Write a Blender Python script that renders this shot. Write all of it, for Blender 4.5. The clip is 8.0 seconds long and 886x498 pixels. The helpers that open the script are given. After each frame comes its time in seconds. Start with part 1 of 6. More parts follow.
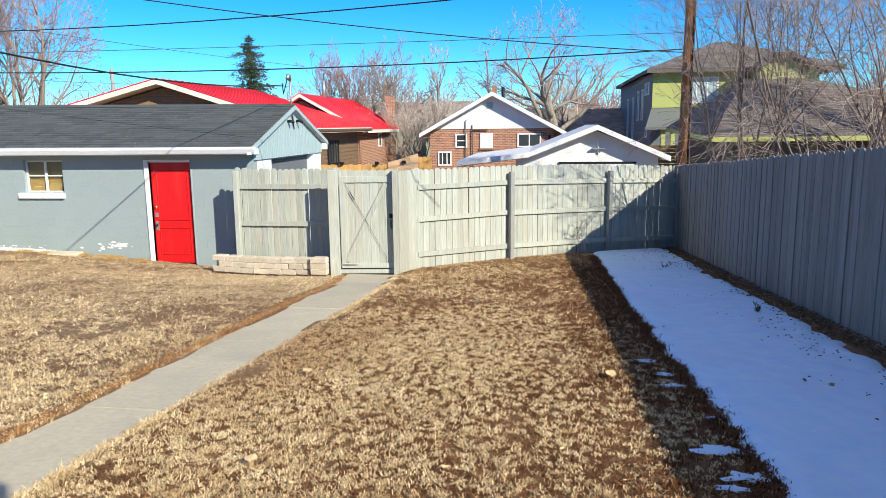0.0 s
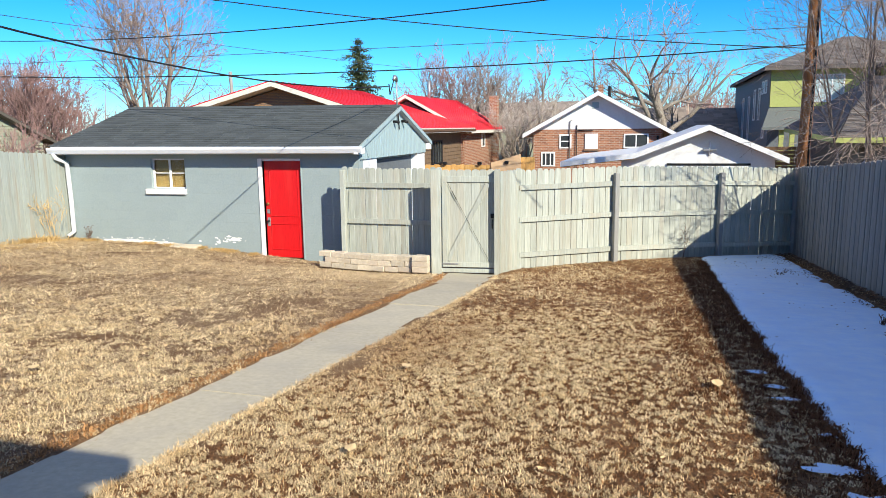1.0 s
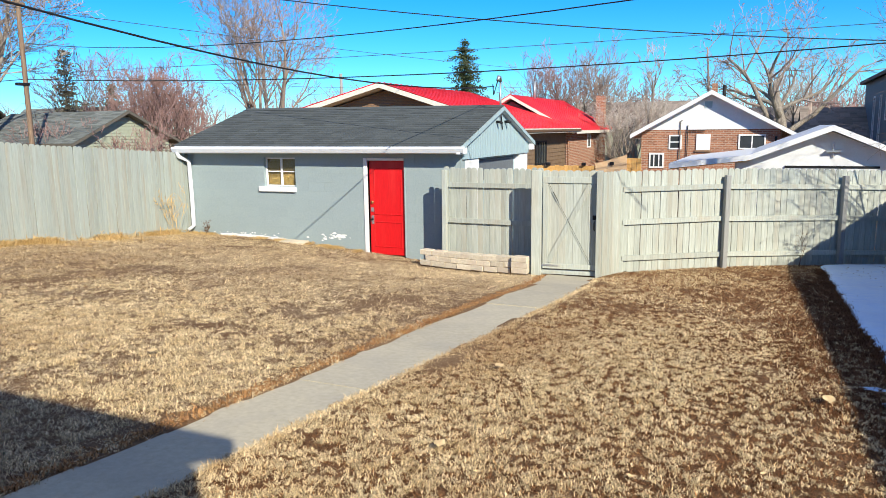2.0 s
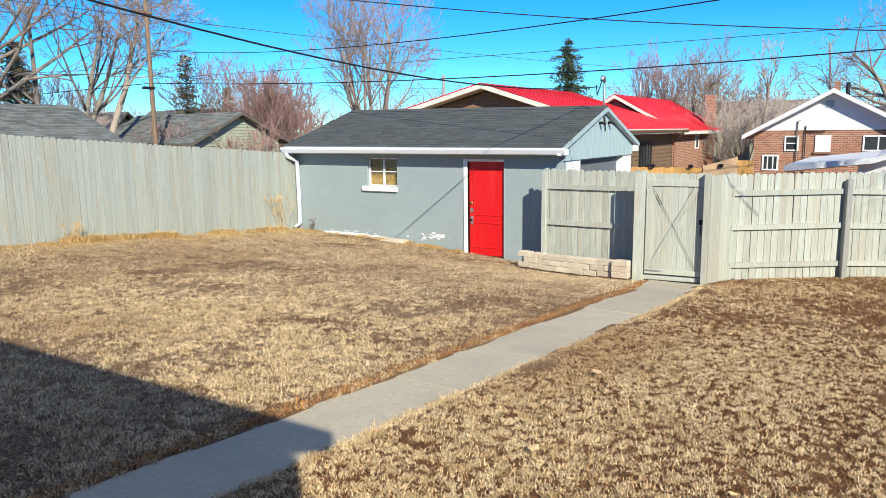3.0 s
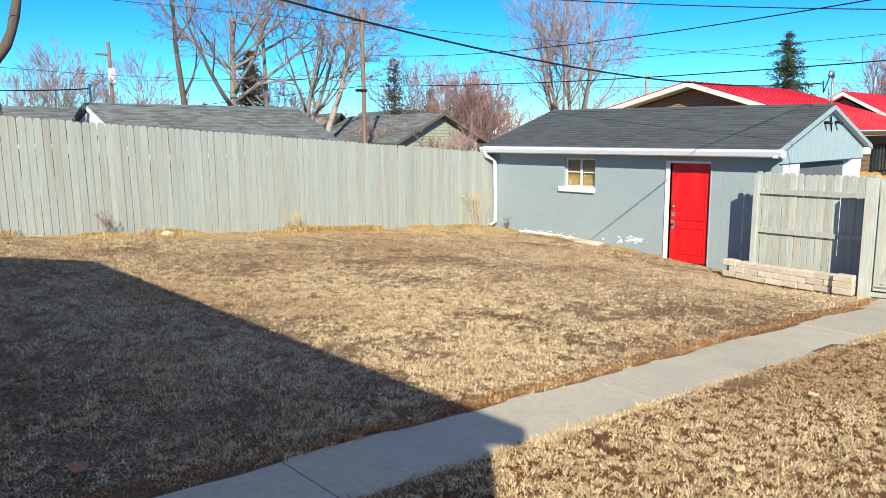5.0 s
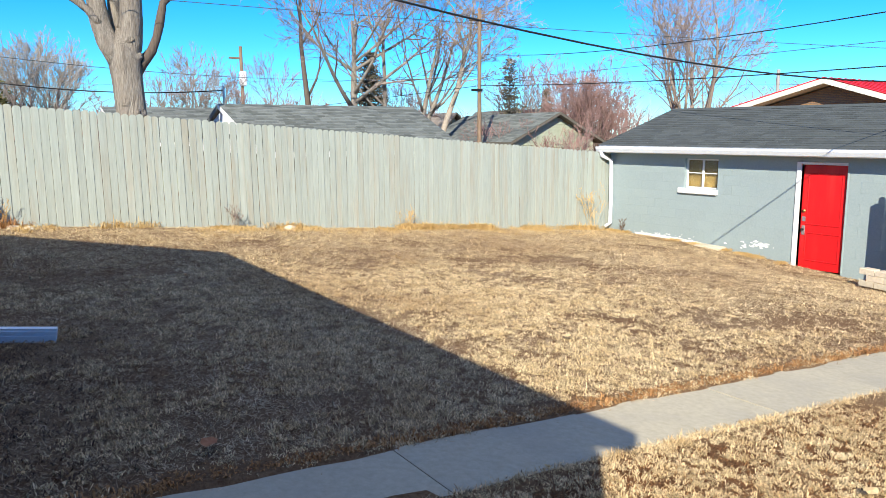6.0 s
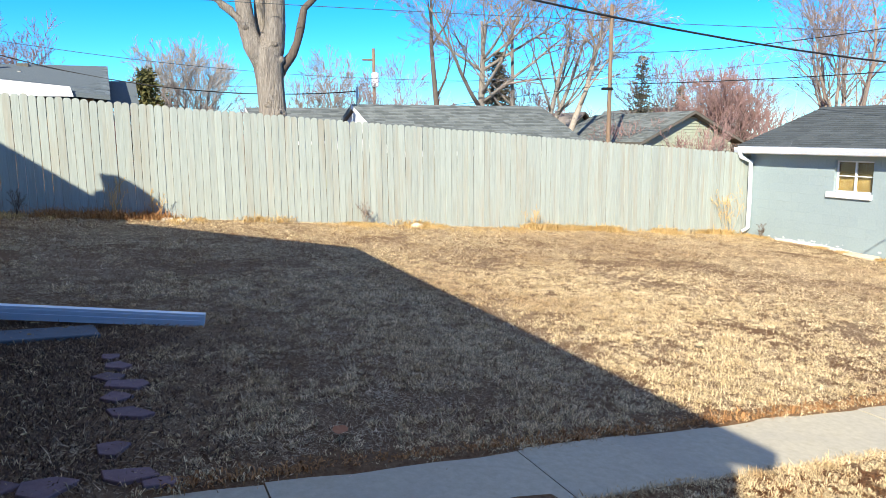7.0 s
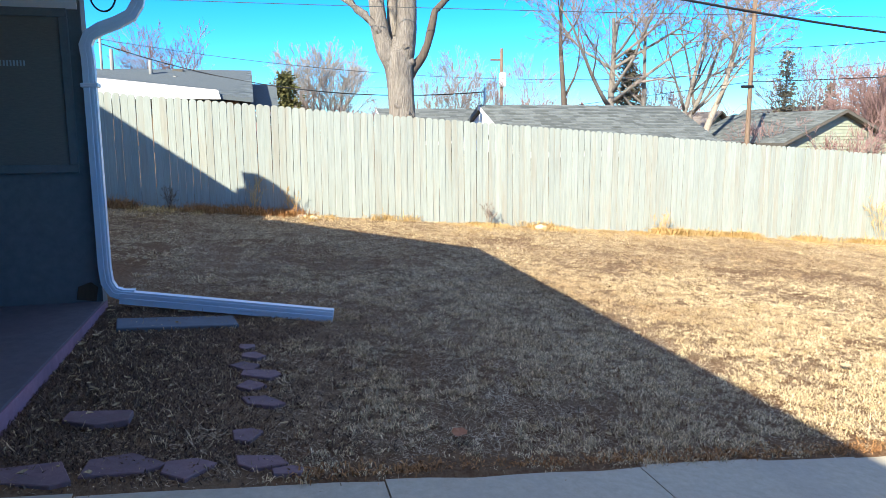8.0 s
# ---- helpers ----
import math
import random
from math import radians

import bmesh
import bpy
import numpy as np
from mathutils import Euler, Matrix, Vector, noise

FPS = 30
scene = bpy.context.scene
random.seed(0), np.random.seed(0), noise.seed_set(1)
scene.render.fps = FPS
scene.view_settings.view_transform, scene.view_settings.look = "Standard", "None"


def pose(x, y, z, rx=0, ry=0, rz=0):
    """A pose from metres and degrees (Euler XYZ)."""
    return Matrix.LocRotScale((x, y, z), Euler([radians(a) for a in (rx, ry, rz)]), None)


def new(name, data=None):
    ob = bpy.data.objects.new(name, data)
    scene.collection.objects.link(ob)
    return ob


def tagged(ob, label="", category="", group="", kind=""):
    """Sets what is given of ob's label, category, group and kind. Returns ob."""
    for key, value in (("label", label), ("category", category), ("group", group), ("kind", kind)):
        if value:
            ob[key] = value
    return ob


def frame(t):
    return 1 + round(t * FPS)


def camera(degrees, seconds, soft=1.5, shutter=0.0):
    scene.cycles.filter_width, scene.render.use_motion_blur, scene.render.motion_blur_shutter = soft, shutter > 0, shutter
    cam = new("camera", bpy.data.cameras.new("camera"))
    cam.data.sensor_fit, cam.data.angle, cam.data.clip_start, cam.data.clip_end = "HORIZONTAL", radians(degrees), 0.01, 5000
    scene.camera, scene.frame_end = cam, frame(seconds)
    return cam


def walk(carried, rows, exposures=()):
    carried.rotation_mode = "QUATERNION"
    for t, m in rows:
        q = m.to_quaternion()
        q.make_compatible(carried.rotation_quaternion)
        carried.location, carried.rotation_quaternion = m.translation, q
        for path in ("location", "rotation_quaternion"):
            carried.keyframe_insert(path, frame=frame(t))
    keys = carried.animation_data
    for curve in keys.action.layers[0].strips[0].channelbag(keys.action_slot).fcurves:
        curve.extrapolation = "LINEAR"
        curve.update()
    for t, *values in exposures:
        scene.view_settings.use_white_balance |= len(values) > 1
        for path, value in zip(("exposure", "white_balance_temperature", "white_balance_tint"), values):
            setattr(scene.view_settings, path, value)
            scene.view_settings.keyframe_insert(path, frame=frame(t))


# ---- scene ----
cam = camera(63.07, 8.0, soft=0.6)
PATH = [
    (0, -0.001, 0.095, 2.681, 7.980, -9.632, 0.700),
    (0.5, -0.010, 0.082, 2.681, 11.807, -9.570, 0.719),
    (1, 0.003, 0.084, 2.674, 16.069, -9.493, 0.713),
    (1.5, 0.035, 0.083, 2.667, 20.190, -9.424, 0.706),
    (3, 0.065, 0.066, 2.692, 32.178, -9.256, 0.696),
    (3.5, 0.037, 0.056, 2.687, 35.908, -9.181, 0.691),
    (4, 0.029, 0.048, 2.682, 39.917, -9.131, 0.660),
    (4.5, 0.024, 0.034, 2.683, 43.463, -9.088, 0.598),
    (6, 0.046, -0.004, 2.675, 56.402, -9.014, 0.451),
    (6.5, 0.035, -0.023, 2.674, 60.947, -8.990, 0.439),
    (7, 0.028, -0.036, 2.677, 66.228, -8.979, 0.375),
    (7.5, 0.022, -0.056, 2.690, 70.778, -8.978, 0.327),
    (8, 0.013, -0.038, 2.702, 76.068, -8.959, 0.296),
]
walk(cam, [(t, pose(x, y, z, 90 + p, r, w)) for t, x, y, z, w, p, r in PATH], exposures=[(0.0, 0.46), (1.5, 0.42), (3.0, 0.36), (4.5, 0.42), (6.0, 0.63), (7.0, 0.84), (8.0, 1.08)])


# ---- light ----
SUN = Vector((1.28, -1.20, 1.0)).normalized()
world = bpy.data.worlds.new("world")
scene.world = world
world.use_nodes = True
wn = world.node_tree
sky = wn.nodes.new("ShaderNodeTexSky")
sky.sky_type = "NISHITA"
sky.sun_disc = False
sky.sun_elevation = math.asin(SUN.z)
sky.sun_rotation = math.atan2(SUN.x, SUN.y)
sky.altitude = 1600
sky.air_density = 1.0
sky.dust_density = 0.05
sky.ozone_density = 6.0
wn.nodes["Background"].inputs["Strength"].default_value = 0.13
deep = wn.nodes.new("ShaderNodeHueSaturation")
deep.inputs["Saturation"].default_value = 1.30
tint = wn.nodes.new("ShaderNodeMix")
tint.data_type, tint.blend_type = "RGBA", "MULTIPLY"
tint.inputs[0].default_value = 1.0
tint.inputs[7].default_value = (0.57, 1.0, 1.12, 1)
wn.links.new(sky.outputs[0], deep.inputs["Color"])
wn.links.new(deep.outputs[0], tint.inputs[6])
# the low sky's deep blue pales overhead to an unseen, added fill for shade
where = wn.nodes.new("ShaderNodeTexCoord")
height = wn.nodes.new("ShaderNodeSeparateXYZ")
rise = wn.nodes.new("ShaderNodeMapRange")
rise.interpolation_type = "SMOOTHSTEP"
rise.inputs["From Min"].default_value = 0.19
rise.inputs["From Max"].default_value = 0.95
fill_sky = wn.nodes.new("ShaderNodeMix")
fill_sky.data_type = "RGBA"
fill_sky.inputs[7].default_value = (1.58, 1.95, 3.05, 1)
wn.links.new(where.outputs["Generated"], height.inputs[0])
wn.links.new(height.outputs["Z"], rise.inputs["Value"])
wn.links.new(rise.outputs[0], fill_sky.inputs[0])
wn.links.new(tint.outputs[2], fill_sky.inputs[6])
wn.links.new(fill_sky.outputs[2], wn.nodes["Background"].inputs["Color"])
sun_data = bpy.data.lights.new("sun", "SUN")
sun_data.energy = 5.0
sun_data.angle = radians(0.5)
sun_data.color = (1.0, 0.935, 0.775)
sun = new("sun", sun_data)
sun.rotation_euler = SUN.to_track_quat("Z", "Y").to_euler()


# ---- materials ----
def surface(name, low, high, scale=8.0, rough=0.8, bump=0.2, stretch=(1, 1, 1), patch=None, patch_scale=0.6, patch_amount=0.5, vary=0.0, island=0.0, metal=0.0, detail=8.0, spec=0.3, bump_scale=1.0):
    """A weathered surface: fine grain between two colours, broad patches of a third, and a change from piece to piece."""
    m = bpy.data.materials.new(name)
    m.use_nodes = True
    nt = m.node_tree
    N, Lk = nt.nodes, nt.links
    b = N["Principled BSDF"]
    b.inputs["Roughness"].default_value = rough
    b.inputs["Metallic"].default_value = metal
    b.inputs["Specular IOR Level"].default_value = spec
    co = N.new("ShaderNodeTexCoord")
    mp = N.new("ShaderNodeMapping")
    mp.inputs["Scale"].default_value = stretch
    Lk.new(co.outputs["Object"], mp.inputs["Vector"])
    info = N.new("ShaderNodeObjectInfo")
    if vary:
        off = N.new("ShaderNodeVectorMath")
        off.operation = "SCALE"
        off.inputs[0].default_value = (31.0, 17.0, 23.0)
        Lk.new(info.outputs["Random"], off.inputs["Scale"])
        Lk.new(off.outputs[0], mp.inputs["Location"])
    n1 = N.new("ShaderNodeTexNoise")
    n1.inputs["Scale"].default_value = scale
    n1.inputs["Detail"].default_value = detail
    n1.inputs["Roughness"].default_value = 0.65
    Lk.new(mp.outputs[0], n1.inputs["Vector"])
    ramp = N.new("ShaderNodeMapRange")
    ramp.inputs["From Min"].default_value = 0.32
    ramp.inputs["From Max"].default_value = 0.68
    Lk.new(n1.outputs["Fac"], ramp.inputs["Value"])
    mix = N.new("ShaderNodeMix")
    mix.data_type = "RGBA"
    mix.inputs[6].default_value = (*low, 1)
    mix.inputs[7].default_value = (*high, 1)
    Lk.new(ramp.outputs[0], mix.inputs[0])
    out = mix.outputs[2]
    if patch:
        n2 = N.new("ShaderNodeTexNoise")
        n2.inputs["Scale"].default_value = patch_scale
        n2.inputs["Detail"].default_value = 5.0
        Lk.new(mp.outputs[0], n2.inputs["Vector"])
        r2 = N.new("ShaderNodeMapRange")
        r2.inputs["From Min"].default_value = 0.48
        r2.inputs["From Max"].default_value = 0.70
        r2.inputs["To Max"].default_value = patch_amount
        Lk.new(n2.outputs["Fac"], r2.inputs["Value"])
        mx = N.new("ShaderNodeMix")
        mx.data_type = "RGBA"
        mx.inputs[7].default_value = (*patch, 1)
        Lk.new(r2.outputs[0], mx.inputs[0])
        Lk.new(out, mx.inputs[6])
        out = mx.outputs[2]
    for amount, socket in ((vary, info.outputs["Random"]), (island, None)):
        if not amount:
            continue
        if socket is None:
            socket = N.new("ShaderNodeNewGeometry").outputs["Random Per Island"]
        r3 = N.new("ShaderNodeMapRange")
        r3.inputs["To Min"].default_value = 1 - amount
        r3.inputs["To Max"].default_value = 1 + amount
        Lk.new(socket, r3.inputs["Value"])
        hs = N.new("ShaderNodeHueSaturation")
        Lk.new(r3.outputs[0], hs.inputs["Value"])
        Lk.new(out, hs.inputs["Color"])
        out = hs.outputs[0]
    Lk.new(out, b.inputs["Base Color"])
    if bump:
        bp = N.new("ShaderNodeBump")
        bp.inputs["Strength"].default_value = bump
        bp.inputs["Distance"].default_value = 0.01 * bump_scale
        Lk.new(n1.outputs["Fac"], bp.inputs["Height"])
        Lk.new(bp.outputs[0], b.inputs["Normal"])
    return m


def masonry(name, brick_a, brick_b, mortar, width=0.2, height=0.065, gap=0.01, axis="xz", rough=0.85):
    """Brickwork of far houses, laid on the wall by place."""
    m = bpy.data.materials.new(name)
    m.use_nodes = True
    nt = m.node_tree
    N, Lk = nt.nodes, nt.links
    b = N["Principled BSDF"]
    b.inputs["Roughness"].default_value = rough
    co = N.new("ShaderNodeTexCoord")
    sp = N.new("ShaderNodeSeparateXYZ")
    Lk.new(co.outputs["Object"], sp.inputs[0])
    add = N.new("ShaderNodeMath")
    Lk.new(sp.outputs["X"], add.inputs[0])
    Lk.new(sp.outputs["Y"], add.inputs[1])
    cb = N.new("ShaderNodeCombineXYZ")
    Lk.new(add.outputs[0], cb.inputs["X"])
    Lk.new(sp.outputs["Z"], cb.inputs["Y"])
    br = N.new("ShaderNodeTexBrick")
    br.inputs["Color1"].default_value = (*brick_a, 1)
    br.inputs["Color2"].default_value = (*brick_b, 1)
    br.inputs["Mortar"].default_value = (*mortar, 1)
    br.inputs["Scale"].default_value = 1.0
    br.inputs["Brick Width"].default_value = width
    br.inputs["Row Height"].default_value = height
    br.inputs["Mortar Size"].default_value = gap
    Lk.new(cb.outputs[0], br.inputs["Vector"])
    Lk.new(br.outputs["Color"], b.inputs["Base Color"])
    bp = N.new("ShaderNodeBump")
    bp.inputs["Strength"].default_value = 0.4
    bp.inputs["Distance"].default_value = 0.01
    bp.invert = True
    Lk.new(br.outputs["Fac"], bp.inputs["Height"])
    Lk.new(bp.outputs[0], b.inputs["Normal"])
    return m


def lawn(name, dark, mid, light, island):
    """Dormant grass: colour by blade and by broad patches of the yard."""
    m = surface(name, mid, light, scale=6.0, rough=0.9, bump=0.0, patch=dark, patch_scale=0.45, patch_amount=0.55, island=island, detail=6.0, spec=0.1)
    return m


M = {}
M["soil"] = surface("soil", (0.115, 0.060, 0.031), (0.265, 0.160, 0.084), scale=34, rough=0.95, bump=0.8, patch=(0.30, 0.205, 0.122), patch_scale=0.7, patch_amount=0.6, bump_scale=2.0, spec=0.1)
M["grass"] = lawn("dry_grass", (0.38, 0.22, 0.105), (0.56, 0.40, 0.21), (0.82, 0.665, 0.42), 0.48)
M["mat"] = surface("matted_strands", (0.32, 0.21, 0.118), (0.68, 0.54, 0.365), scale=5, rough=0.9, bump=0, patch=(0.20, 0.115, 0.06), patch_scale=0.5, patch_amount=0.5, island=0.5, spec=0.1)
M["straw"] = surface("straw", (0.50, 0.31, 0.11), (0.76, 0.54, 0.25), scale=3, rough=0.9, bump=0, island=0.3, spec=0.1)
M["concrete"] = surface("concrete", (0.465, 0.41, 0.298), (0.57, 0.51, 0.382), scale=22, rough=0.9, bump=0.25, patch=(0.39, 0.355, 0.295), patch_scale=1.6, patch_amount=0.5, vary=0.05)
# the blue that shade gives white snow is put into its base colour
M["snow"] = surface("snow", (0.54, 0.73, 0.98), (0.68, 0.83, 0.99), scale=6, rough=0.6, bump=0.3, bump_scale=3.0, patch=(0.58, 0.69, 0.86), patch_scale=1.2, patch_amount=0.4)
M["fence"] = surface("weathered_fence", (0.340, 0.360, 0.312), (0.490, 0.520, 0.468), scale=11, rough=0.85, bump=0.45, stretch=(4, 4, 0.25), patch=(0.43, 0.36, 0.26), patch_scale=1.5, patch_amount=0.42, vary=0.11)
M["fence_pale"] = surface("pale_weathered_fence", (0.312, 0.345, 0.312), (0.395, 0.432, 0.396), scale=9, rough=0.85, bump=0.35, stretch=(4, 4, 0.3), patch=(0.34, 0.26, 0.17), patch_scale=1.9, patch_amount=0.38, vary=0.07)
# grey boards, darker than the other fences: part of their shade is in the colour
M["fence_shaded"] = surface("shaded_grey_fence", (0.19, 0.185, 0.175), (0.27, 0.262, 0.245), scale=9, rough=0.85, bump=0.35, stretch=(3, 3, 0.35), patch=(0.33, 0.28, 0.23), patch_scale=1.4, patch_amount=0.45, vary=0.16)
M["bark_mauve"] = surface("mauve_grey_bark", (0.13, 0.098, 0.084), (0.27, 0.21, 0.178), scale=9, rough=0.95, bump=0.6, stretch=(3, 3, 0.5), bump_scale=2.0)
M["post_grey"] = surface("grey_post", (0.25, 0.25, 0.24), (0.34, 0.34, 0.32), scale=9, rough=0.85, bump=0.3, stretch=(3, 3, 0.35), vary=0.05)
M["block"] = surface("painted_block", (0.282, 0.347, 0.360), (0.325, 0.390, 0.403), scale=30, rough=0.7, bump=0.25, patch=(0.33, 0.40, 0.405), patch_scale=1.1, patch_amount=0.4, vary=0.012)
M["flake"] = surface("bare_white_patch", (0.70, 0.72, 0.72), (0.85, 0.86, 0.86), scale=30, rough=0.9, bump=0.3)
M["white"] = surface("white_paint", (0.74, 0.75, 0.76), (0.82, 0.82, 0.82), scale=14, rough=0.55, bump=0.08, patch=(0.66, 0.66, 0.64), patch_scale=2.0, patch_amount=0.35)
M["metal_white"] = surface("white_enamel", (0.72, 0.75, 0.80), (0.80, 0.82, 0.85), scale=10, rough=0.35, bump=0.03, spec=0.5)
# white enamel with the sky's blue reflection put into its base colour
M["enamel_skylit"] = surface("sky_tinted_enamel", (0.66, 0.78, 0.88), (0.74, 0.84, 0.92), scale=10, rough=0.32, bump=0.03, spec=0.5)
M["red_door"] = surface("red_paint", (0.60, 0.008, 0.012), (0.72, 0.012, 0.016), scale=12, rough=0.42, bump=0.06, stretch=(3, 3, 0.4), patch=(0.74, 0.05, 0.04), patch_scale=2.0, patch_amount=0.35, spec=0.4)
M["shingle"] = surface("charcoal_shingle", (0.062, 0.071, 0.073), (0.118, 0.130, 0.132), scale=40, rough=0.95, bump=0.5, island=0.17, spec=0.2)
M["shingle_grey"] = surface("grey_shingle", (0.115, 0.127, 0.122), (0.22, 0.235, 0.22), scale=40, rough=0.95, bump=0.5, island=0.30, spec=0.2)
M["shingle_blue"] = surface("blue_grey_shingle", (0.095, 0.115, 0.125), (0.175, 0.205, 0.22), scale=40, rough=0.95, bump=0.5, island=0.25, spec=0.2)
M["shingle_brown"] = surface("brown_shingle", (0.12, 0.105, 0.095), (0.20, 0.175, 0.16), scale=40, rough=0.95, bump=0.5, island=0.3, spec=0.2)
M["shingle_tan"] = surface("tan_shingle", (0.23, 0.19, 0.16), (0.33, 0.28, 0.24), scale=40, rough=0.95, bump=0.5, island=0.25, spec=0.2)
M["siding_blue"] = surface("pale_blue_siding", (0.33, 0.44, 0.47), (0.40, 0.51, 0.54), scale=10, rough=0.6, bump=0.08, stretch=(3, 3, 0.4), vary=0.03)
M["red_roof"] = surface("red_metal_roof", (0.66, 0.02, 0.035), (0.78, 0.03, 0.045), scale=2.0, rough=0.45, bump=0.03, spec=0.4, metal=0.0, patch=(0.80, 0.07, 0.07), patch_scale=0.5, patch_amount=0.4)
M["brick_red"] = masonry("red_brick", (0.43, 0.185, 0.10), (0.25, 0.10, 0.055), (0.46, 0.38, 0.30), width=0.24, height=0.085)
M["brick_tan"] = masonry("tan_brick", (0.34, 0.20, 0.10), (0.28, 0.15, 0.08), (0.16, 0.12, 0.09))
M["siding_brown"] = surface("brown_siding", (0.16, 0.105, 0.065), (0.23, 0.16, 0.10), scale=6, rough=0.7, bump=0.1, island=0.1)
M["siding_green"] = surface("pale_green_siding", (0.33, 0.36, 0.27), (0.40, 0.43, 0.33), scale=6, rough=0.7, bump=0.1, island=0.06)
M["lime"] = surface("lime_stucco", (0.36, 0.39, 0.125), (0.43, 0.46, 0.165), scale=14, rough=0.85, bump=0.2)
M["slate_wall"] = surface("slate_grey_wall", (0.12, 0.14, 0.16), (0.16, 0.18, 0.20), scale=10, rough=0.7, bump=0.1)
M["house_wall"] = surface("dark_blue_grey_wall", (0.155, 0.166, 0.166), (0.196, 0.208, 0.208), scale=14, rough=0.75, bump=0.2, patch=(0.17, 0.182, 0.182), patch_scale=1.2, patch_amount=0.4)
M["porch"] = surface("mauve_porch_paint", (0.27, 0.15, 0.20), (0.36, 0.205, 0.26), scale=14, rough=0.7, bump=0.15, patch=(0.12, 0.08, 0.10), patch_scale=1.5, patch_amount=0.5)
M["flagstone"] = surface("mauve_flagstone", (0.20, 0.125, 0.128), (0.28, 0.185, 0.185), scale=16, rough=0.9, bump=0.4, patch=(0.16, 0.13, 0.12), patch_scale=4, patch_amount=0.5, vary=0.15)
M["cedar"] = surface("new_cedar", (0.62, 0.33, 0.10), (0.74, 0.44, 0.16), scale=9, rough=0.8, bump=0.2, stretch=(3, 3, 0.4), vary=0.1)
M["fresh_pine"] = surface("fresh_pine", (0.62, 0.40, 0.22), (0.72, 0.50, 0.30), scale=9, rough=0.8, bump=0.2, stretch=(0.4, 3, 3), vary=0.1)
M["brown_wood"] = surface("brown_wood", (0.095, 0.055, 0.032), (0.15, 0.09, 0.052), scale=9, rough=0.8, bump=0.2, stretch=(3, 3, 0.4), vary=0.1)
M["pole"] = surface("utility_pole_wood", (0.12, 0.078, 0.052), (0.33, 0.23, 0.155), scale=10, rough=0.9, bump=0.5, stretch=(4, 4, 0.25), patch=(0.16, 0.12, 0.10), patch_scale=1.0, patch_amount=0.6)
M["bark"] = surface("grey_bark", (0.18, 0.15, 0.122), (0.50, 0.44, 0.372), scale=12, rough=0.95, bump=0.9, stretch=(4, 4, 0.4), bump_scale=9.0, patch=(0.14, 0.11, 0.09), patch_scale=1.3, patch_amount=0.5)
M["bark_dark"] = surface("dark_bark", (0.085, 0.065, 0.052), (0.16, 0.125, 0.10), scale=9, rough=0.95, bump=0.8, stretch=(3, 3, 0.5), bump_scale=2.0)
M["bark_pale"] = surface("pale_bark", (0.28, 0.23, 0.18), (0.45, 0.385, 0.31), scale=9, rough=0.95, bump=0.6, stretch=(3, 3, 0.5), bump_scale=2.0)
M["bark_warm"] = surface("warm_grey_bark", (0.22, 0.165, 0.125), (0.42, 0.34, 0.275), scale=9, rough=0.95, bump=0.6, stretch=(3, 3, 0.5), bump_scale=2.0)
M["pole_new"] = surface("orange_brown_pole_wood", (0.27, 0.105, 0.04), (0.47, 0.21, 0.085), scale=10, rough=0.9, bump=0.5, stretch=(4, 4, 0.25), patch=(0.22, 0.13, 0.09), patch_scale=1.0, patch_amount=0.6)
M["twig_warm"] = surface("warm_grey_twigs", (0.24, 0.18, 0.15), (0.41, 0.33, 0.285), scale=2, rough=0.9, bump=0, island=0.3, spec=0.15)
M["twig"] = surface("bare_twigs", (0.20, 0.15, 0.125), (0.34, 0.27, 0.23), scale=2, rough=0.9, bump=0, island=0.3, spec=0.15)
M["twig_red"] = surface("reddish_twigs", (0.24, 0.14, 0.125), (0.36, 0.24, 0.22), scale=2, rough=0.9, bump=0, island=0.3, spec=0.15)
M["twig_pale"] = surface("pale_twigs", (0.34, 0.29, 0.25), (0.48, 0.43, 0.38), scale=2, rough=0.9, bump=0, island=0.25, spec=0.15)
M["needles"] = surface("dark_green_needles", (0.042, 0.060, 0.028), (0.11, 0.13, 0.058), scale=2, rough=0.8, bump=0, island=0.45, spec=0.2)
M["needles_dull"] = surface("dull_needles", (0.11, 0.10, 0.072), (0.20, 0.175, 0.13), scale=2, rough=0.8, bump=0, island=0.4, spec=0.2)
M["needles_yellow"] = surface("olive_needles", (0.07, 0.075, 0.025), (0.15, 0.13, 0.05), scale=2, rough=0.8, bump=0, island=0.4, spec=0.2)
M["paver"] = surface("tan_wall_block", (0.56, 0.48, 0.36), (0.72, 0.64, 0.50), scale=25, rough=0.92, bump=0.5, vary=0.12, patch=(0.56, 0.43, 0.34), patch_scale=3, patch_amount=0.5)
M["cable"] = surface("black_cable", (0.012, 0.012, 0.013), (0.02, 0.02, 0.022), scale=5, rough=0.6, bump=0)
M["wire"] = surface("grey_wire", (0.05, 0.055, 0.06), (0.08, 0.085, 0.09), scale=5, rough=0.5, bump=0)
M["iron"] = surface("dark_iron", (0.02, 0.02, 0.022), (0.04, 0.04, 0.042), scale=20, rough=0.55, bump=0.1, metal=0.6)
M["steel"] = surface("galvanised_steel", (0.42, 0.43, 0.44), (0.55, 0.56, 0.57), scale=20, rough=0.45, bump=0.05, metal=0.8)
M["brass"] = surface("aged_brass", (0.45, 0.30, 0.10), (0.60, 0.42, 0.18), scale=25, rough=0.4, bump=0.05, metal=0.9)
M["curtain"] = surface("ochre_curtain", (0.185, 0.118, 0.032), (0.24, 0.155, 0.047), scale=6, rough=0.85, bump=0.1)
M["porch_top"] = surface("slate_porch_paint", (0.125, 0.115, 0.125), (0.17, 0.155, 0.165), scale=14, rough=0.7, bump=0.15, patch=(0.15, 0.115, 0.125), patch_scale=1.5, patch_amount=0.5)
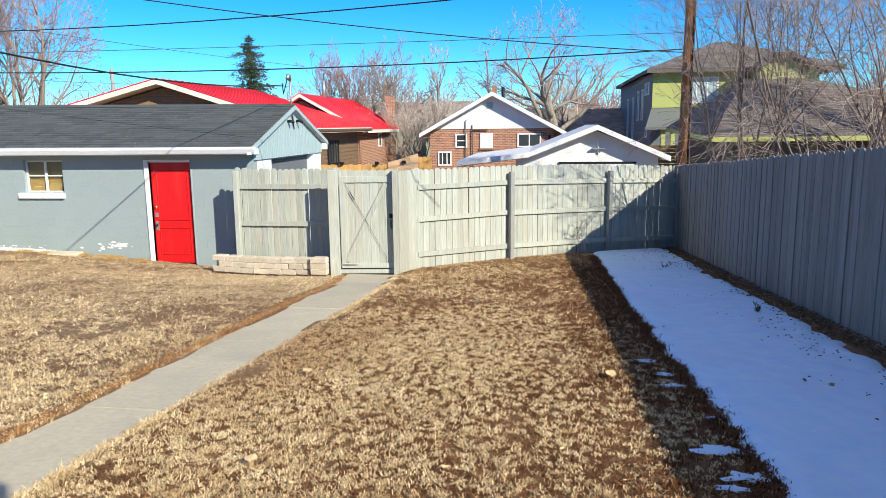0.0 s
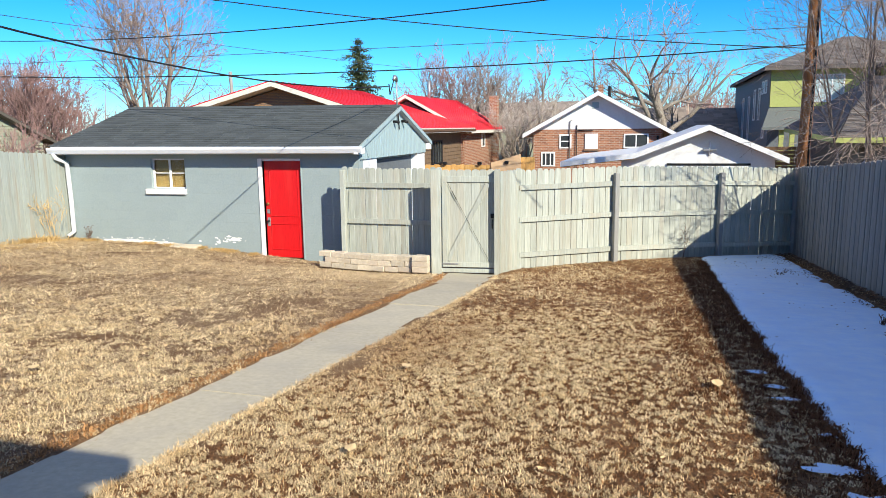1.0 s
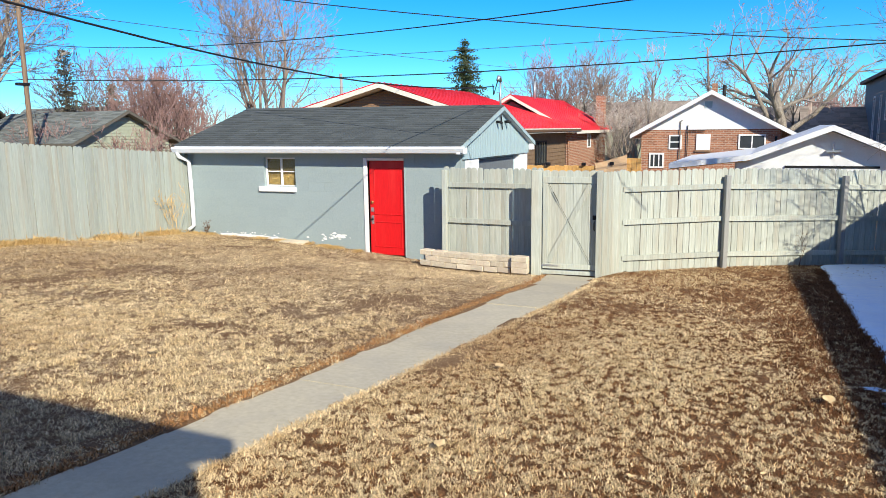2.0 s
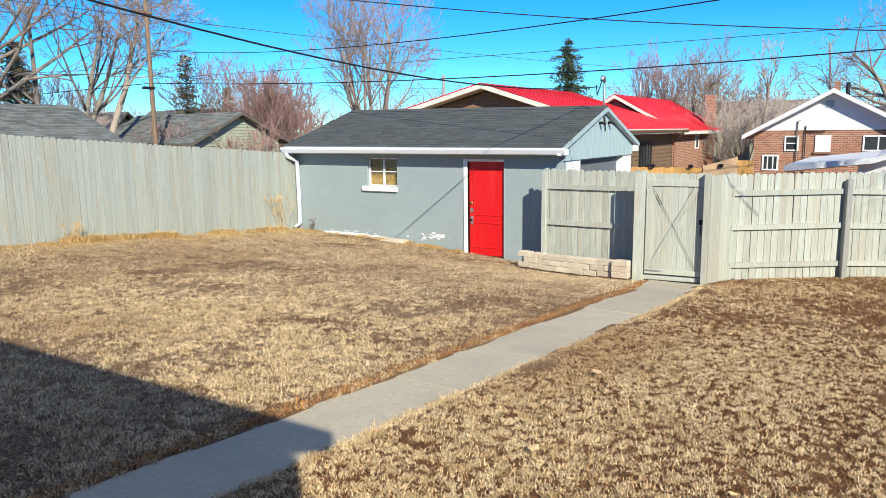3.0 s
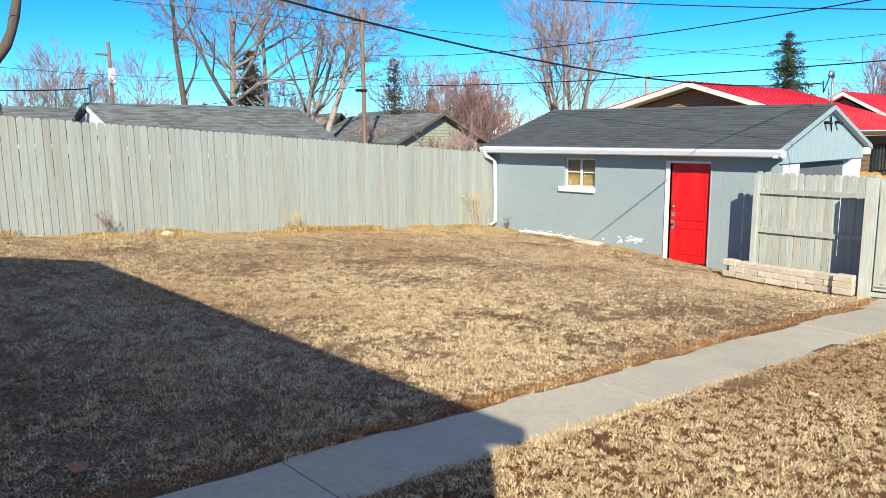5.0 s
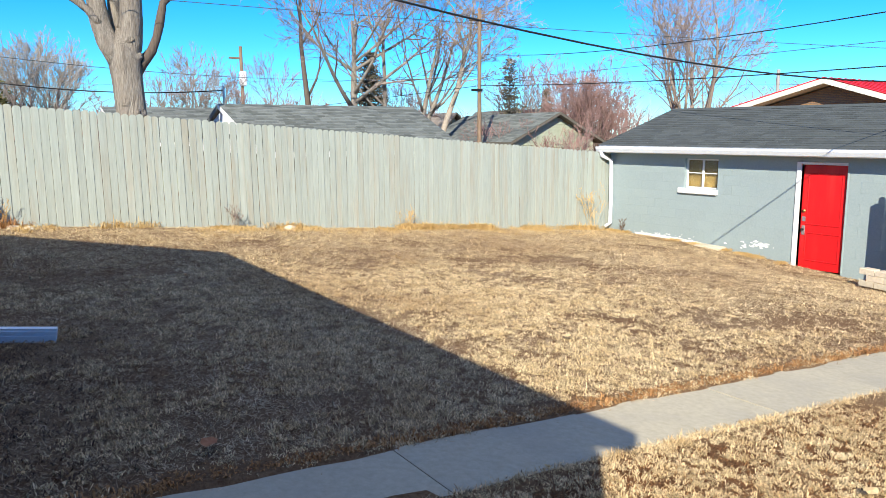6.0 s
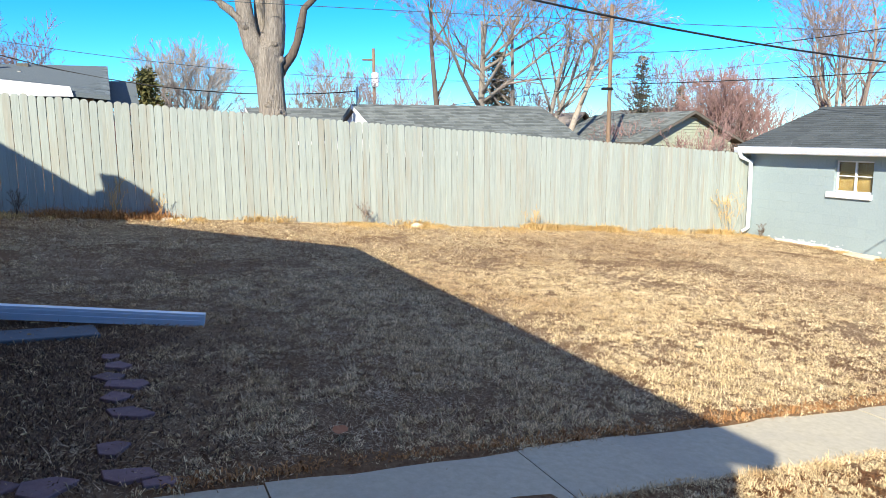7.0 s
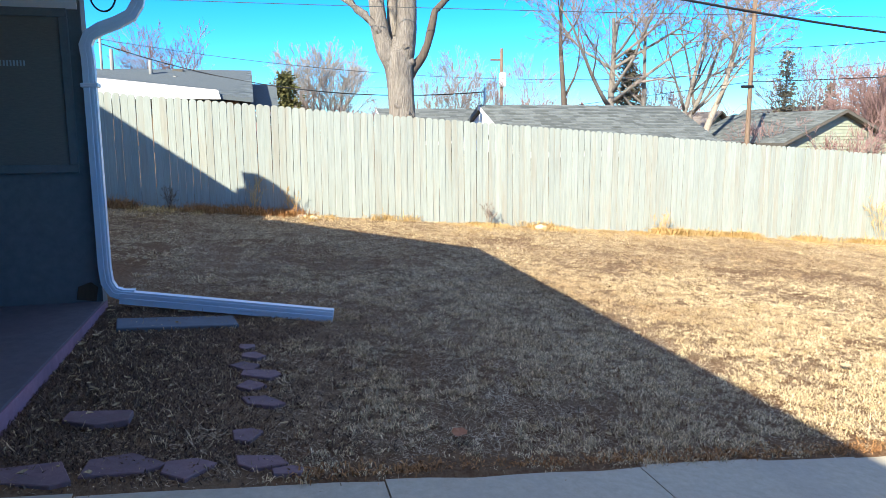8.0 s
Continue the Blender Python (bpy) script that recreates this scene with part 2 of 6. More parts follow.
M["blind"] = surface("window_shade", (0.185, 0.165, 0.138), (0.225, 0.20, 0.168), scale=20, rough=0.85, bump=0.1, stretch=(1, 1, 8))
M["leaf"] = surface("fallen_leaf", (0.50, 0.36, 0.18), (0.66, 0.50, 0.28), scale=14, rough=0.8, bump=0.2, island=0.35)
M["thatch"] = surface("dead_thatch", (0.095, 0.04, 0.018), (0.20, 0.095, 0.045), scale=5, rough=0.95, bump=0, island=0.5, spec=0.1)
M["litter"] = surface("dark_leaf_litter", (0.10, 0.060, 0.038), (0.20, 0.128, 0.082), scale=8, rough=0.9, bump=0, island=0.4)
M["rust_straw"] = surface("rust_straw", (0.36, 0.17, 0.07), (0.50, 0.28, 0.12), scale=3, rough=0.9, bump=0, island=0.35, spec=0.1)
M["dark_glass"] = surface("dark_window_glass", (0.03, 0.035, 0.04), (0.05, 0.06, 0.065), scale=1.5, rough=0.08, bump=0, spec=0.6)
M["cream"] = surface("cream_paint", (0.70, 0.67, 0.58), (0.78, 0.75, 0.66), scale=10, rough=0.6, bump=0.05)
M["dark_trim"] = surface("dark_trim", (0.10, 0.09, 0.075), (0.15, 0.135, 0.11), scale=10, rough=0.7, bump=0.05)
M["terracotta"] = surface("rust_stain_wood", (0.42, 0.17, 0.08), (0.52, 0.24, 0.12), scale=9, rough=0.85, bump=0.2)


def glass_material():
    m = bpy.data.materials.new("window_glass")
    m.use_nodes = True
    b = m.node_tree.nodes["Principled BSDF"]
    b.inputs["Base Color"].default_value = (0.9, 0.95, 0.95, 1)
    b.inputs["Roughness"].default_value = 0.03
    b.inputs["Transmission Weight"].default_value = 1.0
    b.inputs["IOR"].default_value = 1.45
    return m


M["glass"] = glass_material()


# ---- building blocks ----
def thing(name, at=(0, 0, 0), turn=0.0, label="", category="", group="", kind=""):
    ob = new(name)
    ob.matrix_basis = pose(*at, 0, 0, turn)
    ob.empty_display_size = 0.2
    return tagged(ob, label, category, group, kind)


def as_mesh(name, bm, material, smooth=False):
    me = bpy.data.meshes.new(name)
    bmesh.ops.recalc_face_normals(bm, faces=bm.faces[:])
    bm.to_mesh(me)
    bm.free()
    me.materials.append(material)
    if smooth:
        me.shade_smooth()
    return me


def put(name, me, parent=None, at=None, label=""):
    ob = new(name, me)
    ob.parent = parent
    if at is not None:
        ob.matrix_basis = at
    if label:
        ob["label"] = label
    return ob


def part(name, bm, material, parent=None, label="", smooth=False, at=None):
    return put(name, as_mesh(name, bm, material, smooth), parent, at, label)


def raw_mesh(name, verts, faces, material, smooth=False):
    me = bpy.data.meshes.new(name)
    me.from_pydata(verts, [], faces)
    me.materials.append(material)
    if smooth:
        me.shade_smooth()
    me.update()
    return me


def box(x0, x1, y0, y1, z0, z1, bevel=0.0, bm=None):
    """A box by its extent, with soft edges; added to bm if given."""
    own = bmesh.new()
    v = [own.verts.new((x, y, z)) for z in (z0, z1) for y in (y0, y1) for x in (x0, x1)]
    for f in ((0, 2, 3, 1), (4, 5, 7, 6), (0, 1, 5, 4), (2, 6, 7, 3), (0, 4, 6, 2), (1, 3, 7, 5)):
        own.faces.new([v[i] for i in f])
    if bevel:
        bmesh.ops.bevel(own, geom=own.edges[:], offset=bevel, segments=1, affect="EDGES")
    if bm is None:
        return own
    me = bpy.data.meshes.new("tmp")
    own.to_mesh(me)
    own.free()
    bm.from_mesh(me)
    bpy.data.meshes.remove(me)
    return bm


def prism(outline, axis, a, b, bm=None, bevel=0.0):
    """A flat outline of pairs pushed from a to b along the axis: y takes (x, z), x takes (y, z), z takes (x, y)."""
    bm = bm or bmesh.new()
    place = {"y": lambda p, t: (p[0], t, p[1]), "x": lambda p, t: (t, p[0], p[1]), "z": lambda p, t: (p[0], p[1], t)}[axis]
    lo = [bm.verts.new(place(p, a)) for p in outline]
    hi = [bm.verts.new(place(p, b)) for p in outline]
    n = len(outline)
    bm.faces.new(lo)
    bm.faces.new(hi[::-1])
    for i in range(n):
        bm.faces.new((lo[i], lo[(i + 1) % n], hi[(i + 1) % n], hi[i]))
    if bevel:
        bmesh.ops.bevel(bm, geom=bm.edges[:], offset=bevel, segments=1, affect="EDGES")
    return bm


def tube_arrays(lines):
    """Verts and faces of tapering tubes along lines of (points, radii, sides)."""
    verts, faces = [], []
    for pts, rad, sides in lines:
        start = len(verts)
        side = Vector((1, 0, 0))
        for i, p in enumerate(pts):
            d = (pts[min(i + 1, len(pts) - 1)] - pts[max(i - 1, 0)])
            d = d.normalized() if d.length > 1e-9 else Vector((0, 0, 1))
            side = side - d * side.dot(d)
            if side.length < 1e-3:
                side = d.orthogonal()
            side.normalize()
            up = d.cross(side)
            for k in range(sides):
                a = 2 * math.pi * k / sides
                q = p + (side * math.cos(a) + up * math.sin(a)) * rad[i]
                verts.append((q.x, q.y, q.z))
        for i in range(len(pts) - 1):
            for k in range(sides):
                a, b = start + i * sides + k, start + i * sides + (k + 1) % sides
                faces.append((a, b, b + sides, a + sides))
        if sides > 3:
            faces.append(tuple(start + (len(pts) - 1) * sides + k for k in range(sides)))
            faces.append(tuple(start + k for k in reversed(range(sides))))
    return verts, faces


def pipe(name, pts, r, material, parent=None, sides=8, label=""):
    pts = [Vector(p) for p in pts]
    v, f = tube_arrays([(pts, [r] * len(pts), sides)])
    return put(name, raw_mesh(name, v, f, material, True), parent, None, label)


def shingles(name, a, b, c, d, material, course=0.14, tab=0.30, parent=None, rows=None, label=""):
    """Lapped courses of roof tabs over the slope a, b (eave, from one end to the other), c, d (ridge, above b and above a)."""
    a, b, c, d = (Vector(p) for p in (a, b, c, d))
    up = ((d - a) + (c - b)) / 2
    rng = random.Random(int(abs(a.x * 7 + a.y * 13) * 10))
    n = max(3, int(up.length / course))
    normal = (b - a).cross(up).normalized()
    if normal.z < 0:
        normal = -normal
    verts, faces = [], []
    for j in range(n):
        s0, s1 = j / n, min(1.0, (j + 1.15) / n)
        l0, r0 = a.lerp(d, s0), b.lerp(c, s0)
        l1, r1 = a.lerp(d, s1), b.lerp(c, s1)
        wide = (r0 - l0).length
        u, shift = 0.0, rng.uniform(0.3, 1.0) * tab
        while u < wide - 1e-4:
            w = min(wide, u + (shift if u == 0 else tab * rng.choice((0.7, 1.0, 1.0, 1.3))))
            k0, k1 = u / wide, w / wide
            lift = normal * (0.012 + rng.uniform(0, 0.003))
            p = [l0.lerp(r0, k0) + lift, l0.lerp(r0, k1) + lift, l1.lerp(r1, k1) + normal * 0.002, l1.lerp(r1, k0) + normal * 0.002]
            low = [p[0] - lift, p[1] - lift]
            i = len(verts)
            verts += [tuple(q) for q in (*p, *low)]
            faces += [(i, i + 1, i + 2, i + 3), (i + 4, i + 5, i + 1, i)]
            u = w
    return tagged(put(name, raw_mesh(name, verts, faces, material), parent, None, label), kind="stuff")


def slab(a, b, c, d, thick):
    """A flat plate with a, b, c, d as its upper corners."""
    bm = bmesh.new()
    top = [Vector(p) for p in (a, b, c, d)]
    vt = [bm.verts.new(p) for p in top]
    vb = [bm.verts.new(p - Vector((0, 0, thick))) for p in top]
    bm.faces.new(vt)
    bm.faces.new(vb[::-1])
    for i in range(4):
        bm.faces.new((vt[i], vb[i], vb[(i + 1) % 4], vt[(i + 1) % 4]))
    return bm


# ---- ground ----
def ground_z(x, y):
    """Height of the yard: it falls towards the alley, with a worn hollow between the garage door and the gate."""
    v = min(max(y, -8.0), 17.6)
    a = min(1.0, max(0.0, (x + 12.6) / 15.6))
    z = (1.41 - 0.0815 * v) * (1 - a) + (1.19 - 0.0725 * v) * a
    z -= 0.30 * math.exp(-(((x + 5.0) / 3.5) ** 2) - ((y - 13.0) / 2.5) ** 2)
    return z


def steps(*spans):
    out = []
    for a, b, n in spans:
        out += [a + (b - a) * i / n for i in range(n)]
    return out + [spans[-1][1]]


def ease(v, a, b):
    """From 0 at a to 1 at b, smoothly."""
    k = max(0.0, min(1.0, (v - a) / (b - a)))
    return k * k * (3 - 2 * k)


def walk_sides(y):
    """The two edges of the concrete path: it widens slightly and swings towards the gate at its end."""
    return -2.935 - 0.58 * ease(y, 9.2, 13.2), -2.36 + 0.16 * ease(y, 2.6, 8.0) - 0.36 * ease(y, 9.6, 13.0)


def walk_x(y):
    a, b = walk_sides(y)
    return (a + b) / 2


def build_ground():
    xs = steps((-900, -60, 8), (-60, -14, 12), (-14, 4, 120), (4, 60, 14), (60, 900, 8))
    ys = steps((-900, -40, 8), (-40, -5, 8), (-5, 18, 115), (18, 70, 14), (70, 1500, 10))
    verts = []
    for y in ys:
        for x in xs:
            z = ground_z(x, y)
            if -14 < x < 4 and -5 < y < 18:
                z += 0.018 * noise.noise(Vector((x * 0.9, y * 0.9, 0))) + 0.012 * noise.noise(Vector((x * 3.1, y * 3.1, 5)))
            a, b = walk_sides(y)
            inside = min(x - a, b - x)
            if inside > 0.09 and -3.5 < y < 12.3:
                z -= 0.05
            elif inside > -0.16 and -3.5 < y < 12.1:
                z += 0.016
            verts.append((x, y, z - 0.02))
    n = len(xs)
    faces = [(j * n + i, j * n + i + 1, (j + 1) * n + i + 1, (j + 1) * n + i) for j in range(len(ys) - 1) for i in range(n - 1)]
    ob = put("ground", raw_mesh("ground", verts, faces, M["soil"], True))
    tagged(ob, "bare brown soil and matted thatch sloping down to the alley", "ground", kind="structure")


build_ground()


def build_path():
    path = thing("pavement", (0, 0, 0), label="straight narrow pale concrete garden path with joints", category="path", kind="structure")
    joints = [-3.26 + 1.225 * i for i in range(13)]
    joints[-1] = 12.16
    rng = random.Random(4)
    for y0, y1 in zip(joints, joints[1:]):
        bm = bmesh.new()
        cuts = 4
        rows = []
        lift = -0.008 + rng.uniform(-0.004, 0.004)
        for k in range(cuts + 1):
            y = y0 + 0.003 + (y1 - y0 - 0.006) * k / cuts
            a, b = walk_sides(y)
            x, half = (a + b) / 2, (b - a) / 2 + rng.uniform(-0.006, 0.006)
            z = ground_z(x, y) + lift
            rows.append([bm.verts.new(p) for p in ((x - half, y, z - 0.1), (x - half, y, z - 0.008), (x - half + 0.012, y, z), (x + half - 0.012, y, z), (x + half, y, z - 0.008), (x + half, y, z - 0.1))])
        for r0, r1 in zip(rows, rows[1:]):
            for i in range(5):
                bm.faces.new((r0[i], r0[i + 1], r1[i + 1], r1[i]))
        bm.faces.new(rows[0])
        bm.faces.new(rows[-1][::-1])
        part("slab", bm, M["concrete"], path)


build_path()


# ---- fences ----
def picket_mesh(name, w, h, t, material, rng, round_top=True):
    """One board with clipped, rounded upper corners."""
    c = 0.036
    if round_top:
        outline = [(-w / 2, 0), (w / 2, 0), (w / 2, h - c * 1.25), (w / 2 - c * 0.18, h - c * 0.62), (w / 2 - c * 0.62, h - c * 0.18), (w / 2 - c * 1.25, h), (-w / 2 + c * 1.25, h), (-w / 2 + c * 0.62, h - c * 0.18), (-w / 2 + c * 0.18, h - c * 0.62), (-w / 2, h - c * 1.25)]
    else:
        outline = [(-w / 2, 0), (w / 2, 0), (w / 2, h), (-w / 2, h)]
    outline = [(x + rng.uniform(-0.002, 0.002), z + (rng.uniform(-0.012, 0.012) if z == 0 else 0)) for x, z in outline]
    bm = prism(outline, "y", -t / 2, t / 2)
    bmesh.ops.bevel(bm, geom=bm.edges[:], offset=0.004, segments=1, affect="EDGES")
    return as_mesh(name, bm, material)


def fence(name, start, end, height, material, label, pitch=0.116, board=0.1138, rails=(), rail_side=-1, posts=(), post_material=None, seed=1, sink=0.03, round_top=True, overlap=0.0, post_height=1.7, ends=(0, 0)):
    """A board fence along the ground from start to end: each board, rail and post a part. rail_side: the face that carries the rails."""
    rng = random.Random(seed)
    sx, sy = start
    ex, ey = end
    length = math.hypot(ex - sx, ey - sy)
    turn = math.degrees(math.atan2(ey - sy, ex - sx))
    z0 = ground_z(sx, sy) + ends[0]
    root = thing(name, (sx, sy, z0), turn, label, "fence")

    def base(u):
        k = u / length
        return ground_z(sx + (ex - sx) * k, sy + (ey - sy) * k) + ends[0] + (ends[1] - ends[0]) * k - z0

    kinds = [picket_mesh("picket", board + rng.choice((0.0008, 0.0004, 0.0, -0.0012, -0.0025)), height + sink, 0.018, material, rng, round_top) for _ in range(11)]
    n = int(length / pitch)
    for i in range(n):
        u = (i + 0.5) * length / n
        away = (overlap if i % 2 else 0.0) * -rail_side
        m = pose(u, away + rng.uniform(-0.004, 0.004), base(u) - sink + rng.gauss(0, 0.006), 0, 0.9 * noise.noise(Vector((u * 0.45, seed * 3.1, 0))) + rng.gauss(0, 0.14), rng.gauss(0, 1.1))
        put("picket", rng.choice(kinds), root, m)
    spans = [0.0, *posts, length] if posts else [0.0, length]
    for h in rails:
        for u0, u1 in zip(spans, spans[1:]):
            bm = bmesh.new()
            y0 = rail_side * 0.012
            y1 = rail_side * 0.055
            za, zb = base(u0) + h + rng.uniform(-0.01, 0.01), base(u1) + h + rng.uniform(-0.01, 0.01)
            vs = [bm.verts.new(p) for p in ((u0, y0, za), (u0, y1, za), (u0, y1, za + 0.088), (u0, y0, za + 0.088), (u1, y0, zb), (u1, y1, zb), (u1, y1, zb + 0.088), (u1, y0, zb + 0.088))]
            for f in ((0, 1, 2, 3), (4, 7, 6, 5), (0, 4, 5, 1), (1, 5, 6, 2), (2, 6, 7, 3), (3, 7, 4, 0)):
                bm.faces.new([vs[k] for k in f])
            part("rail", bm, material, root)
    for u in posts:
        bm = box(-0.045, 0.045, -0.045, 0.045, -0.1, post_height, 0.006)
        part("post", bm, post_material or material, root, "darker grey square post", at=pose(u, rail_side * 0.105, base(u), 0, rng.gauss(0, 0.3), 0))
    return root


FENCE_X = -12.6
fence("fence", (FENCE_X, -5.0), (FENCE_X, 13.72), 1.80, M["fence_pale"], "pale grey-green weathered wooden board fence with rounded tops on dry ground", rails=(0.25, 0.9, 1.5), rail_side=1, seed=3, overlap=0.006, board=0.1136, sink=0.10, ends=(-0.02, 0.085))
fence("fence", (3.20, -3.0), (2.86, 16.35), 1.79, M["fence_shaded"], "tall grey wooden board fence in its own shade beside snow", seed=5, rails=(0.25, 1.45), rail_side=-1, overlap=0.007, pitch=0.118, board=0.1204)
fence("fence", (-2.31, 13.0), (2.82, 16.30), 1.78, M["fence"], "weathered grey-green board fence with rails and dark posts facing the yard", seed=7, rails=(0.18, 0.83, 1.42), rail_side=-1, posts=(1.93, 4.25), post_material=M["post_grey"], post_height=1.66, ends=(0.02, 0.0))
fence("fence", (-5.66, 12.76), (-3.66, 12.72), 1.92, M["fence"], "short weathered board fence section between garage and gate", seed=11, rails=(0.86, 1.53), rail_side=-1, posts=(0.06,), post_height=1.86, ends=(0.03, 0.0))


def build_gate():
    """Boarded gate with a cross brace, between two boxed posts."""
    z0 = ground_z(-3.05, 12.25)
    root = thing("gate", (-3.07, 12.28, z0), 6, "closed pale weathered wooden gate with diagonal brace and iron latch", "gate")
    rng = random.Random(2)
    for i in range(7):
        x = -0.46 + 0.92 * (i + 0.5) / 7
        put("board", picket_mesh("board", 0.138, 1.72, 0.018, M["fence"], rng), root, pose(x, 0.005 * (i % 2), 0.10, 0, rng.gauss(0, 0.1), 0))
    for x0, x1, za, zb in ((-0.46, 0.46, 1.60, 1.71), (-0.46, 0.46, 0.10, 0.19), (-0.46, -0.37, 0.19, 1.60), (0.37, 0.46, 0.19, 1.60)):
        part("gate_frame", box(x0, x1, -0.032, -0.010, za, zb, 0.004), M["fence"], root)
    a, b = Vector((-0.36, 0, 0.22)), Vector((0.35, 0, 1.58))
    d = (b - a).normalized()
    s = Vector((-d.z, 0, d.x)) * 0.042
    bm = prism([((a + s).x, (a + s).z), ((a - s).x, (a - s).z), ((b - s).x, (b - s).z), ((b + s).x, (b + s).z)], "y", -0.030, -0.011)
    part("brace", bm, M["fence"], root)
    pipe("tension_cable", [(-0.36, -0.036, 1.60), (0.38, -0.036, 0.2)], 0.0028, M["iron"], root, 5, "thin rusty tension cable with turnbuckle")
    pipe("turnbuckle", [(-0.28, -0.04, 1.45), (-0.20, -0.04, 1.30)], 0.007, M["iron"], root, 6)
    part("latch", box(0.40, 0.47, -0.06, -0.033, 0.98, 1.06, 0.006), M["iron"], root, "black iron latch")
    pipe("handle", [(0.43, -0.035, 0.80), (0.43, -0.085, 0.82), (0.43, -0.085, 0.93), (0.43, -0.035, 0.95)], 0.010, M["iron"], root, 6, "black iron pull handle")
    part("hinge", box(-0.50, -0.18, -0.042, -0.033, 0.145, 0.175, 0.002), M["steel"], root, "long strap hinge")
    part("threshold", box(-0.5, 0.52, -0.03, 0.05, 0.0, 0.07, 0.006), M["fence"], root)
    # boxed posts
    for side, xs, depth in (("left", (-0.66, -0.48), 0.09), ("right", (0.468, 0.56), 0.78)):
        post = part("gate_post", box(xs[0], xs[1], -0.06 if side == "left" else -0.15, 0.03, -0.1, 1.82, 0.006), M["fence"], root)
        if side == "right":
            for k in range(6):
                s = (k + 0.5) / 6
                put("picket", picket_mesh("picket", 0.112, 1.82, 0.018, M["fence"], rng), root, pose(0.56 + 0.26 * s, 0.03 + 0.62 * s, -0.03, 0, 0, 67))
            part("corner_post", box(0.79, 0.88, 0.60, 0.69, -0.1, 1.80, 0.006), M["fence"], root)


build_gate()


def build_corner_post():
    root = thing("fence_post", (2.84, 16.28, ground_z(2.84, 16.28) - 0.1), 0, "grey square wooden corner post of the fences", "post")
    part("shaft", box(-0.06, 0.06, -0.06, 0.06, 0, 1.88, 0.006), M["fence_shaded"], root)


build_corner_post()


def build_planter():
    """Low dry-laid edging of tan wall blocks in front of the short fence."""
    rng = random.Random(8)
    kinds = []
    for _ in range(4):
        w = 0.29 + rng.uniform(-0.02, 0.02)
        bm = prism([(-w / 2, -0.09), (w / 2, -0.09), (w / 2 - 0.03, 0.09), (-w / 2 + 0.03, 0.09)], "z", 0, 0.098)
        bmesh.ops.bevel(bm, geom=bm.edges[:], offset=0.008, segments=1, affect="EDGES")
        for v in bm.verts:
            v.co += Vector((rng.uniform(-1, 1), rng.uniform(-1, 1), rng.uniform(-1, 1))) * 0.004
        kinds.append(as_mesh("wall_block", bm, M["paver"]))
    root = thing("planter_wall", (-4.8, 12.5, ground_z(-4.8, 12.5)), 0, "low wall of stacked tan concrete blocks on dry soil", "garden wall")
    line = [Vector((-6.02, 12.50)), Vector((-4.05, 12.16)), Vector((-3.70, 11.98))]
    total = [(line[1] - line[0]).length, (line[2] - line[1]).length]
    for row in range(3):
        for s in range(2):
            n = 7 if s == 0 else 1
            d = (line[s + 1] - line[s]).normalized()
            for k in range(n):
                u = (k + 0.5 + (0.5 if row == 1 and s == 0 else 0.0)) * total[s] / n
                if u > total[s]:
                    continue
                p = line[s] + d * u
                z = ground_z(p.x, p.y) + 0.10 * row + 0.03
                m = Matrix.Translation((p.x + 4.8, p.y - 12.5, z - root.location.z)) @ pose(0, 0, 0, 0, 0, math.degrees(math.atan2(d.y, d.x)) + rng.gauss(0, 2.0) + (22 if s else 0))
                put("wall_block", rng.choice(kinds), root, m)


build_planter()


# ---- garage ----
GX0, GX1, GY0, GY1, EAVE, RIDGE = -12.55, -5.52, 13.30, 17.55, 2.36, 3.17
DOOR = (-7.66, -6.80, 2.06)
WIN = (-10.34, -9.50, 1.47, 2.11)


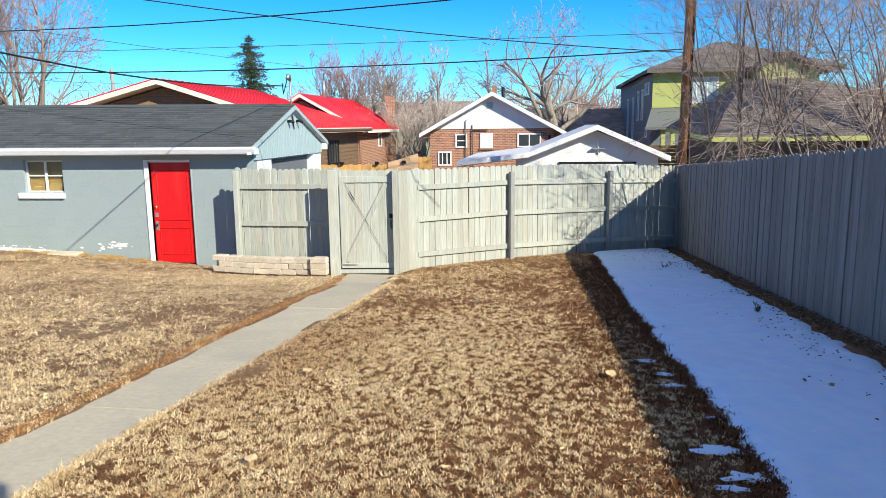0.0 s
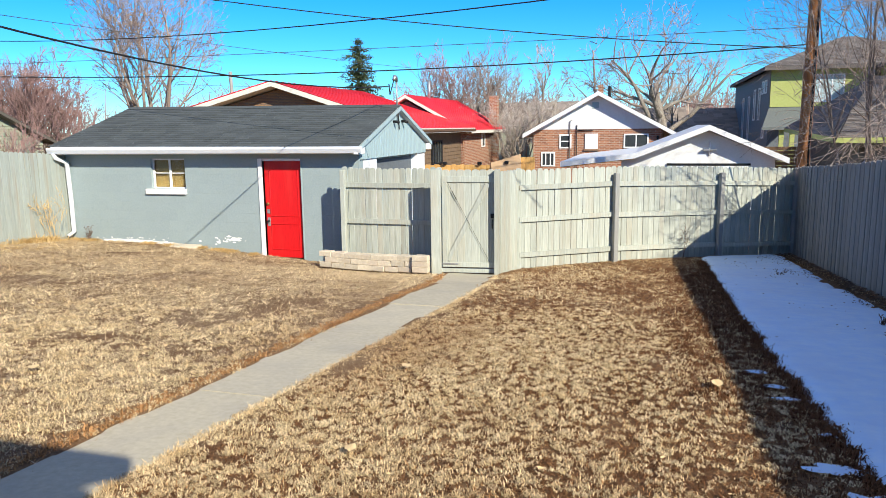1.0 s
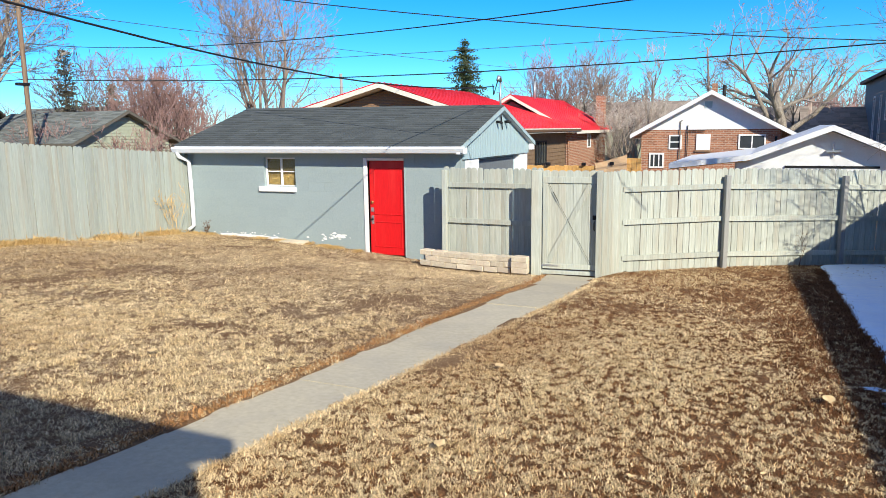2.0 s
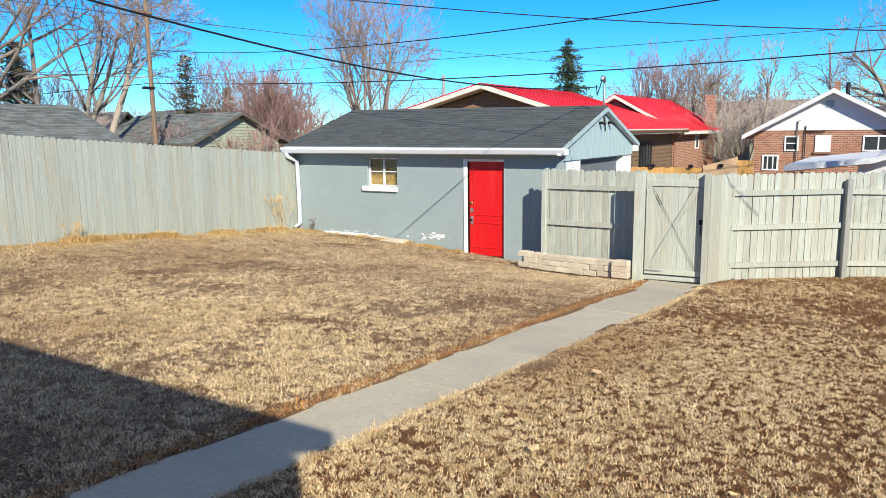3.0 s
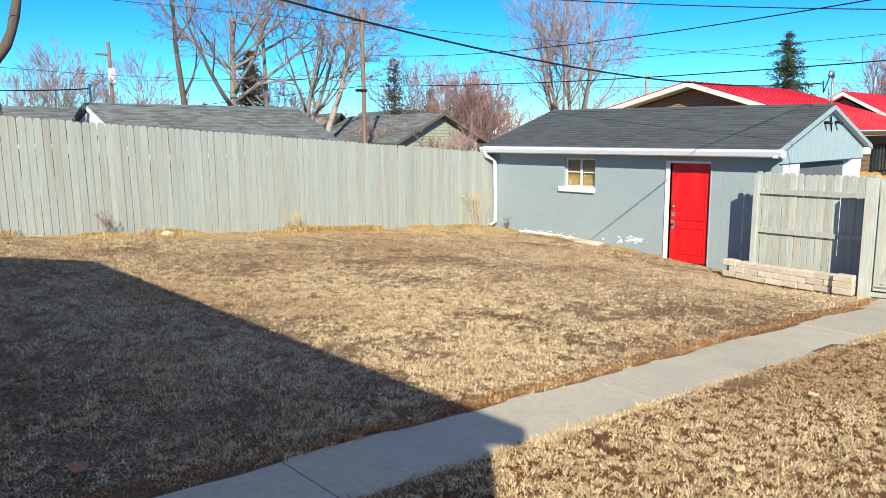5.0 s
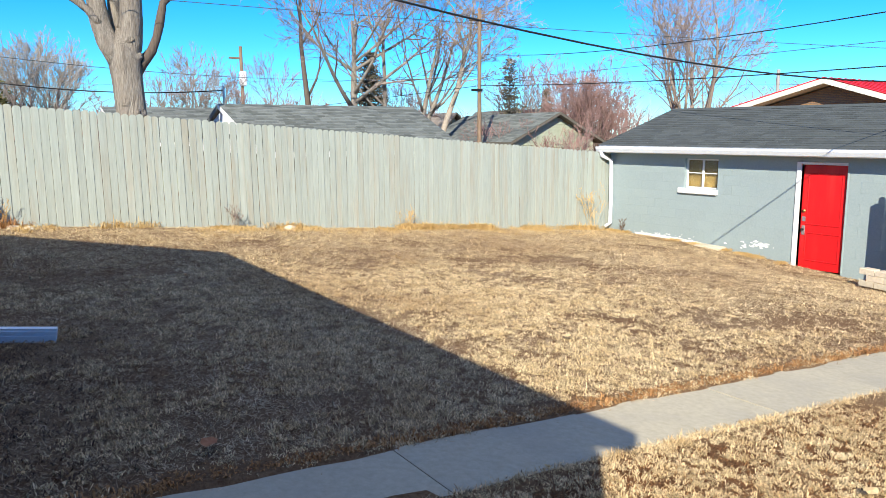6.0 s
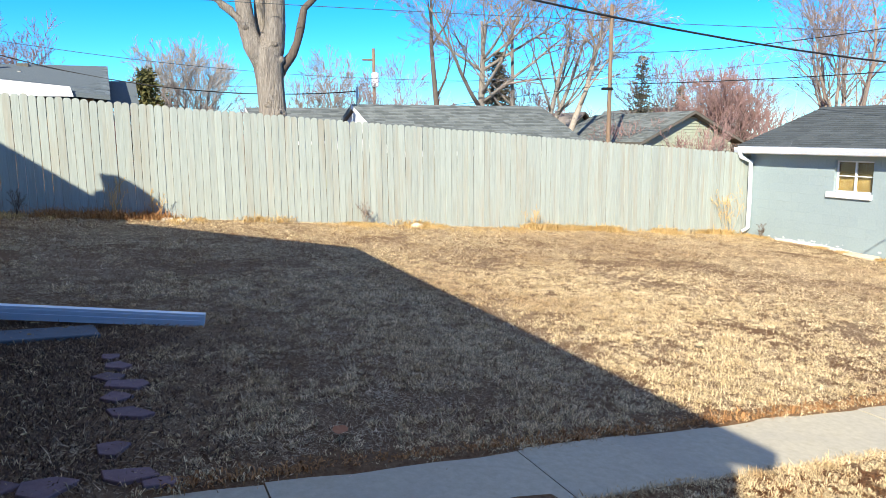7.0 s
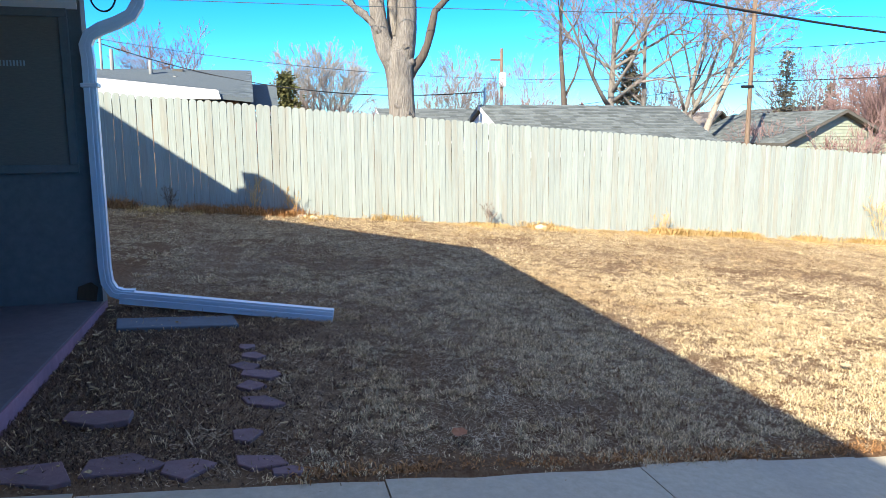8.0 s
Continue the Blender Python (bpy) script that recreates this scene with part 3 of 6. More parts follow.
def build_garage():
    root = thing("garage", (-9.0, 15.4, 0), 0, "grey-blue painted block garage with charcoal shingle roof", "garage")

    def local(m=(0, 0, 0)):
        return Matrix.Translation((9.0, -15.4, 0))

    at = local()
    t = 0.2
    # front wall core, set back behind the facing blocks, with openings
    bm = bmesh.new()
    y0, y1 = GY0 + 0.004, GY0 + t
    for x0, x1, z0, z1 in ((GX0, WIN[0], -0.3, EAVE), (WIN[0], WIN[1], -0.3, WIN[2]), (WIN[0], WIN[1], WIN[3], EAVE), (WIN[1], DOOR[0], -0.3, EAVE), (DOOR[0], DOOR[1], DOOR[2], EAVE), (DOOR[1], GX1, -0.3, EAVE)):
        box(x0, x1, y0, y1, z0, z1, 0, bm)
    front = part("front_wall", bm, M["block"], root, at=at)
    for name, ext in (("side_wall", (GX0, GX0 + t, GY0 + t, GY1, -0.3, EAVE)), ("back_wall", (GX0 + t, GX1 - t, GY1 - t, GY1, -0.3, EAVE))):
        part(name, box(*ext), M["block"], root, at=at)
    # side that faces the drive: piers, lintel and an overhead door
    bm = box(GX1 - t, GX1, GY0 + t, 14.25, -0.3, EAVE)
    box(GX1 - t, GX1, 16.95, GY1, -0.3, EAVE, 0, bm)
    box(GX1 - t, GX1, 14.25, 16.95, 2.08, EAVE, 0, bm)
    part("door_wall", bm, M["white"], root, at=at)
    panel = part("overhead_door", box(GX1 - 0.19, GX1 - 0.15, 14.25, 16.95, -0.1, 2.08), M["siding_blue"], root, "grey sectional overhead door", at=at)
    for k in range(4):
        part("door_panel", box(GX1 - 0.15, GX1 - 0.135, 14.32, 16.88, 0.02 + 0.52 * k, 0.48 + 0.52 * k, 0.01), M["slate_wall"] if k == 3 else M["siding_blue"], panel)
    # facing blocks
    full = as_mesh("block", box(-0.1997, 0.1997, 0, 0.02, -0.0997, 0.0997, 0.0010), M["block"])
    half = as_mesh("block", box(-0.0997, 0.0997, 0, 0.02, -0.0997, 0.0997, 0.0010), M["block"])
    for row in range(12):
        z = -0.02 + 0.2 * row + 0.1
        if z > EAVE:
            break
        n = int((GX1 - GX0) / 0.2) + 1
        k = 0
        while k < n:
            wide = 2 if (k + row) % 2 == 0 and k + 2 <= n else 1
            x0, x1 = GX0 + 0.2 * k, min(GX0 + 0.2 * (k + wide), GX1)
            k += wide
            clash = [(x0 < b and x1 > a and z + 0.1 > lo + 0.01 and z - 0.1 < hi - 0.01) for a, b, lo, hi in ((DOOR[0], DOOR[1], -1, DOOR[2]), (WIN[0], WIN[1], WIN[2], WIN[3]))]
            if any(clash):
                # cut the block to the opening's edge
                a, b, lo, hi = ((DOOR[0], DOOR[1], -1, DOOR[2]), (WIN[0], WIN[1], WIN[2], WIN[3]))[clash.index(True)]
                if x0 < a - 0.03:
                    x1 = a
                elif x1 > b + 0.03:
                    x0 = b
                else:
                    continue
            w = x1 - x0
            me = full if abs(w - 0.4) < 0.01 else half if abs(w - 0.2) < 0.01 else as_mesh("block", box(-w / 2 + 0.003, w / 2 - 0.003, 0, 0.02, -0.0997, 0.0997, 0.0010), M["block"])
            put("block", me, front, Matrix.Translation(((x0 + x1) / 2, GY0, z)))
    # roof
    o = 0.30
    e0, e1, ym = GY0 - o, GY1 + 0.18, (GY0 + GY1) / 2
    xl, xr = GX0 - 0.10, GX1 + 0.13
    zr, xk = RIDGE, xl + 0.20
    for ya, yb in ((e0, ym), (e1, ym)):
        bm = slab((xl, ya, EAVE + 0.025), (xr, ya, EAVE), (xr, yb, zr), (xk, yb, zr + 0.08), 0.09)
        deck = part("roof_deck", bm, M["white"], root, at=at)
        shingles("shingles", (xl - 0.02, ya - (0.02 if ya < yb else -0.02), EAVE + 0.025), (xr + 0.01, ya - (0.02 if ya < yb else -0.02), EAVE), (xr + 0.01, yb, zr + 0.01), (xk - 0.02, yb, zr + 0.09), M["shingle"], 0.125, 0.30, deck, label="charcoal asphalt shingles")
    bm = prism([(ym - 0.14, zr - 0.025), (ym, zr + 0.035), (ym + 0.14, zr - 0.025)], "x", xk, xr)
    for v in bm.verts:
        v.co.z += 0.08 * (xr - v.co.x) / (xr - xk)
    part("ridge_cap", bm, M["shingle"], root, at=at)
    part("gutter", prism([(e0 - 0.10, EAVE - 0.005), (e0 - 0.105, EAVE - 0.05), (e0 - 0.07, EAVE - 0.13), (e0 + 0.0, EAVE - 0.13), (e0 + 0.0, EAVE - 0.005)], "x", xl - 0.02, xr + 0.07), M["metal_white"], root, "long white rain gutter", at=at)
    part("fascia", box(xl, xr, e0, e0 + 0.025, EAVE - 0.15, EAVE - 0.02), M["white"], root, at=at)
    # gable cladding over the drive side
    gx = GX1
    bm = prism([(GY0 + 0.02, EAVE - 0.27), (GY1 - 0.02, EAVE - 0.27), (GY1 + 0.02, EAVE - 0.05), (ym, zr - 0.08), (GY0 - 0.02, EAVE - 0.05)], "x", gx + 0.002, gx + 0.035)
    gable = part("gable_board", bm, M["siding_blue"], root, at=at)
    y = GY0 + 0.1
    while y < GY1:
        top = zr - 0.10 - abs(y - ym) * (zr - EAVE) / (ym - e0)
        part("batten", box(gx + 0.035, gx + 0.043, y - 0.006, y + 0.006, EAVE - 0.27, top), M["siding_blue"], gable)
        y += 0.10
    for ya in (e0, e1):
        d = 1 if ya < ym else -1
        bm = prism([(ya, EAVE - 0.09), (ym, zr - 0.085), (ym, zr + 0.0), (ya, EAVE + 0.0)], "x", xr, xr + 0.022)
        part("rake_board", bm, M["siding_blue"], root, at=at)
    part("soffit_return", box(gx + 0.04, xr, GY1 - 0.05, e1, EAVE - 0.20, EAVE - 0.05, 0.01), M["white"], root, at=at)
    part("soffit_return", box(gx + 0.04, xr, e0 - 0.08, GY0, EAVE - 0.16, EAVE - 0.03, 0.01), M["white"], root, at=at)
    part("gable_wall", prism([(GY0 + t, EAVE - 0.02), (GY1 - t, EAVE - 0.02), (ym, zr - 0.12)], "x", GX0 + 0.02, GX0 + 0.18), M["block"], root, at=at)
    # window
    x0, x1, z0, z1 = WIN
    win = thing("window", (0, 0, 0))
    win.parent, win.matrix_basis = root, at
    for ext in ((x0, x1, z1 - 0.03, z1), (x0, x1, z0, z0 + 0.03), (x0, x0 + 0.03, z0 + 0.03, z1 - 0.03), (x1 - 0.03, x1, z0 + 0.03, z1 - 0.03), ((x0 + x1) / 2 - 0.02, (x0 + x1) / 2 + 0.02, z0 + 0.03, z1 - 0.03), (x0 + 0.03, (x0 + x1) / 2 - 0.02, 1.79, 1.81), ((x0 + x1) / 2 + 0.02, x1 - 0.03, 1.79, 1.81)):
        part("window_frame", box(ext[0], ext[1], GY0 + 0.07, GY0 + 0.11, ext[2], ext[3], 0.003), M["white"], win)
    for a, b in ((x0 + 0.03, (x0 + x1) / 2 - 0.02), ((x0 + x1) / 2 + 0.02, x1 - 0.03)):
        for lo, hi in ((z0 + 0.03, 1.79), (1.81, z1 - 0.03)):
            ob = part("pane", box(a, b, GY0 + 0.088, GY0 + 0.092, lo, hi), M["glass"], win)
            ob.visible_shadow = False
    bm = bmesh.new()
    cols = 30
    vs = [[bm.verts.new((x0 + (x1 - x0) * i / cols, GY0 + 0.135 + 0.0008 * math.sin(i * 1.7), z)) for i in range(cols + 1)] for z in (z0, z1)]
    for i in range(cols):
        bm.faces.new((vs[0][i], vs[0][i + 1], vs[1][i + 1], vs[1][i]))
    part("curtain", bm, M["curtain"], win, "ochre curtain behind the panes")
    part("window_sill", box(x0 - 0.14, x1 + 0.02, GY0 - 0.06, GY0 + 0.07, z0 - 0.12, z0 - 0.002, 0.012), M["white"], win)
    # door and its frame
    x0, x1, top = DOOR
    zb = ground_z(-7.2, 13.3) - 0.04
    for name, ext in (("door_frame", (x0 - 0.09, x0, GY0 - 0.03, GY0 + 0.12, zb, top + 0.05)), ("door_frame", (x1, x1 + 0.03, GY0 - 0.012, GY0 + 0.12, zb, top + 0.05)), ("door_frame", (x0, x1, GY0 - 0.012, GY0 + 0.12, top, top + 0.05))):
        part(name, box(*ext, 0.006), M["block"] if ext[0] >= x1 else M["white"], root, at=at)
    door = part("door", box(x0 + 0.005, x1 - 0.005, GY0 + 0.06, GY0 + 0.10, zb + 0.02, top - 0.005, 0.004), M["red_door"], root, "bright red panelled wooden door, closed", at=at)
    dx0, dx1 = x0 + 0.11, x1 - 0.09
    for lo, hi in ((0.92, 1.90), (0.23, 0.78)):
        for ext in ((dx0, dx1, hi - 0.025, hi), (dx0, dx1, lo, lo + 0.025), (dx0, dx0 + 0.025, lo + 0.025, hi - 0.025), (dx1 - 0.025, dx1, lo + 0.025, hi - 0.025)):
            part("panel_moulding", box(ext[0], ext[1], GY0 + 0.047, GY0 + 0.061, ext[2], ext[3], 0.006), M["red_door"], door)
    lock = part("lock_plate", box(x0 + 0.035, x0 + 0.10, GY0 + 0.05, GY0 + 0.06, 0.72, 0.90, 0.004), M["steel"], door, "worn steel lock plate")
    pipe("knob", [(x0 + 0.065, GY0 + 0.05, 0.82), (x0 + 0.065, GY0 + 0.0, 0.82)], 0.022, M["iron"], door, 10, "dark round knob")
    pipe("deadbolt", [(x0 + 0.065, GY0 + 0.06, 1.18), (x0 + 0.065, GY0 + 0.035, 1.18)], 0.032, M["brass"], door, 12, "brass deadbolt rosette")
    part("lock_plate", box(x0 + 0.03, x0 + 0.10, GY0 + 0.05, GY0 + 0.06, 0.98, 1.07, 0.003), M["steel"], door, "bare steel cover plate")
    # flaked paint at the foot of the wall
    rng = random.Random(6)
    for cx, cz, n, r in ((-8.50, 0.42, 16, 0.045), (-8.80, 0.40, 9, 0.028), (-10.9, 0.35, 12, 0.022), (-10.3, 0.36, 10, 0.02), (-11.5, 0.37, 10, 0.02)):
        for k in range(n):
            px, pz, s = cx + rng.gauss(0, 0.20), cz + rng.gauss(0, 0.035), r * rng.uniform(0.25, 1.1)
            pts = [(px + s * 1.6 * math.cos(a) * rng.uniform(0.35, 1.3), pz + s * 0.7 * math.sin(a) * rng.uniform(0.6, 1.2)) for a in [q * math.pi / 4 for q in range(8)]]
            part("flaked_patch", prism(pts, "y", GY0 - 0.001 - 0.0004 * k, GY0 + 0.003), M["flake"], front, "flaked patch showing white")
    # pale footing that shows along the wall's foot
    pts = []
    n = 26
    for k in range(n + 1):
        x = -11.7 + 2.2 * k / n
        pts.append((x, ground_z(x, GY0 - 0.1) + 0.012 + 0.035 * abs(noise.noise(Vector((x * 5, 2, 0)))) + 0.025 * math.sin(math.pi * k / n)))
    outline = [(-11.7, pts[0][1] - 0.2)] + [(-9.5, pts[-1][1] - 0.2)] + pts[::-1]
    part("footing", prism(outline, "y", GY0 - 0.006, GY0 + 0.003), M["flake"], front, "bare pale footing at the wall foot")
    # downspout at the near corner
    zg = ground_z(-12.4, 13.2)
    pipe("downspout", [(GX0 + 0.02, e0 - 0.05, EAVE - 0.12), (GX0 + 0.02, e0 - 0.02, EAVE - 0.22), (GX0 + 0.10, GY0 - 0.09, EAVE - 0.34), (GX0 + 0.11, GY0 - 0.07, 1.2), (GX0 + 0.11, GY0 - 0.07, zg + 0.16), (GX0 + 0.02, GY0 - 0.16, zg + 0.06)], 0.05, M["metal_white"], root, 8, "white corrugated downspout").matrix_basis = at
    # flood lamp, camera bracket and service mast on the gable
    for y, z in ((15.2, 2.83), (15.75, 2.84)):
        pipe("floodlight", [(gx + 0.04, y, z), (gx + 0.12, y, z), (gx + 0.18, y, z - 0.03)], 0.03, M["iron"], root, 8, "small dark outdoor floodlight").matrix_basis = at
    pipe("conduit", [(gx + 0.07, 15.5, 2.66), (gx + 0.07, 15.45, 2.9), (gx + 0.08, 15.42, zr - 0.05)], 0.014, M["iron"], root, 6).matrix_basis = at
    mast = pipe("service_mast", [(gx + 0.06, 15.42, 2.95), (gx + 0.06, 15.40, 3.70)], 0.022, M["steel"], root, 8, "steel service mast with weatherhead")
    mast.matrix_basis = at
    pipe("weatherhead", [(gx + 0.06, 15.40, 3.70), (gx + 0.06, 15.37, 3.79), (gx + 0.06, 15.30, 3.80), (gx + 0.06, 15.24, 3.72)], 0.04, M["steel"], mast, 8)
    pipe("drip_loop", [(gx + 0.06, 15.24, 3.72), (gx + 0.05, 15.1, 3.52), (gx + 0.05, 15.0, 3.40), (gx + 0.05, 14.95, 3.62)], 0.012, M["cable"], mast, 5)


build_garage()


# ---- the house behind the camera ----
HX, HY = -5.92, -1.30


def build_house():
    zg = ground_z(HX, HY)
    root = thing("house", (0, 0, 0), 0, "dark blue-grey house with a covered porch and white guttering", "house")
    top = zg + 2.65
    part("wall", box(HX - 0.2, HX, -9.2, HY, zg - 0.4, top), M["house_wall"], root)
    part("wall", box(HX, 1.2, -4.4, -4.2, zg - 0.4, top), M["house_wall"], root)
    part("wall", box(1.2, 1.43, -9.2, -1.02, zg - 0.4, top), M["house_wall"], root)
    part("wall", box(HX, 1.2, -9.2, -9.0, zg - 0.4, top), M["house_wall"], root)
    part("corner_trim", box(HX - 0.14, HX + 0.012, HY, HY + 0.02, zg - 0.1, top), M["house_wall"], root)
    part("frieze_board", box(HX, HX + 0.025, -4.2, HY, top - 0.45, top), M["white"], root)
    # window with a drawn shade in the porch wall
    win = thing("window")
    win.parent = root
    wy0, wy1, wz0, wz1 = -2.75, -1.43, 2.50, 3.56
    for ext in ((wy0 - 0.06, wy1 + 0.06, wz1, wz1 + 0.06), (wy0 - 0.06, wy1 + 0.06, wz0 - 0.06, wz0), (wy0 - 0.06, wy0, wz0, wz1), (wy1, wy1 + 0.06, wz0, wz1)):
        part("window_frame", box(HX, HX + 0.03, *ext, 0.004), M["house_wall"], win)
    shade = part("window_shade", box(HX + 0.002, HX + 0.012, wy0, wy1, wz0, wz1), M["blind"], win, "drawn brown-grey shade")
    # thin pale bars stand in for a reflection over the shade
    for k in range(9):
        part("label_bar", box(HX + 0.012, HX + 0.015, -1.86 + 0.022 * k, -1.85 + 0.022 * k, 3.21, 3.25), M["siding_blue"], shade)
    part("rotted_patch", prism([(-1.47, 1.47), (-1.33, 1.45), (-1.31, 1.56), (-1.36, 1.60), (-1.45, 1.57)], "x", HX, HX + 0.006), M["brown_wood"], root, "rotted brown patch at the wall foot")
    # porch slab and roof
    part("porch_floor", box(HX + 0.01, 1.2, -4.2, -1.26, zg - 0.3, zg + 0.035, 0.015), M["porch_top"], root, "dark slate painted concrete porch floor")
    part("porch_riser", box(HX + 0.01, 1.2, -1.26, -1.248, zg - 0.3, zg + 0.037, 0.003), M["porch"], root, "mauve painted riser along the porch edge")
    ye, ze, yr, zr = -0.78, top + 0.02, -5.4, top + 1.9
    x0, x1 = HX + 0.05, 1.36
    for ya, yb in ((ye, yr), (-10.0, yr)):
        deck = part("roof_deck", slab((x0, ya, ze), (x1, ya, ze), (x1, yb, zr), (x0, yb, zr), 0.12), M["white"], root)
        shingles("shingles", (x0, ya, ze), (x1, ya, ze), (x1, yb, zr), (x0, yb, zr), M["shingle_grey"], 0.14, 0.3, deck)
    part("gable_wall", prism([(-9.2, top), (HY, top), (yr, zr - 0.2)], "x", HX - 0.2, HX - 0.02), M["house_wall"], root)
    part("gable_wall", prism([(-9.2, top), (-1.2, top), (yr, zr - 0.2)], "x", 1.22, 1.4), M["house_wall"], root)
    part("ceiling", box(HX, 1.2, -4.2, ye - 0.1, top - 0.02, top), M["white"], root)
    part("gutter", prism([(ye + 0.0, ze - 0.02), (ye + 0.11, ze - 0.02), (ye + 0.11, ze - 0.07), (ye + 0.07, ze - 0.14), (ye, ze - 0.14)], "x", x0, x1), M["metal_white"], root, "white rain gutter")
    # taller main body with a steep gable and a boxed eave
    mx, me, mz = -8.85, -3.92, 4.51
    part("wall", box(mx + 0.3, HX - 0.2, -12.4, -4.35, zg - 0.4, mz), M["house_wall"], root)
    for ya, yb in ((me, -8.2), (-12.65, -8.2)):
        deck = part("roof_deck", slab((mx, ya, mz + 0.1), (2.0, ya, mz + 0.1), (2.0, yb, mz + 3.15), (mx, yb, mz + 3.15), 0.16), M["white"], root)
        shingles("shingles", (mx, ya, mz + 0.1), (2.0, ya, mz + 0.1), (2.0, yb, mz + 3.15), (mx, yb, mz + 3.15), M["shingle_grey"], 0.14, 0.3, deck)
    part("gable_wall", prism([(-12.4, mz), (-4.35, mz), (-8.2, mz + 2.85)], "x", mx + 0.3, mx + 0.5), M["house_wall"], root)
    part("boxed_eave", prism([(-4.1, 4.35), (-3.98, 4.74), (-3.83, 4.76), (-3.88, 5.02), (-3.62, 4.98), (-3.34, 4.81), (-3.16, 4.57), (-3.16, 4.3), (-3.4, 4.25)], "x", mx - 0.02, mx + 0.25), M["white"], root, "boxed eave return with a gutter end")
    return root, zg, top


house, HOUSE_Z, HOUSE_TOP = build_house()


def rect_tube(pts, w, d, ribs=True):
    """A rectangular downspout with a ribbed face, swept along points."""
    pts = [Vector(p) for p in pts]
    prof = [(-w / 2, -d / 2), (-w / 6, -d / 2), (-w / 6, -d / 2 - 0.006), (0, -d / 2 - 0.006), (0, -d / 2), (w / 6, -d / 2), (w / 6, -d / 2 - 0.006), (w / 3, -d / 2 - 0.006), (w / 3, -d / 2), (w / 2, -d / 2), (w / 2, d / 2), (-w / 2, d / 2)]
    bm = bmesh.new()
    rings = []
    for i, p in enumerate(pts):
        t = (pts[min(i + 1, len(pts) - 1)] - pts[max(i - 1, 0)]).normalized()
        side = Vector((1, 0, 0))
        side = (side - t * side.dot(t)).normalized()
        other = t.cross(side)
        rings.append([bm.verts.new(p + other * a * -1 + side * b * -1) for a, b in prof])
    n = len(prof)
    for r0, r1 in zip(rings, rings[1:]):
        for i in range(n):
            bm.faces.new((r0[i], r0[(i + 1) % n], r1[(i + 1) % n], r1[i]))
    bm.faces.new(rings[0][::-1])
    bm.faces.new(rings[-1])
    return bm


def build_downspout():
    x, y, zg, top = HX + 0.06, HY + 0.06, HOUSE_Z, HOUSE_TOP
    root = thing("downspout", (0, 0, 0), 0, "white ribbed downspout on the house corner with a ground extension", "downspout")
    path = [(x, -0.86, top - 0.05), (x, -0.86, 3.74), (x, -0.88, 3.66), (x, -0.93, 3.58), (x, -1.02, 3.53), (x, -1.14, 3.48), (x, -1.22, 3.43), (x, y - 0.01, 3.36), (x, y, 3.26), (x, y, zg + 0.30), (x, y + 0.01, zg + 0.19), (x, y + 0.05, zg + 0.115), (x, y + 0.12, zg + 0.085), (x, y + 0.2, zg + 0.08)]
    part("pipe", rect_tube(path, 0.085, 0.065), M["enamel_skylit"], root)
    e = Vector((-5.58, 0.45, ground_z(-5.58, 0.45) + 0.025))
    part("extension", rect_tube([(x, y + 0.10, zg + 0.07), e], 0.10, 0.075), M["enamel_skylit"], root, "white ribbed ground extension")
    part("strap", box(x - 0.05, x + 0.05, y - 0.06, y + 0.06, 3.06, 3.09, 0.003), M["metal_white"], root)


build_downspout()


def build_cable_coil():
    c = Vector((HX + 0.10, -1.105, 3.72))
    root = thing("cable_coil", c, 0, "loop of black cable hanging under the eave", "cable")
    pts = [Vector((0.0, 0.088 * math.cos(a), 0.125 * math.sin(a))) for a in [k * math.pi / 12 for k in range(25)]]
    pipe("loop", pts, 0.007, M["cable"], root, 6)
    pipe("tail", [(0, 0.0, 0.125), (0.01, 0.02, 0.25), (0, 0.0, HOUSE_TOP - 3.72)], 0.007, M["cable"], root, 6)


build_cable_coil()


# ---- far houses ----
def far_window(parent, x0, x1, y, z0, z1, axis="y", split=0, mat="white", sign=-1, glass="dark_glass"):
    """A framed window with a dark room behind it on the wall plane y (or x) of a far house."""
    win = thing("window")
    win.parent = parent
    f = 0.07

    def put_box(name, a0, a1, lo, hi, d0, d1, m):
        d0, d1 = sorted((y + sign * d0, y + sign * d1))
        ext = (a0, a1, d0, d1, lo, hi) if axis == "y" else (d0, d1, a0, a1, lo, hi)
        return part(name, box(*ext), m, win)

    put_box("pane", x0 + f, x1 - f, z0 + f, z1 - f, 0.004, 0.02, M[glass])
    for ext in ((x0, x1, z1 - f, z1), (x0, x1, z0, z0 + f), (x0, x0 + f, z0 + f, z1 - f), (x1 - f, x1, z0 + f, z1 - f)):
        put_box("frame", *ext, -0.02, 0.05, M[mat])
    for k in range(split):
        m = x0 + (x1 - x0) * (k + 1) / (split + 1)
        put_box("mullion", m - 0.025, m + 0.025, z0 + f, z1 - f, 0.0, 0.04, M[mat])
    return win



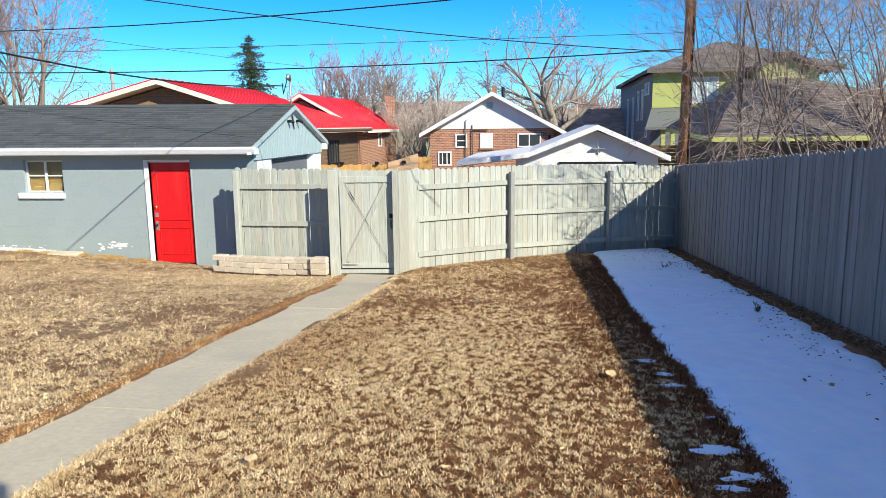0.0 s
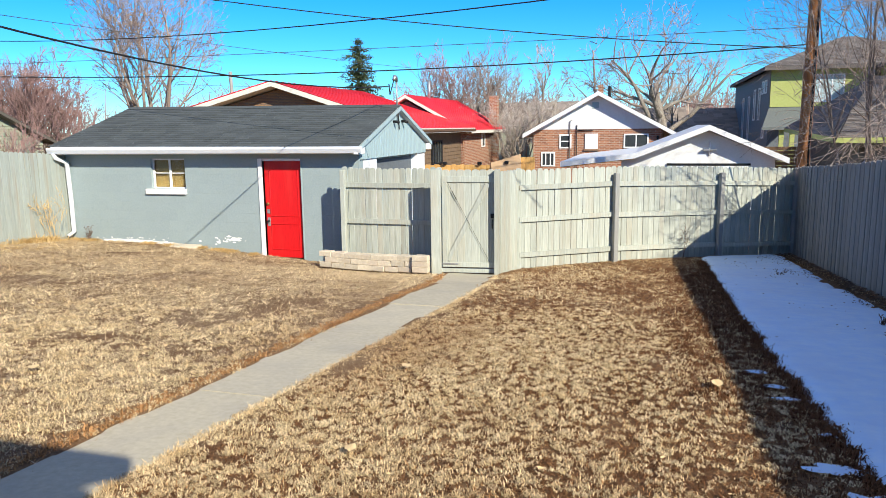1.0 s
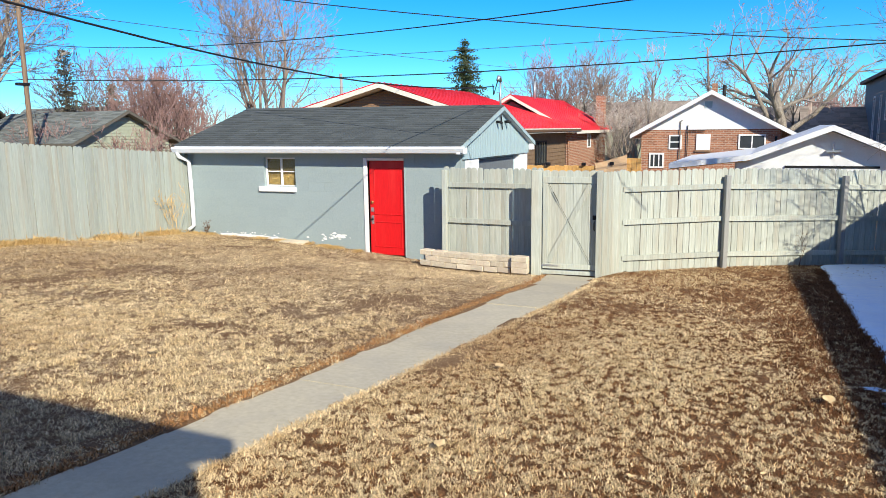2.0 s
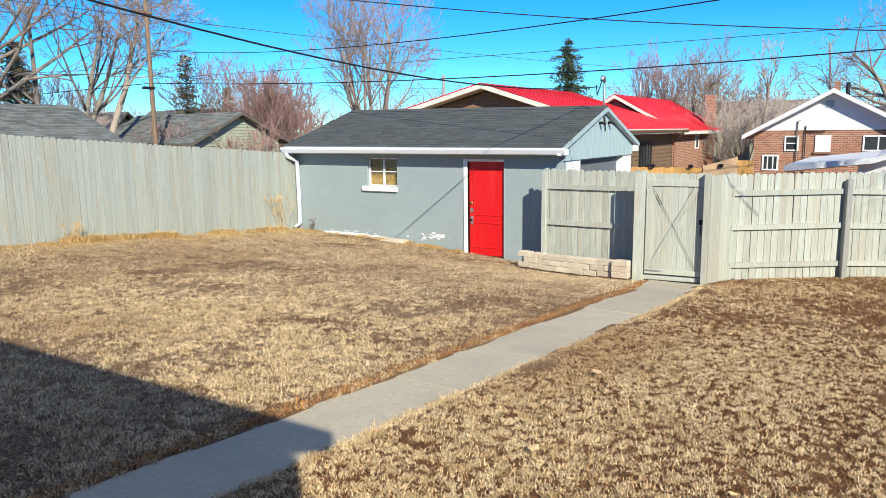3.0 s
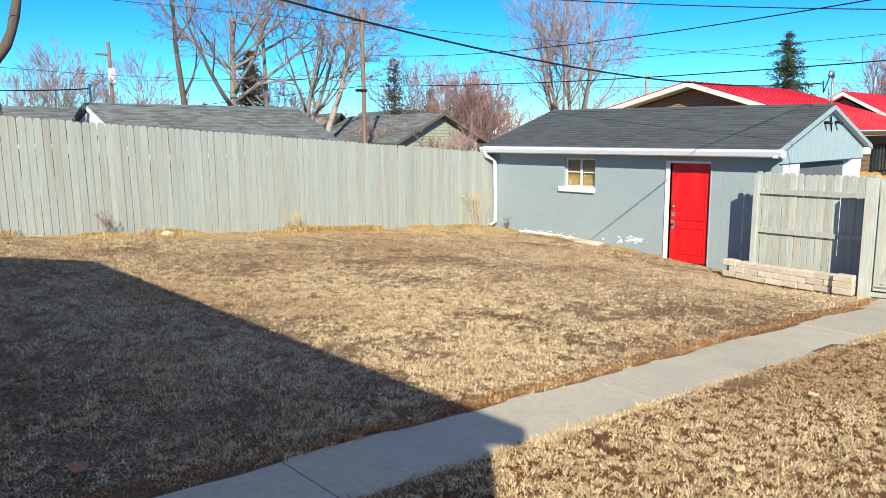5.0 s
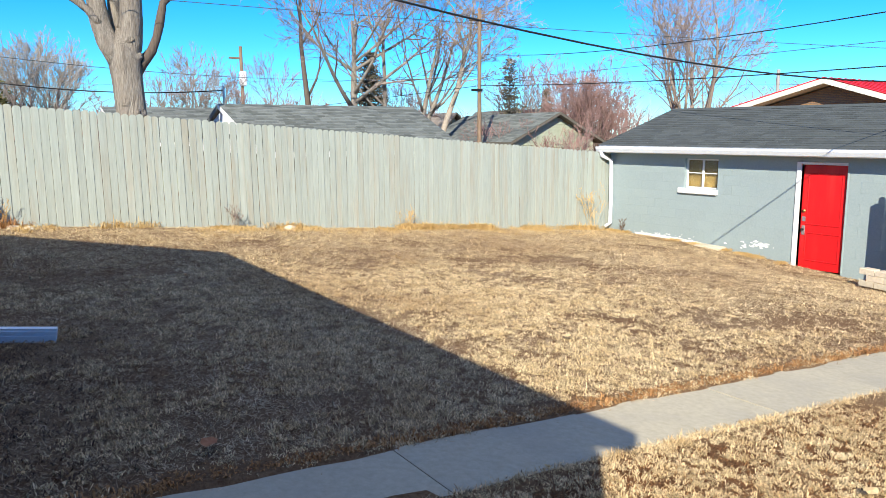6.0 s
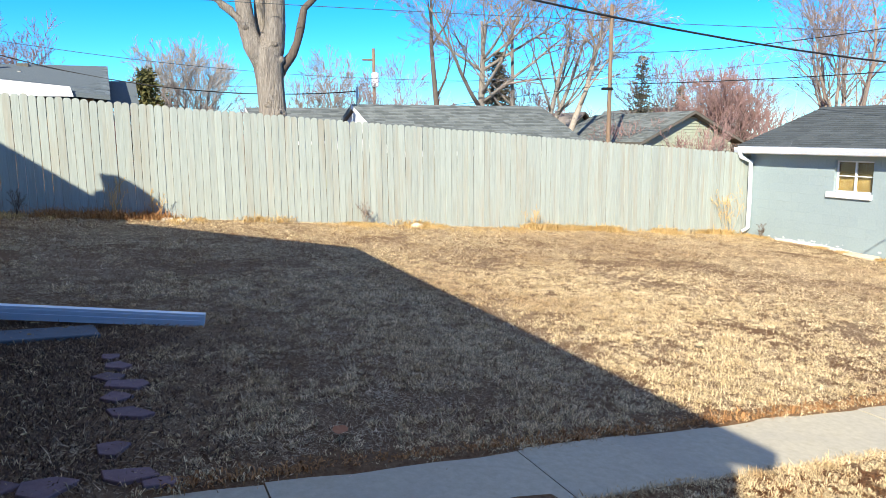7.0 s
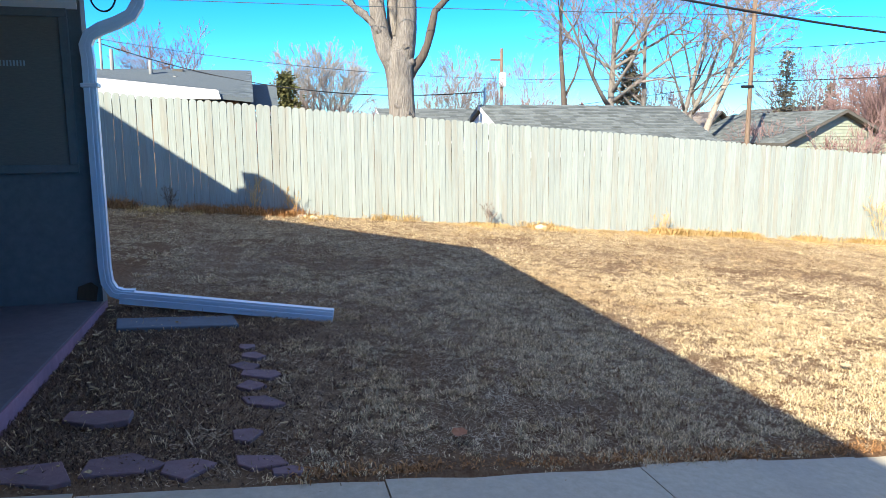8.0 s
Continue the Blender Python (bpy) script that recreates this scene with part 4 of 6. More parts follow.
def gable_roof(parent, x0, x1, y0, y1, eave, ridge, along, material, over=0.4, thick=0.16, fascia="white", tabs=0.35, course=0.16, seams=0.0, mid=None):
    """Two slopes over the plan, with the ridge along x or y, on white-edged decks."""
    x0, x1, y0, y1 = x0 - over, x1 + over, y0 - over, y1 + over
    if along == "y":
        m = (x0 + x1) / 2 if mid is None else mid
        slopes = (((x0, y1, eave), (x0, y0, eave), (m, y0, ridge), (m, y1, ridge)), ((x1, y0, eave), (x1, y1, eave), (m, y1, ridge), (m, y0, ridge)))
    else:
        m = (y0 + y1) / 2
        slopes = (((x0, y0, eave), (x1, y0, eave), (x1, m, ridge), (x0, m, ridge)), ((x1, y1, eave), (x0, y1, eave), (x0, m, ridge), (x1, m, ridge)))
    for s in slopes:
        deck = part("roof_deck", slab(*s, thick), M[fascia], parent)
        if seams:
            sheet = part("roof_sheet", slab(*[Vector(p) + Vector((0, 0, 0.02)) for p in s], 0.015), M[material], deck)
            a, b, c, d = (Vector(p) + Vector((0, 0, 0.03)) for p in s)
            n = int((b - a).length / seams)
            for k in range(n + 1):
                pipe("seam", [a.lerp(b, k / n), d.lerp(c, k / n)], 0.018, M[material], deck, 4)
        else:
            shingles("shingles", *s, M[material], course, tabs, deck)


def build_white_house():
    root = thing("house", (0, 0, 0), 0, "red brick bungalow with white gable and trim", "house")
    y = 37.0
    part("wall", box(-5.85, 0.40, y, y + 9, -1.2, 2.56), M["brick_red"], root)
    part("gable", prism([(-5.87, 2.54), (0.42, 2.54), (-2.66, 4.16)], "y", y - 0.03, y + 0.2), M["white"], root, "white painted gable")
    gable_roof(root, -5.77, 0.49, y, y + 9, 2.34, 4.36, "y", "shingle_grey", over=0.55, thick=0.2)
    far_window(root, -4.54, -3.94, y, 1.60, 2.30, split=0)
    part("sash_bar", box(-4.47, -4.01, y - 0.045, y - 0.012, 1.93, 1.98), M["white"], root)
    far_window(root, -1.40, -0.22, y, 1.60, 2.30, split=1)
    far_window(root, -5.45, -4.75, y, 0.70, 1.42, split=2)
    part("boarded_window", box(-3.28, -2.64, y - 0.05, y, 1.56, 2.32, 0.01), M["white"], root, "white boarded-over window")
    part("sill", box(-3.33, -2.59, y - 0.08, y, 1.48, 1.56), M["brick_tan"], root)
    part("vent", box(-2.95, -2.62, y - 0.06, y - 0.03, 3.55, 3.85), M["siding_blue"], root)
    pipe("conduit", [(-4.02, y - 0.08, 0.2), (-4.02, y - 0.08, 2.95), (-3.9, y - 0.12, 3.0)], 0.022, M["post_grey"], root, 6)
    pipe("conduit", [(-3.68, y - 0.08, 0.2), (-3.68, y - 0.08, 2.75)], 0.02, M["iron"], root, 6)
    pipe("conduit", [(-3.68, y - 0.08, 2.48), (-2.9, y - 0.08, 2.48)], 0.025, M["iron"], root, 6)
    part("chimney", box(-3.05, -2.78, y + 5, y + 5.4, 3.6, 4.95), M["brick_red"], root)
    pipe("flue", [(-2.3, y + 3, 3.8), (-2.3, y + 3, 4.75)], 0.09, M["iron"], root, 8)
    pipe("downspout", [(0.2, y - 0.06, -0.5), (0.2, y - 0.06, 2.2)], 0.05, M["iron"], root, 6)


build_white_house()


def build_white_garage():
    root = thing("garage", (0, 0, 0), 0, "white garage with a low broken-pitch roof at the alley", "garage")
    y = 25.0
    k = 25.0 / 27.0
    apex, right, knee, left = (1.82 * k, 2.68 + (2.68 - 2.68) * k), (4.37 * k, 1.64), (-0.60 * k, 1.80), (-3.2 * k, 1.52)
    rise = [(-3.0 * k, 1.40), (knee[0], 1.72), (apex[0], 2.54), (4.3 * k, 1.46)]
    part("wall", prism([(-1.0, -0.6), (3.85, -0.6), (3.70, 1.62), (apex[0], 2.48), (-1.0, 1.62)], "y", y, y + 6.2), M["white"], root)
    top = [left, knee, apex, right]
    for a, b in zip(top, top[1:]):
        part("roof", slab((a[0], y - 0.5, a[1]), (b[0], y - 0.5, b[1]), (b[0], y + 6.6, b[1]), (a[0], y + 6.6, a[1]), 0.17), M["white"], root, "white roof and broad white fascia")
        part("soffit", slab((a[0] + 0.03, y - 0.45, a[1] - 0.175), (b[0] - 0.03, y - 0.45, b[1] - 0.175), (b[0] - 0.03, y + 6.5, b[1] - 0.175), (a[0] + 0.03, y + 6.5, a[1] - 0.175), 0.02), M["cedar"], root, "bare wooden soffit") if b is knee else None
    part("door_head", box(0.45, 3.0, y - 0.06, y, 1.38, 1.45), M["iron"], root, "dark band over the garage door")
    part("overhead_door", box(0.5, 2.95, y - 0.04, y, -0.6, 1.38), M["white"], root)
    part("lamp", box(1.55, 1.95, y - 0.16, y, 1.86, 1.92, 0.01), M["steel"], root, "small lamp on the gable")
    pipe("lamp_arm", [(1.74, y - 0.02, 1.70), (1.74, y - 0.1, 2.16)], 0.03, M["white"], root, 6)


build_white_garage()


def build_red_house():
    root = thing("house", (0, 0, 0), 0, "brick house with bright red metal roof and cream fascia", "house")
    # wide front gable
    part("wall", prism([(-22.4, -0.8), (-9.80, -0.8), (-9.80, 2.64), (-15.32, 4.42), (-22.4, 2.64)], "y", 28.3, 36.9), M["brick_tan"], root)
    gable_roof(root, -22.6, -9.75, 28.3, 36.75, 2.68, 4.68, "y", "red_roof", over=0.75, thick=0.2, fascia="cream", seams=0.5, mid=-15.32)
    # dark lap siding on the side that faces the alley
    siding = part("siding", box(-9.80, -9.77, 29.0, 37.3, -0.8, 2.60), M["siding_brown"], root, "dark brown lap siding under the eave")
    for k in range(18):
        z = -0.7 + 0.185 * k
        part("lap_board", prism([(-9.77, z), (-9.735, z), (-9.765, z + 0.185)], "y", 29.0, 37.3), M["siding_brown"], siding)
    far_window(root, 31.9, 33.6, -9.73, 1.0, 2.12, axis="x", sign=1, split=3, mat="iron")
    pipe("downspout", [(-9.62, 37.35, -0.6), (-9.62, 37.35, 2.1), (-9.2, 37.4, 2.45)], 0.05, M["brick_red"], root, 6, "dark red downspout")
    part("gutter", box(-9.04, -8.94, 27.6, 37.4, 2.52, 2.64, 0.02), M["brown_wood"], root, "brown rain gutter")
    # rear wing with its own gable
    part("wall", box(-15.5, -9.80, 36.9, 47.0, -0.8, 2.55), M["brick_red"], root, "red brick rear wing")
    part("rear_gable", prism([(-15.5, 2.55), (-9.9, 2.55), (-12.7, 4.12)], "y", 37.3, 37.5), M["dark_trim"], root)
    gable_roof(root, -15.5, -9.90, 37.6, 47.0, 2.56, 4.45, "y", "red_roof", over=0.60, thick=0.17, fascia="cream", seams=0.5)
    far_window(root, 42.3, 43.1, -9.79, 1.55, 2.35, axis="x", sign=1)
    part("chimney", box(-9.96, -9.46, 45.2, 45.8, -0.8, 4.62), M["brick_red"], root, "square brick chimney")
    pipe("flue", [(-12.6, 41, 4.3), (-12.6, 41, 5.35)], 0.09, M["steel"], root, 8)
    part("rear_chimney", box(-21.9, -21.1, 38, 38.6, 2.0, 4.5), M["brick_tan"], root)


build_red_house()


def build_lime_house():
    root = thing("house", (0, 0, 0), 0, "modern two-storey house with lime stucco and slate-grey walls", "house")
    part("wall", box(5.73, 14.2, 41.7, 58.6, -1.0, 5.45), M["slate_wall"], root, "slate-grey side wall")
    part("stucco_wall", box(5.76, 10.2, 41.62, 41.72, 3.55, 5.55), M["lime"], root, "lime-green stucco")
    part("stucco_wall", box(7.5, 10.5, 41.62, 41.72, -1, 3.2), M["slate_wall"], root)
    # hipped roof
    x0, x1, y0, y1, e, r = 5.35, 15.4, 41.0, 58.8, 5.58, 7.55
    cx, cy = 10.5, 47.5
    corners = [(x0, y0, e), (x1, y0, e), (x1, y1, e), (x0, y1, e)]
    for a, b in zip(corners, corners[1:] + corners[:1]):
        part("roof_deck", slab(a, b, (cx + 0.3, cy, r), (cx - 0.3, cy, r), 0.2), M["shingle_brown"], root)
    shingles("shingles", (x0, y0, e + 0.01), (x1, y0, e + 0.01), (cx + 0.3, cy, r + 0.01), (cx - 0.3, cy, r + 0.01), M["shingle_brown"], 0.3, 0.5, root)
    part("gable", prism([(10.7, 4.3), (13.6, 4.3), (13.5, 5.2), (11.87, 6.0), (10.7, 5.45)], "y", 39.4, 41.6), M["lime"], root)
    part("gable_roof", slab((11.87, 38.9, 6.24), (13.9, 38.9, 5.22), (13.9, 43, 5.22), (11.87, 43, 6.24), 0.15), M["shingle_brown"], root)
    part("gable_roof", slab((11.87, 38.9, 6.24), (10.4, 38.9, 5.5), (10.4, 43, 5.5), (11.87, 43, 6.24), 0.15), M["shingle_brown"], root)
    # porch roof below the stucco
    part("porch_roof", slab((5.25, 40.0, 2.52), (7.0, 40.0, 2.52), (7.6, 41.7, 3.55), (5.75, 41.7, 3.55), 0.14), M["shingle_grey"], root)
    for px in (6.1, 6.6):
        part("porch_post", box(px, px + 0.22, 40.3, 40.5, -0.5, 2.5), M["lime"], root)
    far_window(root, 7.5, 9.2, 41.62, 3.75, 5.15, split=2, glass="siding_blue")
    # dark box in place of the shadow between stucco and gable
    part("reveal", box(10.2, 10.7, 41.3, 41.7, 3.0, 5.55), M["dark_trim"], root)
    for y, lo, hi in ((42.6, 4.3, 5.0), (43.7, 4.3, 5.0), (45.0, 2.9, 4.7), (47.0, 2.9, 4.7), (49.6, 1.5, 4.4), (52.6, 1.5, 4.4), (43.0, 1.9, 2.5)):
        far_window(root, y, y + 0.7, 5.73, lo, hi, axis="x", sign=-1)


build_lime_house()


def build_brown_roof_house():
    root = thing("house", (0, 0, 0), 0, "low neighbouring house with a brown shingle roof and lime fascia", "house")
    part("wall", box(6.2, 16.0, 25.6, 33.0, -0.8, 2.15), M["dark_trim"], root)
    a, b, c, d = (5.3, 24.8, 2.24), (16.6, 24.8, 2.24), (9.5, 29.3, 4.30), (7.4, 29.3, 4.30)
    e, f = (16.6, 33.8, 2.24), (5.3, 33.8, 2.5)
    for s in ((a, b, c, d), (e, f, d, c), (f, a, d, d), (b, e, c, c)):
        bm = bmesh.new()
        pts = []
        for p in s:
            if p not in pts:
                pts.append(p)
        lo = [bm.verts.new((p[0], p[1], p[2] - 0.16)) for p in pts]
        hi = [bm.verts.new(p) for p in pts]
        bm.faces.new(hi)
        bm.faces.new(lo[::-1])
        for i in range(len(pts)):
            bm.faces.new((lo[i], lo[(i + 1) % len(pts)], hi[(i + 1) % len(pts)], hi[i]))
        part("roof_deck", bm, M["lime"], root)
    shingles("shingles", a, b, c, d, M["shingle_brown"], 0.16, 0.35, root)
    shingles("shingles", b, e, c, (9.51, 29.3, 4.30), M["shingle_brown"], 0.16, 0.35, root)
    shingles("shingles", f, a, d, (7.39, 29.3, 4.30), M["shingle_brown"], 0.16, 0.35, root)
    part("chimney", box(13.2, 14.0, 35, 35.6, 2.0, 4.1), M["brick_red"], root)


build_brown_roof_house()


def build_green_cottage():
    root = thing("house", (0, 0, 0), 0, "small house with pale green lap siding and a grey shingle roof", "house")
    part("wall", box(-30.8, -24.4, 19.8, 24.6, -0.5, 2.35), M["siding_green"], root)
    part("gable", prism([(19.8, 2.3), (24.6, 2.3), (22.2, 3.45)], "x", -24.6, -24.38), M["siding_green"], root)
    for k in range(22):
        z = 0.5 + 0.13 * k
        half = 2.4 if z < 2.35 else max(0.05, 2.4 * (3.45 - z) / 1.1)
        part("lap_board", prism([(-24.385, z), (-24.36, z), (-24.385, z + 0.13)], "y", 22.2 - half, 22.2 + half), M["siding_green"], root)
    gable_roof(root, -30.8, -24.4, 19.8, 24.6, 2.33, 3.62, "x", "shingle_grey", over=0.4, thick=0.12, fascia="dark_trim")


build_green_cottage()


def build_grey_roof_house():
    root = thing("house", (0, 0, 0), 0, "low house with a weathered grey shingle roof behind the fence", "house")
    part("wall", box(-22.3, -16.4, 6.05, 11.1, -0.2, 2.25), M["siding_brown"], root)
    zr = 3.52
    a, b, c, d = (-16.0, 5.75, 2.3), (-16.0, 11.40, 2.3), (-19.3, 11.75, zr), (-19.3, 5.75, zr)
    deck = part("roof_deck", slab(a, b, c, d, 0.13), M["white"], root)
    shingles("shingles", a, b, c, d, M["shingle_grey"], 0.125, 0.24, deck)
    e, f = (-22.6, 11.40, 2.3), (-22.6, 5.75, 2.3)
    part("roof_deck", slab(f, d, c, e, 0.13), M["shingle_grey"], root)
    part("gable", prism([(-22.3, 2.2), (-16.3, 2.2), (-19.3, 3.35)], "y", 11.1, 11.3), M["white"], root)
    part("gable", prism([(-22.6, 2.25), (-16.4, 2.25), (-19.3, 3.35)], "y", 5.85, 6.05), M["white"], root)
    mast = pipe("service_mast", [(-19.2, 5.9, 3.3), (-19.2, 5.9, 3.98)], 0.03, M["steel"], root, 6)
    root = thing("house", (0, 0, 0), 0, "low house with a long grey roof beyond the old tree", "house")
    part("wall", box(-29, -24, 4.4, 11.0, -0.2, 2.4), M["siding_green"], root)
    deck = part("roof_deck", slab((-23.2, 4.1, 2.5), (-23.2, 11.4, 2.5), (-27.0, 11.4, 3.70), (-27.0, 4.1, 3.70), 0.12), M["white"], root)
    shingles("shingles", (-23.2, 4.1, 2.5), (-23.2, 11.4, 2.5), (-27.0, 11.4, 3.70), (-27.0, 4.1, 3.70), M["shingle_grey"], 0.16, 0.35, deck)


build_grey_roof_house()


def build_left_house():
    root = thing("house", (0, 0, 0), 0, "neighbouring house with grey shingle roof and broad white fascia", "house")
    part("wall", box(-27.0, -20.0, -14.0, -0.6, 0.5, 3.6), M["siding_brown"], root)
    a, b, c, d = (-19.5, -6.6, 4.28), (-19.5, -0.21, 3.66), (-22.6, -0.25, 4.62), (-22.6, -6.6, 4.60)
    deck = part("roof_deck", slab(a, b, c, d, 0.10), M["shingle_blue"], root)
    part("fascia", prism([(-6.6, 4.38), (-1.06, 3.86), (-1.0, 3.63), (-6.6, 3.63)], "x", -19.49, -19.42), M["white"], root, "broad white fascia board")
    shingles("shingles", a, b, c, d, M["shingle_blue"], 0.15, 0.35, deck)
    part("roof_deck", slab((-26, -6.6, 3.8), (-26, -0.25, 3.8), c, d, 0.2), M["shingle_blue"], root)
    deck = part("roof_deck", slab((-21.0, -0.3, 3.55), (-21.0, 0.45, 3.55), (-23.0, 0.45, 4.25), (-23.0, -0.3, 4.25), 0.12), M["shingle_blue"], root)
    for y, z in ((-2.82, 4.70), (-2.22, 4.30)):
        pipe("vent_pipe", [(-20.9, y, 4.1), (-20.9, y, z)], 0.05, M["post_grey"], root, 8)
    part("roof_vent", box(-21.9, -21.5, -2.35, -2.05, 4.36, 4.55, 0.03), M["dark_trim"], root)
    for y, z, r in ((-3.78, 4.98, 0.05), (-4.03, 5.35, 0.035)):
        pipe("service_mast", [(-21.0, y, 3.9), (-21.0, y, z)], r, M["post_grey"], root, 6, "dull grey service mast on the roof")


build_left_house()


def cedar_fence():
    root = thing("fence", (-7.8, 22.0, 0), 0, "new orange cedar board fence along the alley", "fence")
    rng = random.Random(5)
    kinds = [as_mesh("board", box(-0.068, 0.068, -0.01, 0.01, -0.5, top, 0.004), m) for top, m in ((1.54, M["cedar"]), (1.55, M["cedar"]), (1.78, M["cedar"]))]
    for i in range(23):
        put("board", kinds[i % 2], root, pose(0.14 * i, rng.uniform(-0.004, 0.004), rng.uniform(-0.006, 0.006)))
    part("plank_panel", prism([(3.02, 0.2), (3.95, 0.2), (3.95, 1.88), (3.35, 1.70), (3.02, 1.62)], "y", -0.05, -0.01), M["fresh_pine"], root, "paler pinkish plank panel")
    for i in range(3):
        put("board", kinds[2], root, pose(4.02 + 0.14 * i, 0, rng.uniform(-0.006, 0.006)))
    for u, z in ((1.56, 1.55), (2.67, 1.55), (3.52, 1.58)):
        part("post_cap", box(u - 0.06, u + 0.06, -0.12, 0.0, z, z + 0.09, 0.01), M["iron"], root, "black solar post cap")


cedar_fence()


def brown_fence():
    root = thing("fence", (3.5, 28.0, 0), 0, "brown stained board fence beside the alley pole", "fence")
    kinds = as_mesh("board", box(0, 1.55, -0.01, 0.01, -0.06, 0.06, 0.004), M["brown_wood"])
    for i in range(11):
        put("board", kinds, root, pose(0, 0, 0.48 + 0.135 * i))
    for x in (0.0, 1.5):
        part("post", box(x, x + 0.1, 0.01, 0.1, -0.4, 1.95, 0.005), M["brown_wood"], root)


brown_fence()


# ---- poles and wires ----
def utility_pole(at, top, r, lean=0.0, label="", wood="pole"):
    x, y = at
    zg = ground_z(x, y) - 0.3
    root = thing("utility_pole", (x, y, zg), 0, label, "utility pole")
    v, f = tube_arrays([([Vector((lean * s * (top - zg), 0, s * (top - zg))) for s in (0, 0.25, 0.5, 0.75, 1)], [r, r * 0.94, r * 0.88, r * 0.82, r * 0.76], 12)])
    put("shaft", raw_mesh("shaft", v, f, M[wood], True), root)
    return root


near_pole = utility_pole((3.52, 19.6), 9.6, 0.155, 0.008, "tall orange-brown wooden utility pole in the alley", "pole_new")
pipe("conduit", [(0.10, -0.13, 0.3), (0.12, -0.13, 7.0)], 0.025, M["iron"], near_pole, 6)
mid_pole = utility_pole((-24.6, 18.2), 7.75, 0.10, 0.0, "weathered brown wooden utility pole with hardware")
part("crossarm", box(-0.08, 0.08, -0.5, 0.25, 7.55, 7.65, 0.01), M["pole"], mid_pole)
part("bracket", box(-0.1, 0.1, -0.35, 0.1, 4.75, 4.85, 0.01), M["iron"], mid_pole)
far_pole = utility_pole((-45.6, 15.2), 8.2, 0.13, 0.0, "far wooden utility pole with a transformer", "pole")
part("crossarm", box(-0.06, 0.06, -0.75, 0.1, 7.55, 7.66, 0.01), M["pole"], far_pole)
part("transformer", box(0.05, 0.42, -0.2, 0.2, 5.9, 6.8, 0.06), M["metal_white"], far_pole, "grey transformer can")
utility_pole((-18.7, 30.0), 5.35, 0.09, 0.0, "thin grey utility pole behind the red roof", "post_grey")


def wire(a, b, sag=0.2, r=0.012, material="cable", label="black overhead cable"):
    a, b = Vector(a), Vector(b)
    n = 20
    pts = [a.lerp(b, i / n) - Vector((0, 0, sag * 4 * (i / n) * (1 - i / n))) for i in range(n + 1)]
    root = pipe("overhead_cable", pts, r, M[material], None, 5)
    tagged(root, label, "cable", group="overhead cables")


wire((-24.57, 18.2, 4.66), (3.40, 19.4, 4.52), 0.36, 0.016, "cable", "thick black cable strung between the alley poles")
wire((-24.50, 18.2, 4.83), (3.40, 19.5, 4.93), 0.06, 0.008, "wire", "thin grey wire strung between the alley poles")
wire((-24.40, 18.2, 5.90), (2.23, 9.34, 4.46), 0.50, 0.010, "cable", "black service cable crossing high over the yard")
wire((-16.80, 12.37, 6.74), (3.60, 19.6, 4.44), 0.38, 0.012, "cable", "black service cable running to the alley pole")
wire((-5.88, -1.90, 4.78), (-5.46, 15.0, 3.58), 0.64, 0.011, "cable", "thick black service drop to the garage mast")
wire((-18.66, -8.92, 5.88), (-11.55, 34.59, 5.61), 0.30, 0.008, "wire", "thin wire running to the red-roofed house")
wire((-25.62, -11.48, 6.98), (-24.60, 18.2, 5.05), 1.16, 0.009, "wire", "thin wire sagging behind the old tree")
wire((-22.49, -4.39, 5.31), (-19.2, 5.9, 3.86), 0.57, 0.014, "cable", "thick black service drop to a roof mast")
wire((-45.6, 15.2, 6.10), (-24.6, 18.2, 5.30), 0.25, 0.010, "wire", "far wire between utility poles")
wire((-43.2, 15.5, 4.07), (-24.6, 18.2, 4.66), 0.02, 0.014, "cable", "far black cable between utility poles")
wire((-45.6, -5.0, 5.60), (-45.6, 15.2, 6.00), 0.20, 0.010, "wire", "thin far wire beyond the roofs")
wire((-24.6, 18.2, 4.95), (-11.0, 40.0, 5.0), 0.35, 0.007, "wire", "thin wire running from the brown pole")



# ---- trees ----
def branch_lines(rng, start, heading, length, radius, level, plan, out, sides=(9, 7, 5, 3, 3, 3)):
    """Grows a limb and its branches into out[level] as lines of points, radii and sides."""
    depth, counts, spread, ratio, lift, wander, thin = plan
    n = 7 if level == 0 else 5 if level < 2 else 3 if level == 2 else 2
    pts, rad = [start.copy()], [radius]
    d = heading.normalized()
    for i in range(n):
        d = (d + Vector((rng.gauss(0, 1), rng.gauss(0, 1), rng.gauss(0, 0.7))) * wander * (0.5 if level == 0 else 1.0) + Vector((0, 0, lift))).normalized()
        pts.append(pts[-1] + d * (length / n))
        rad.append(max(thin, radius * (1 - 0.72 * (i + 1) / n)))
    out[level].append((pts, rad, sides[level]))
    if level >= depth:
        return
    for k in range(counts[level]):
        s = rng.uniform(0.28 if level else 0.35, 1.0) if k else 0.97
        f = s * n
        i = min(int(f), n - 1)
        p = pts[i].lerp(pts[i + 1], f - i)
        along = (pts[i + 1] - pts[i]).normalized()
        side = along.orthogonal().normalized()
        side.rotate(Matrix.Rotation(rng.uniform(0, 2 * math.pi), 3, along))
        a = math.radians(rng.uniform(0.6, 1.25) * spread[level])
        hd = along * math.cos(a) + side * math.sin(a)
        branch_lines(rng, p, hd, length * ratio[level] * rng.uniform(0.7, 1.15) * (1.15 - 0.4 * s), max(thin, rad[i] * rng.uniform(0.42, 0.64)), level + 1, plan, out, sides)


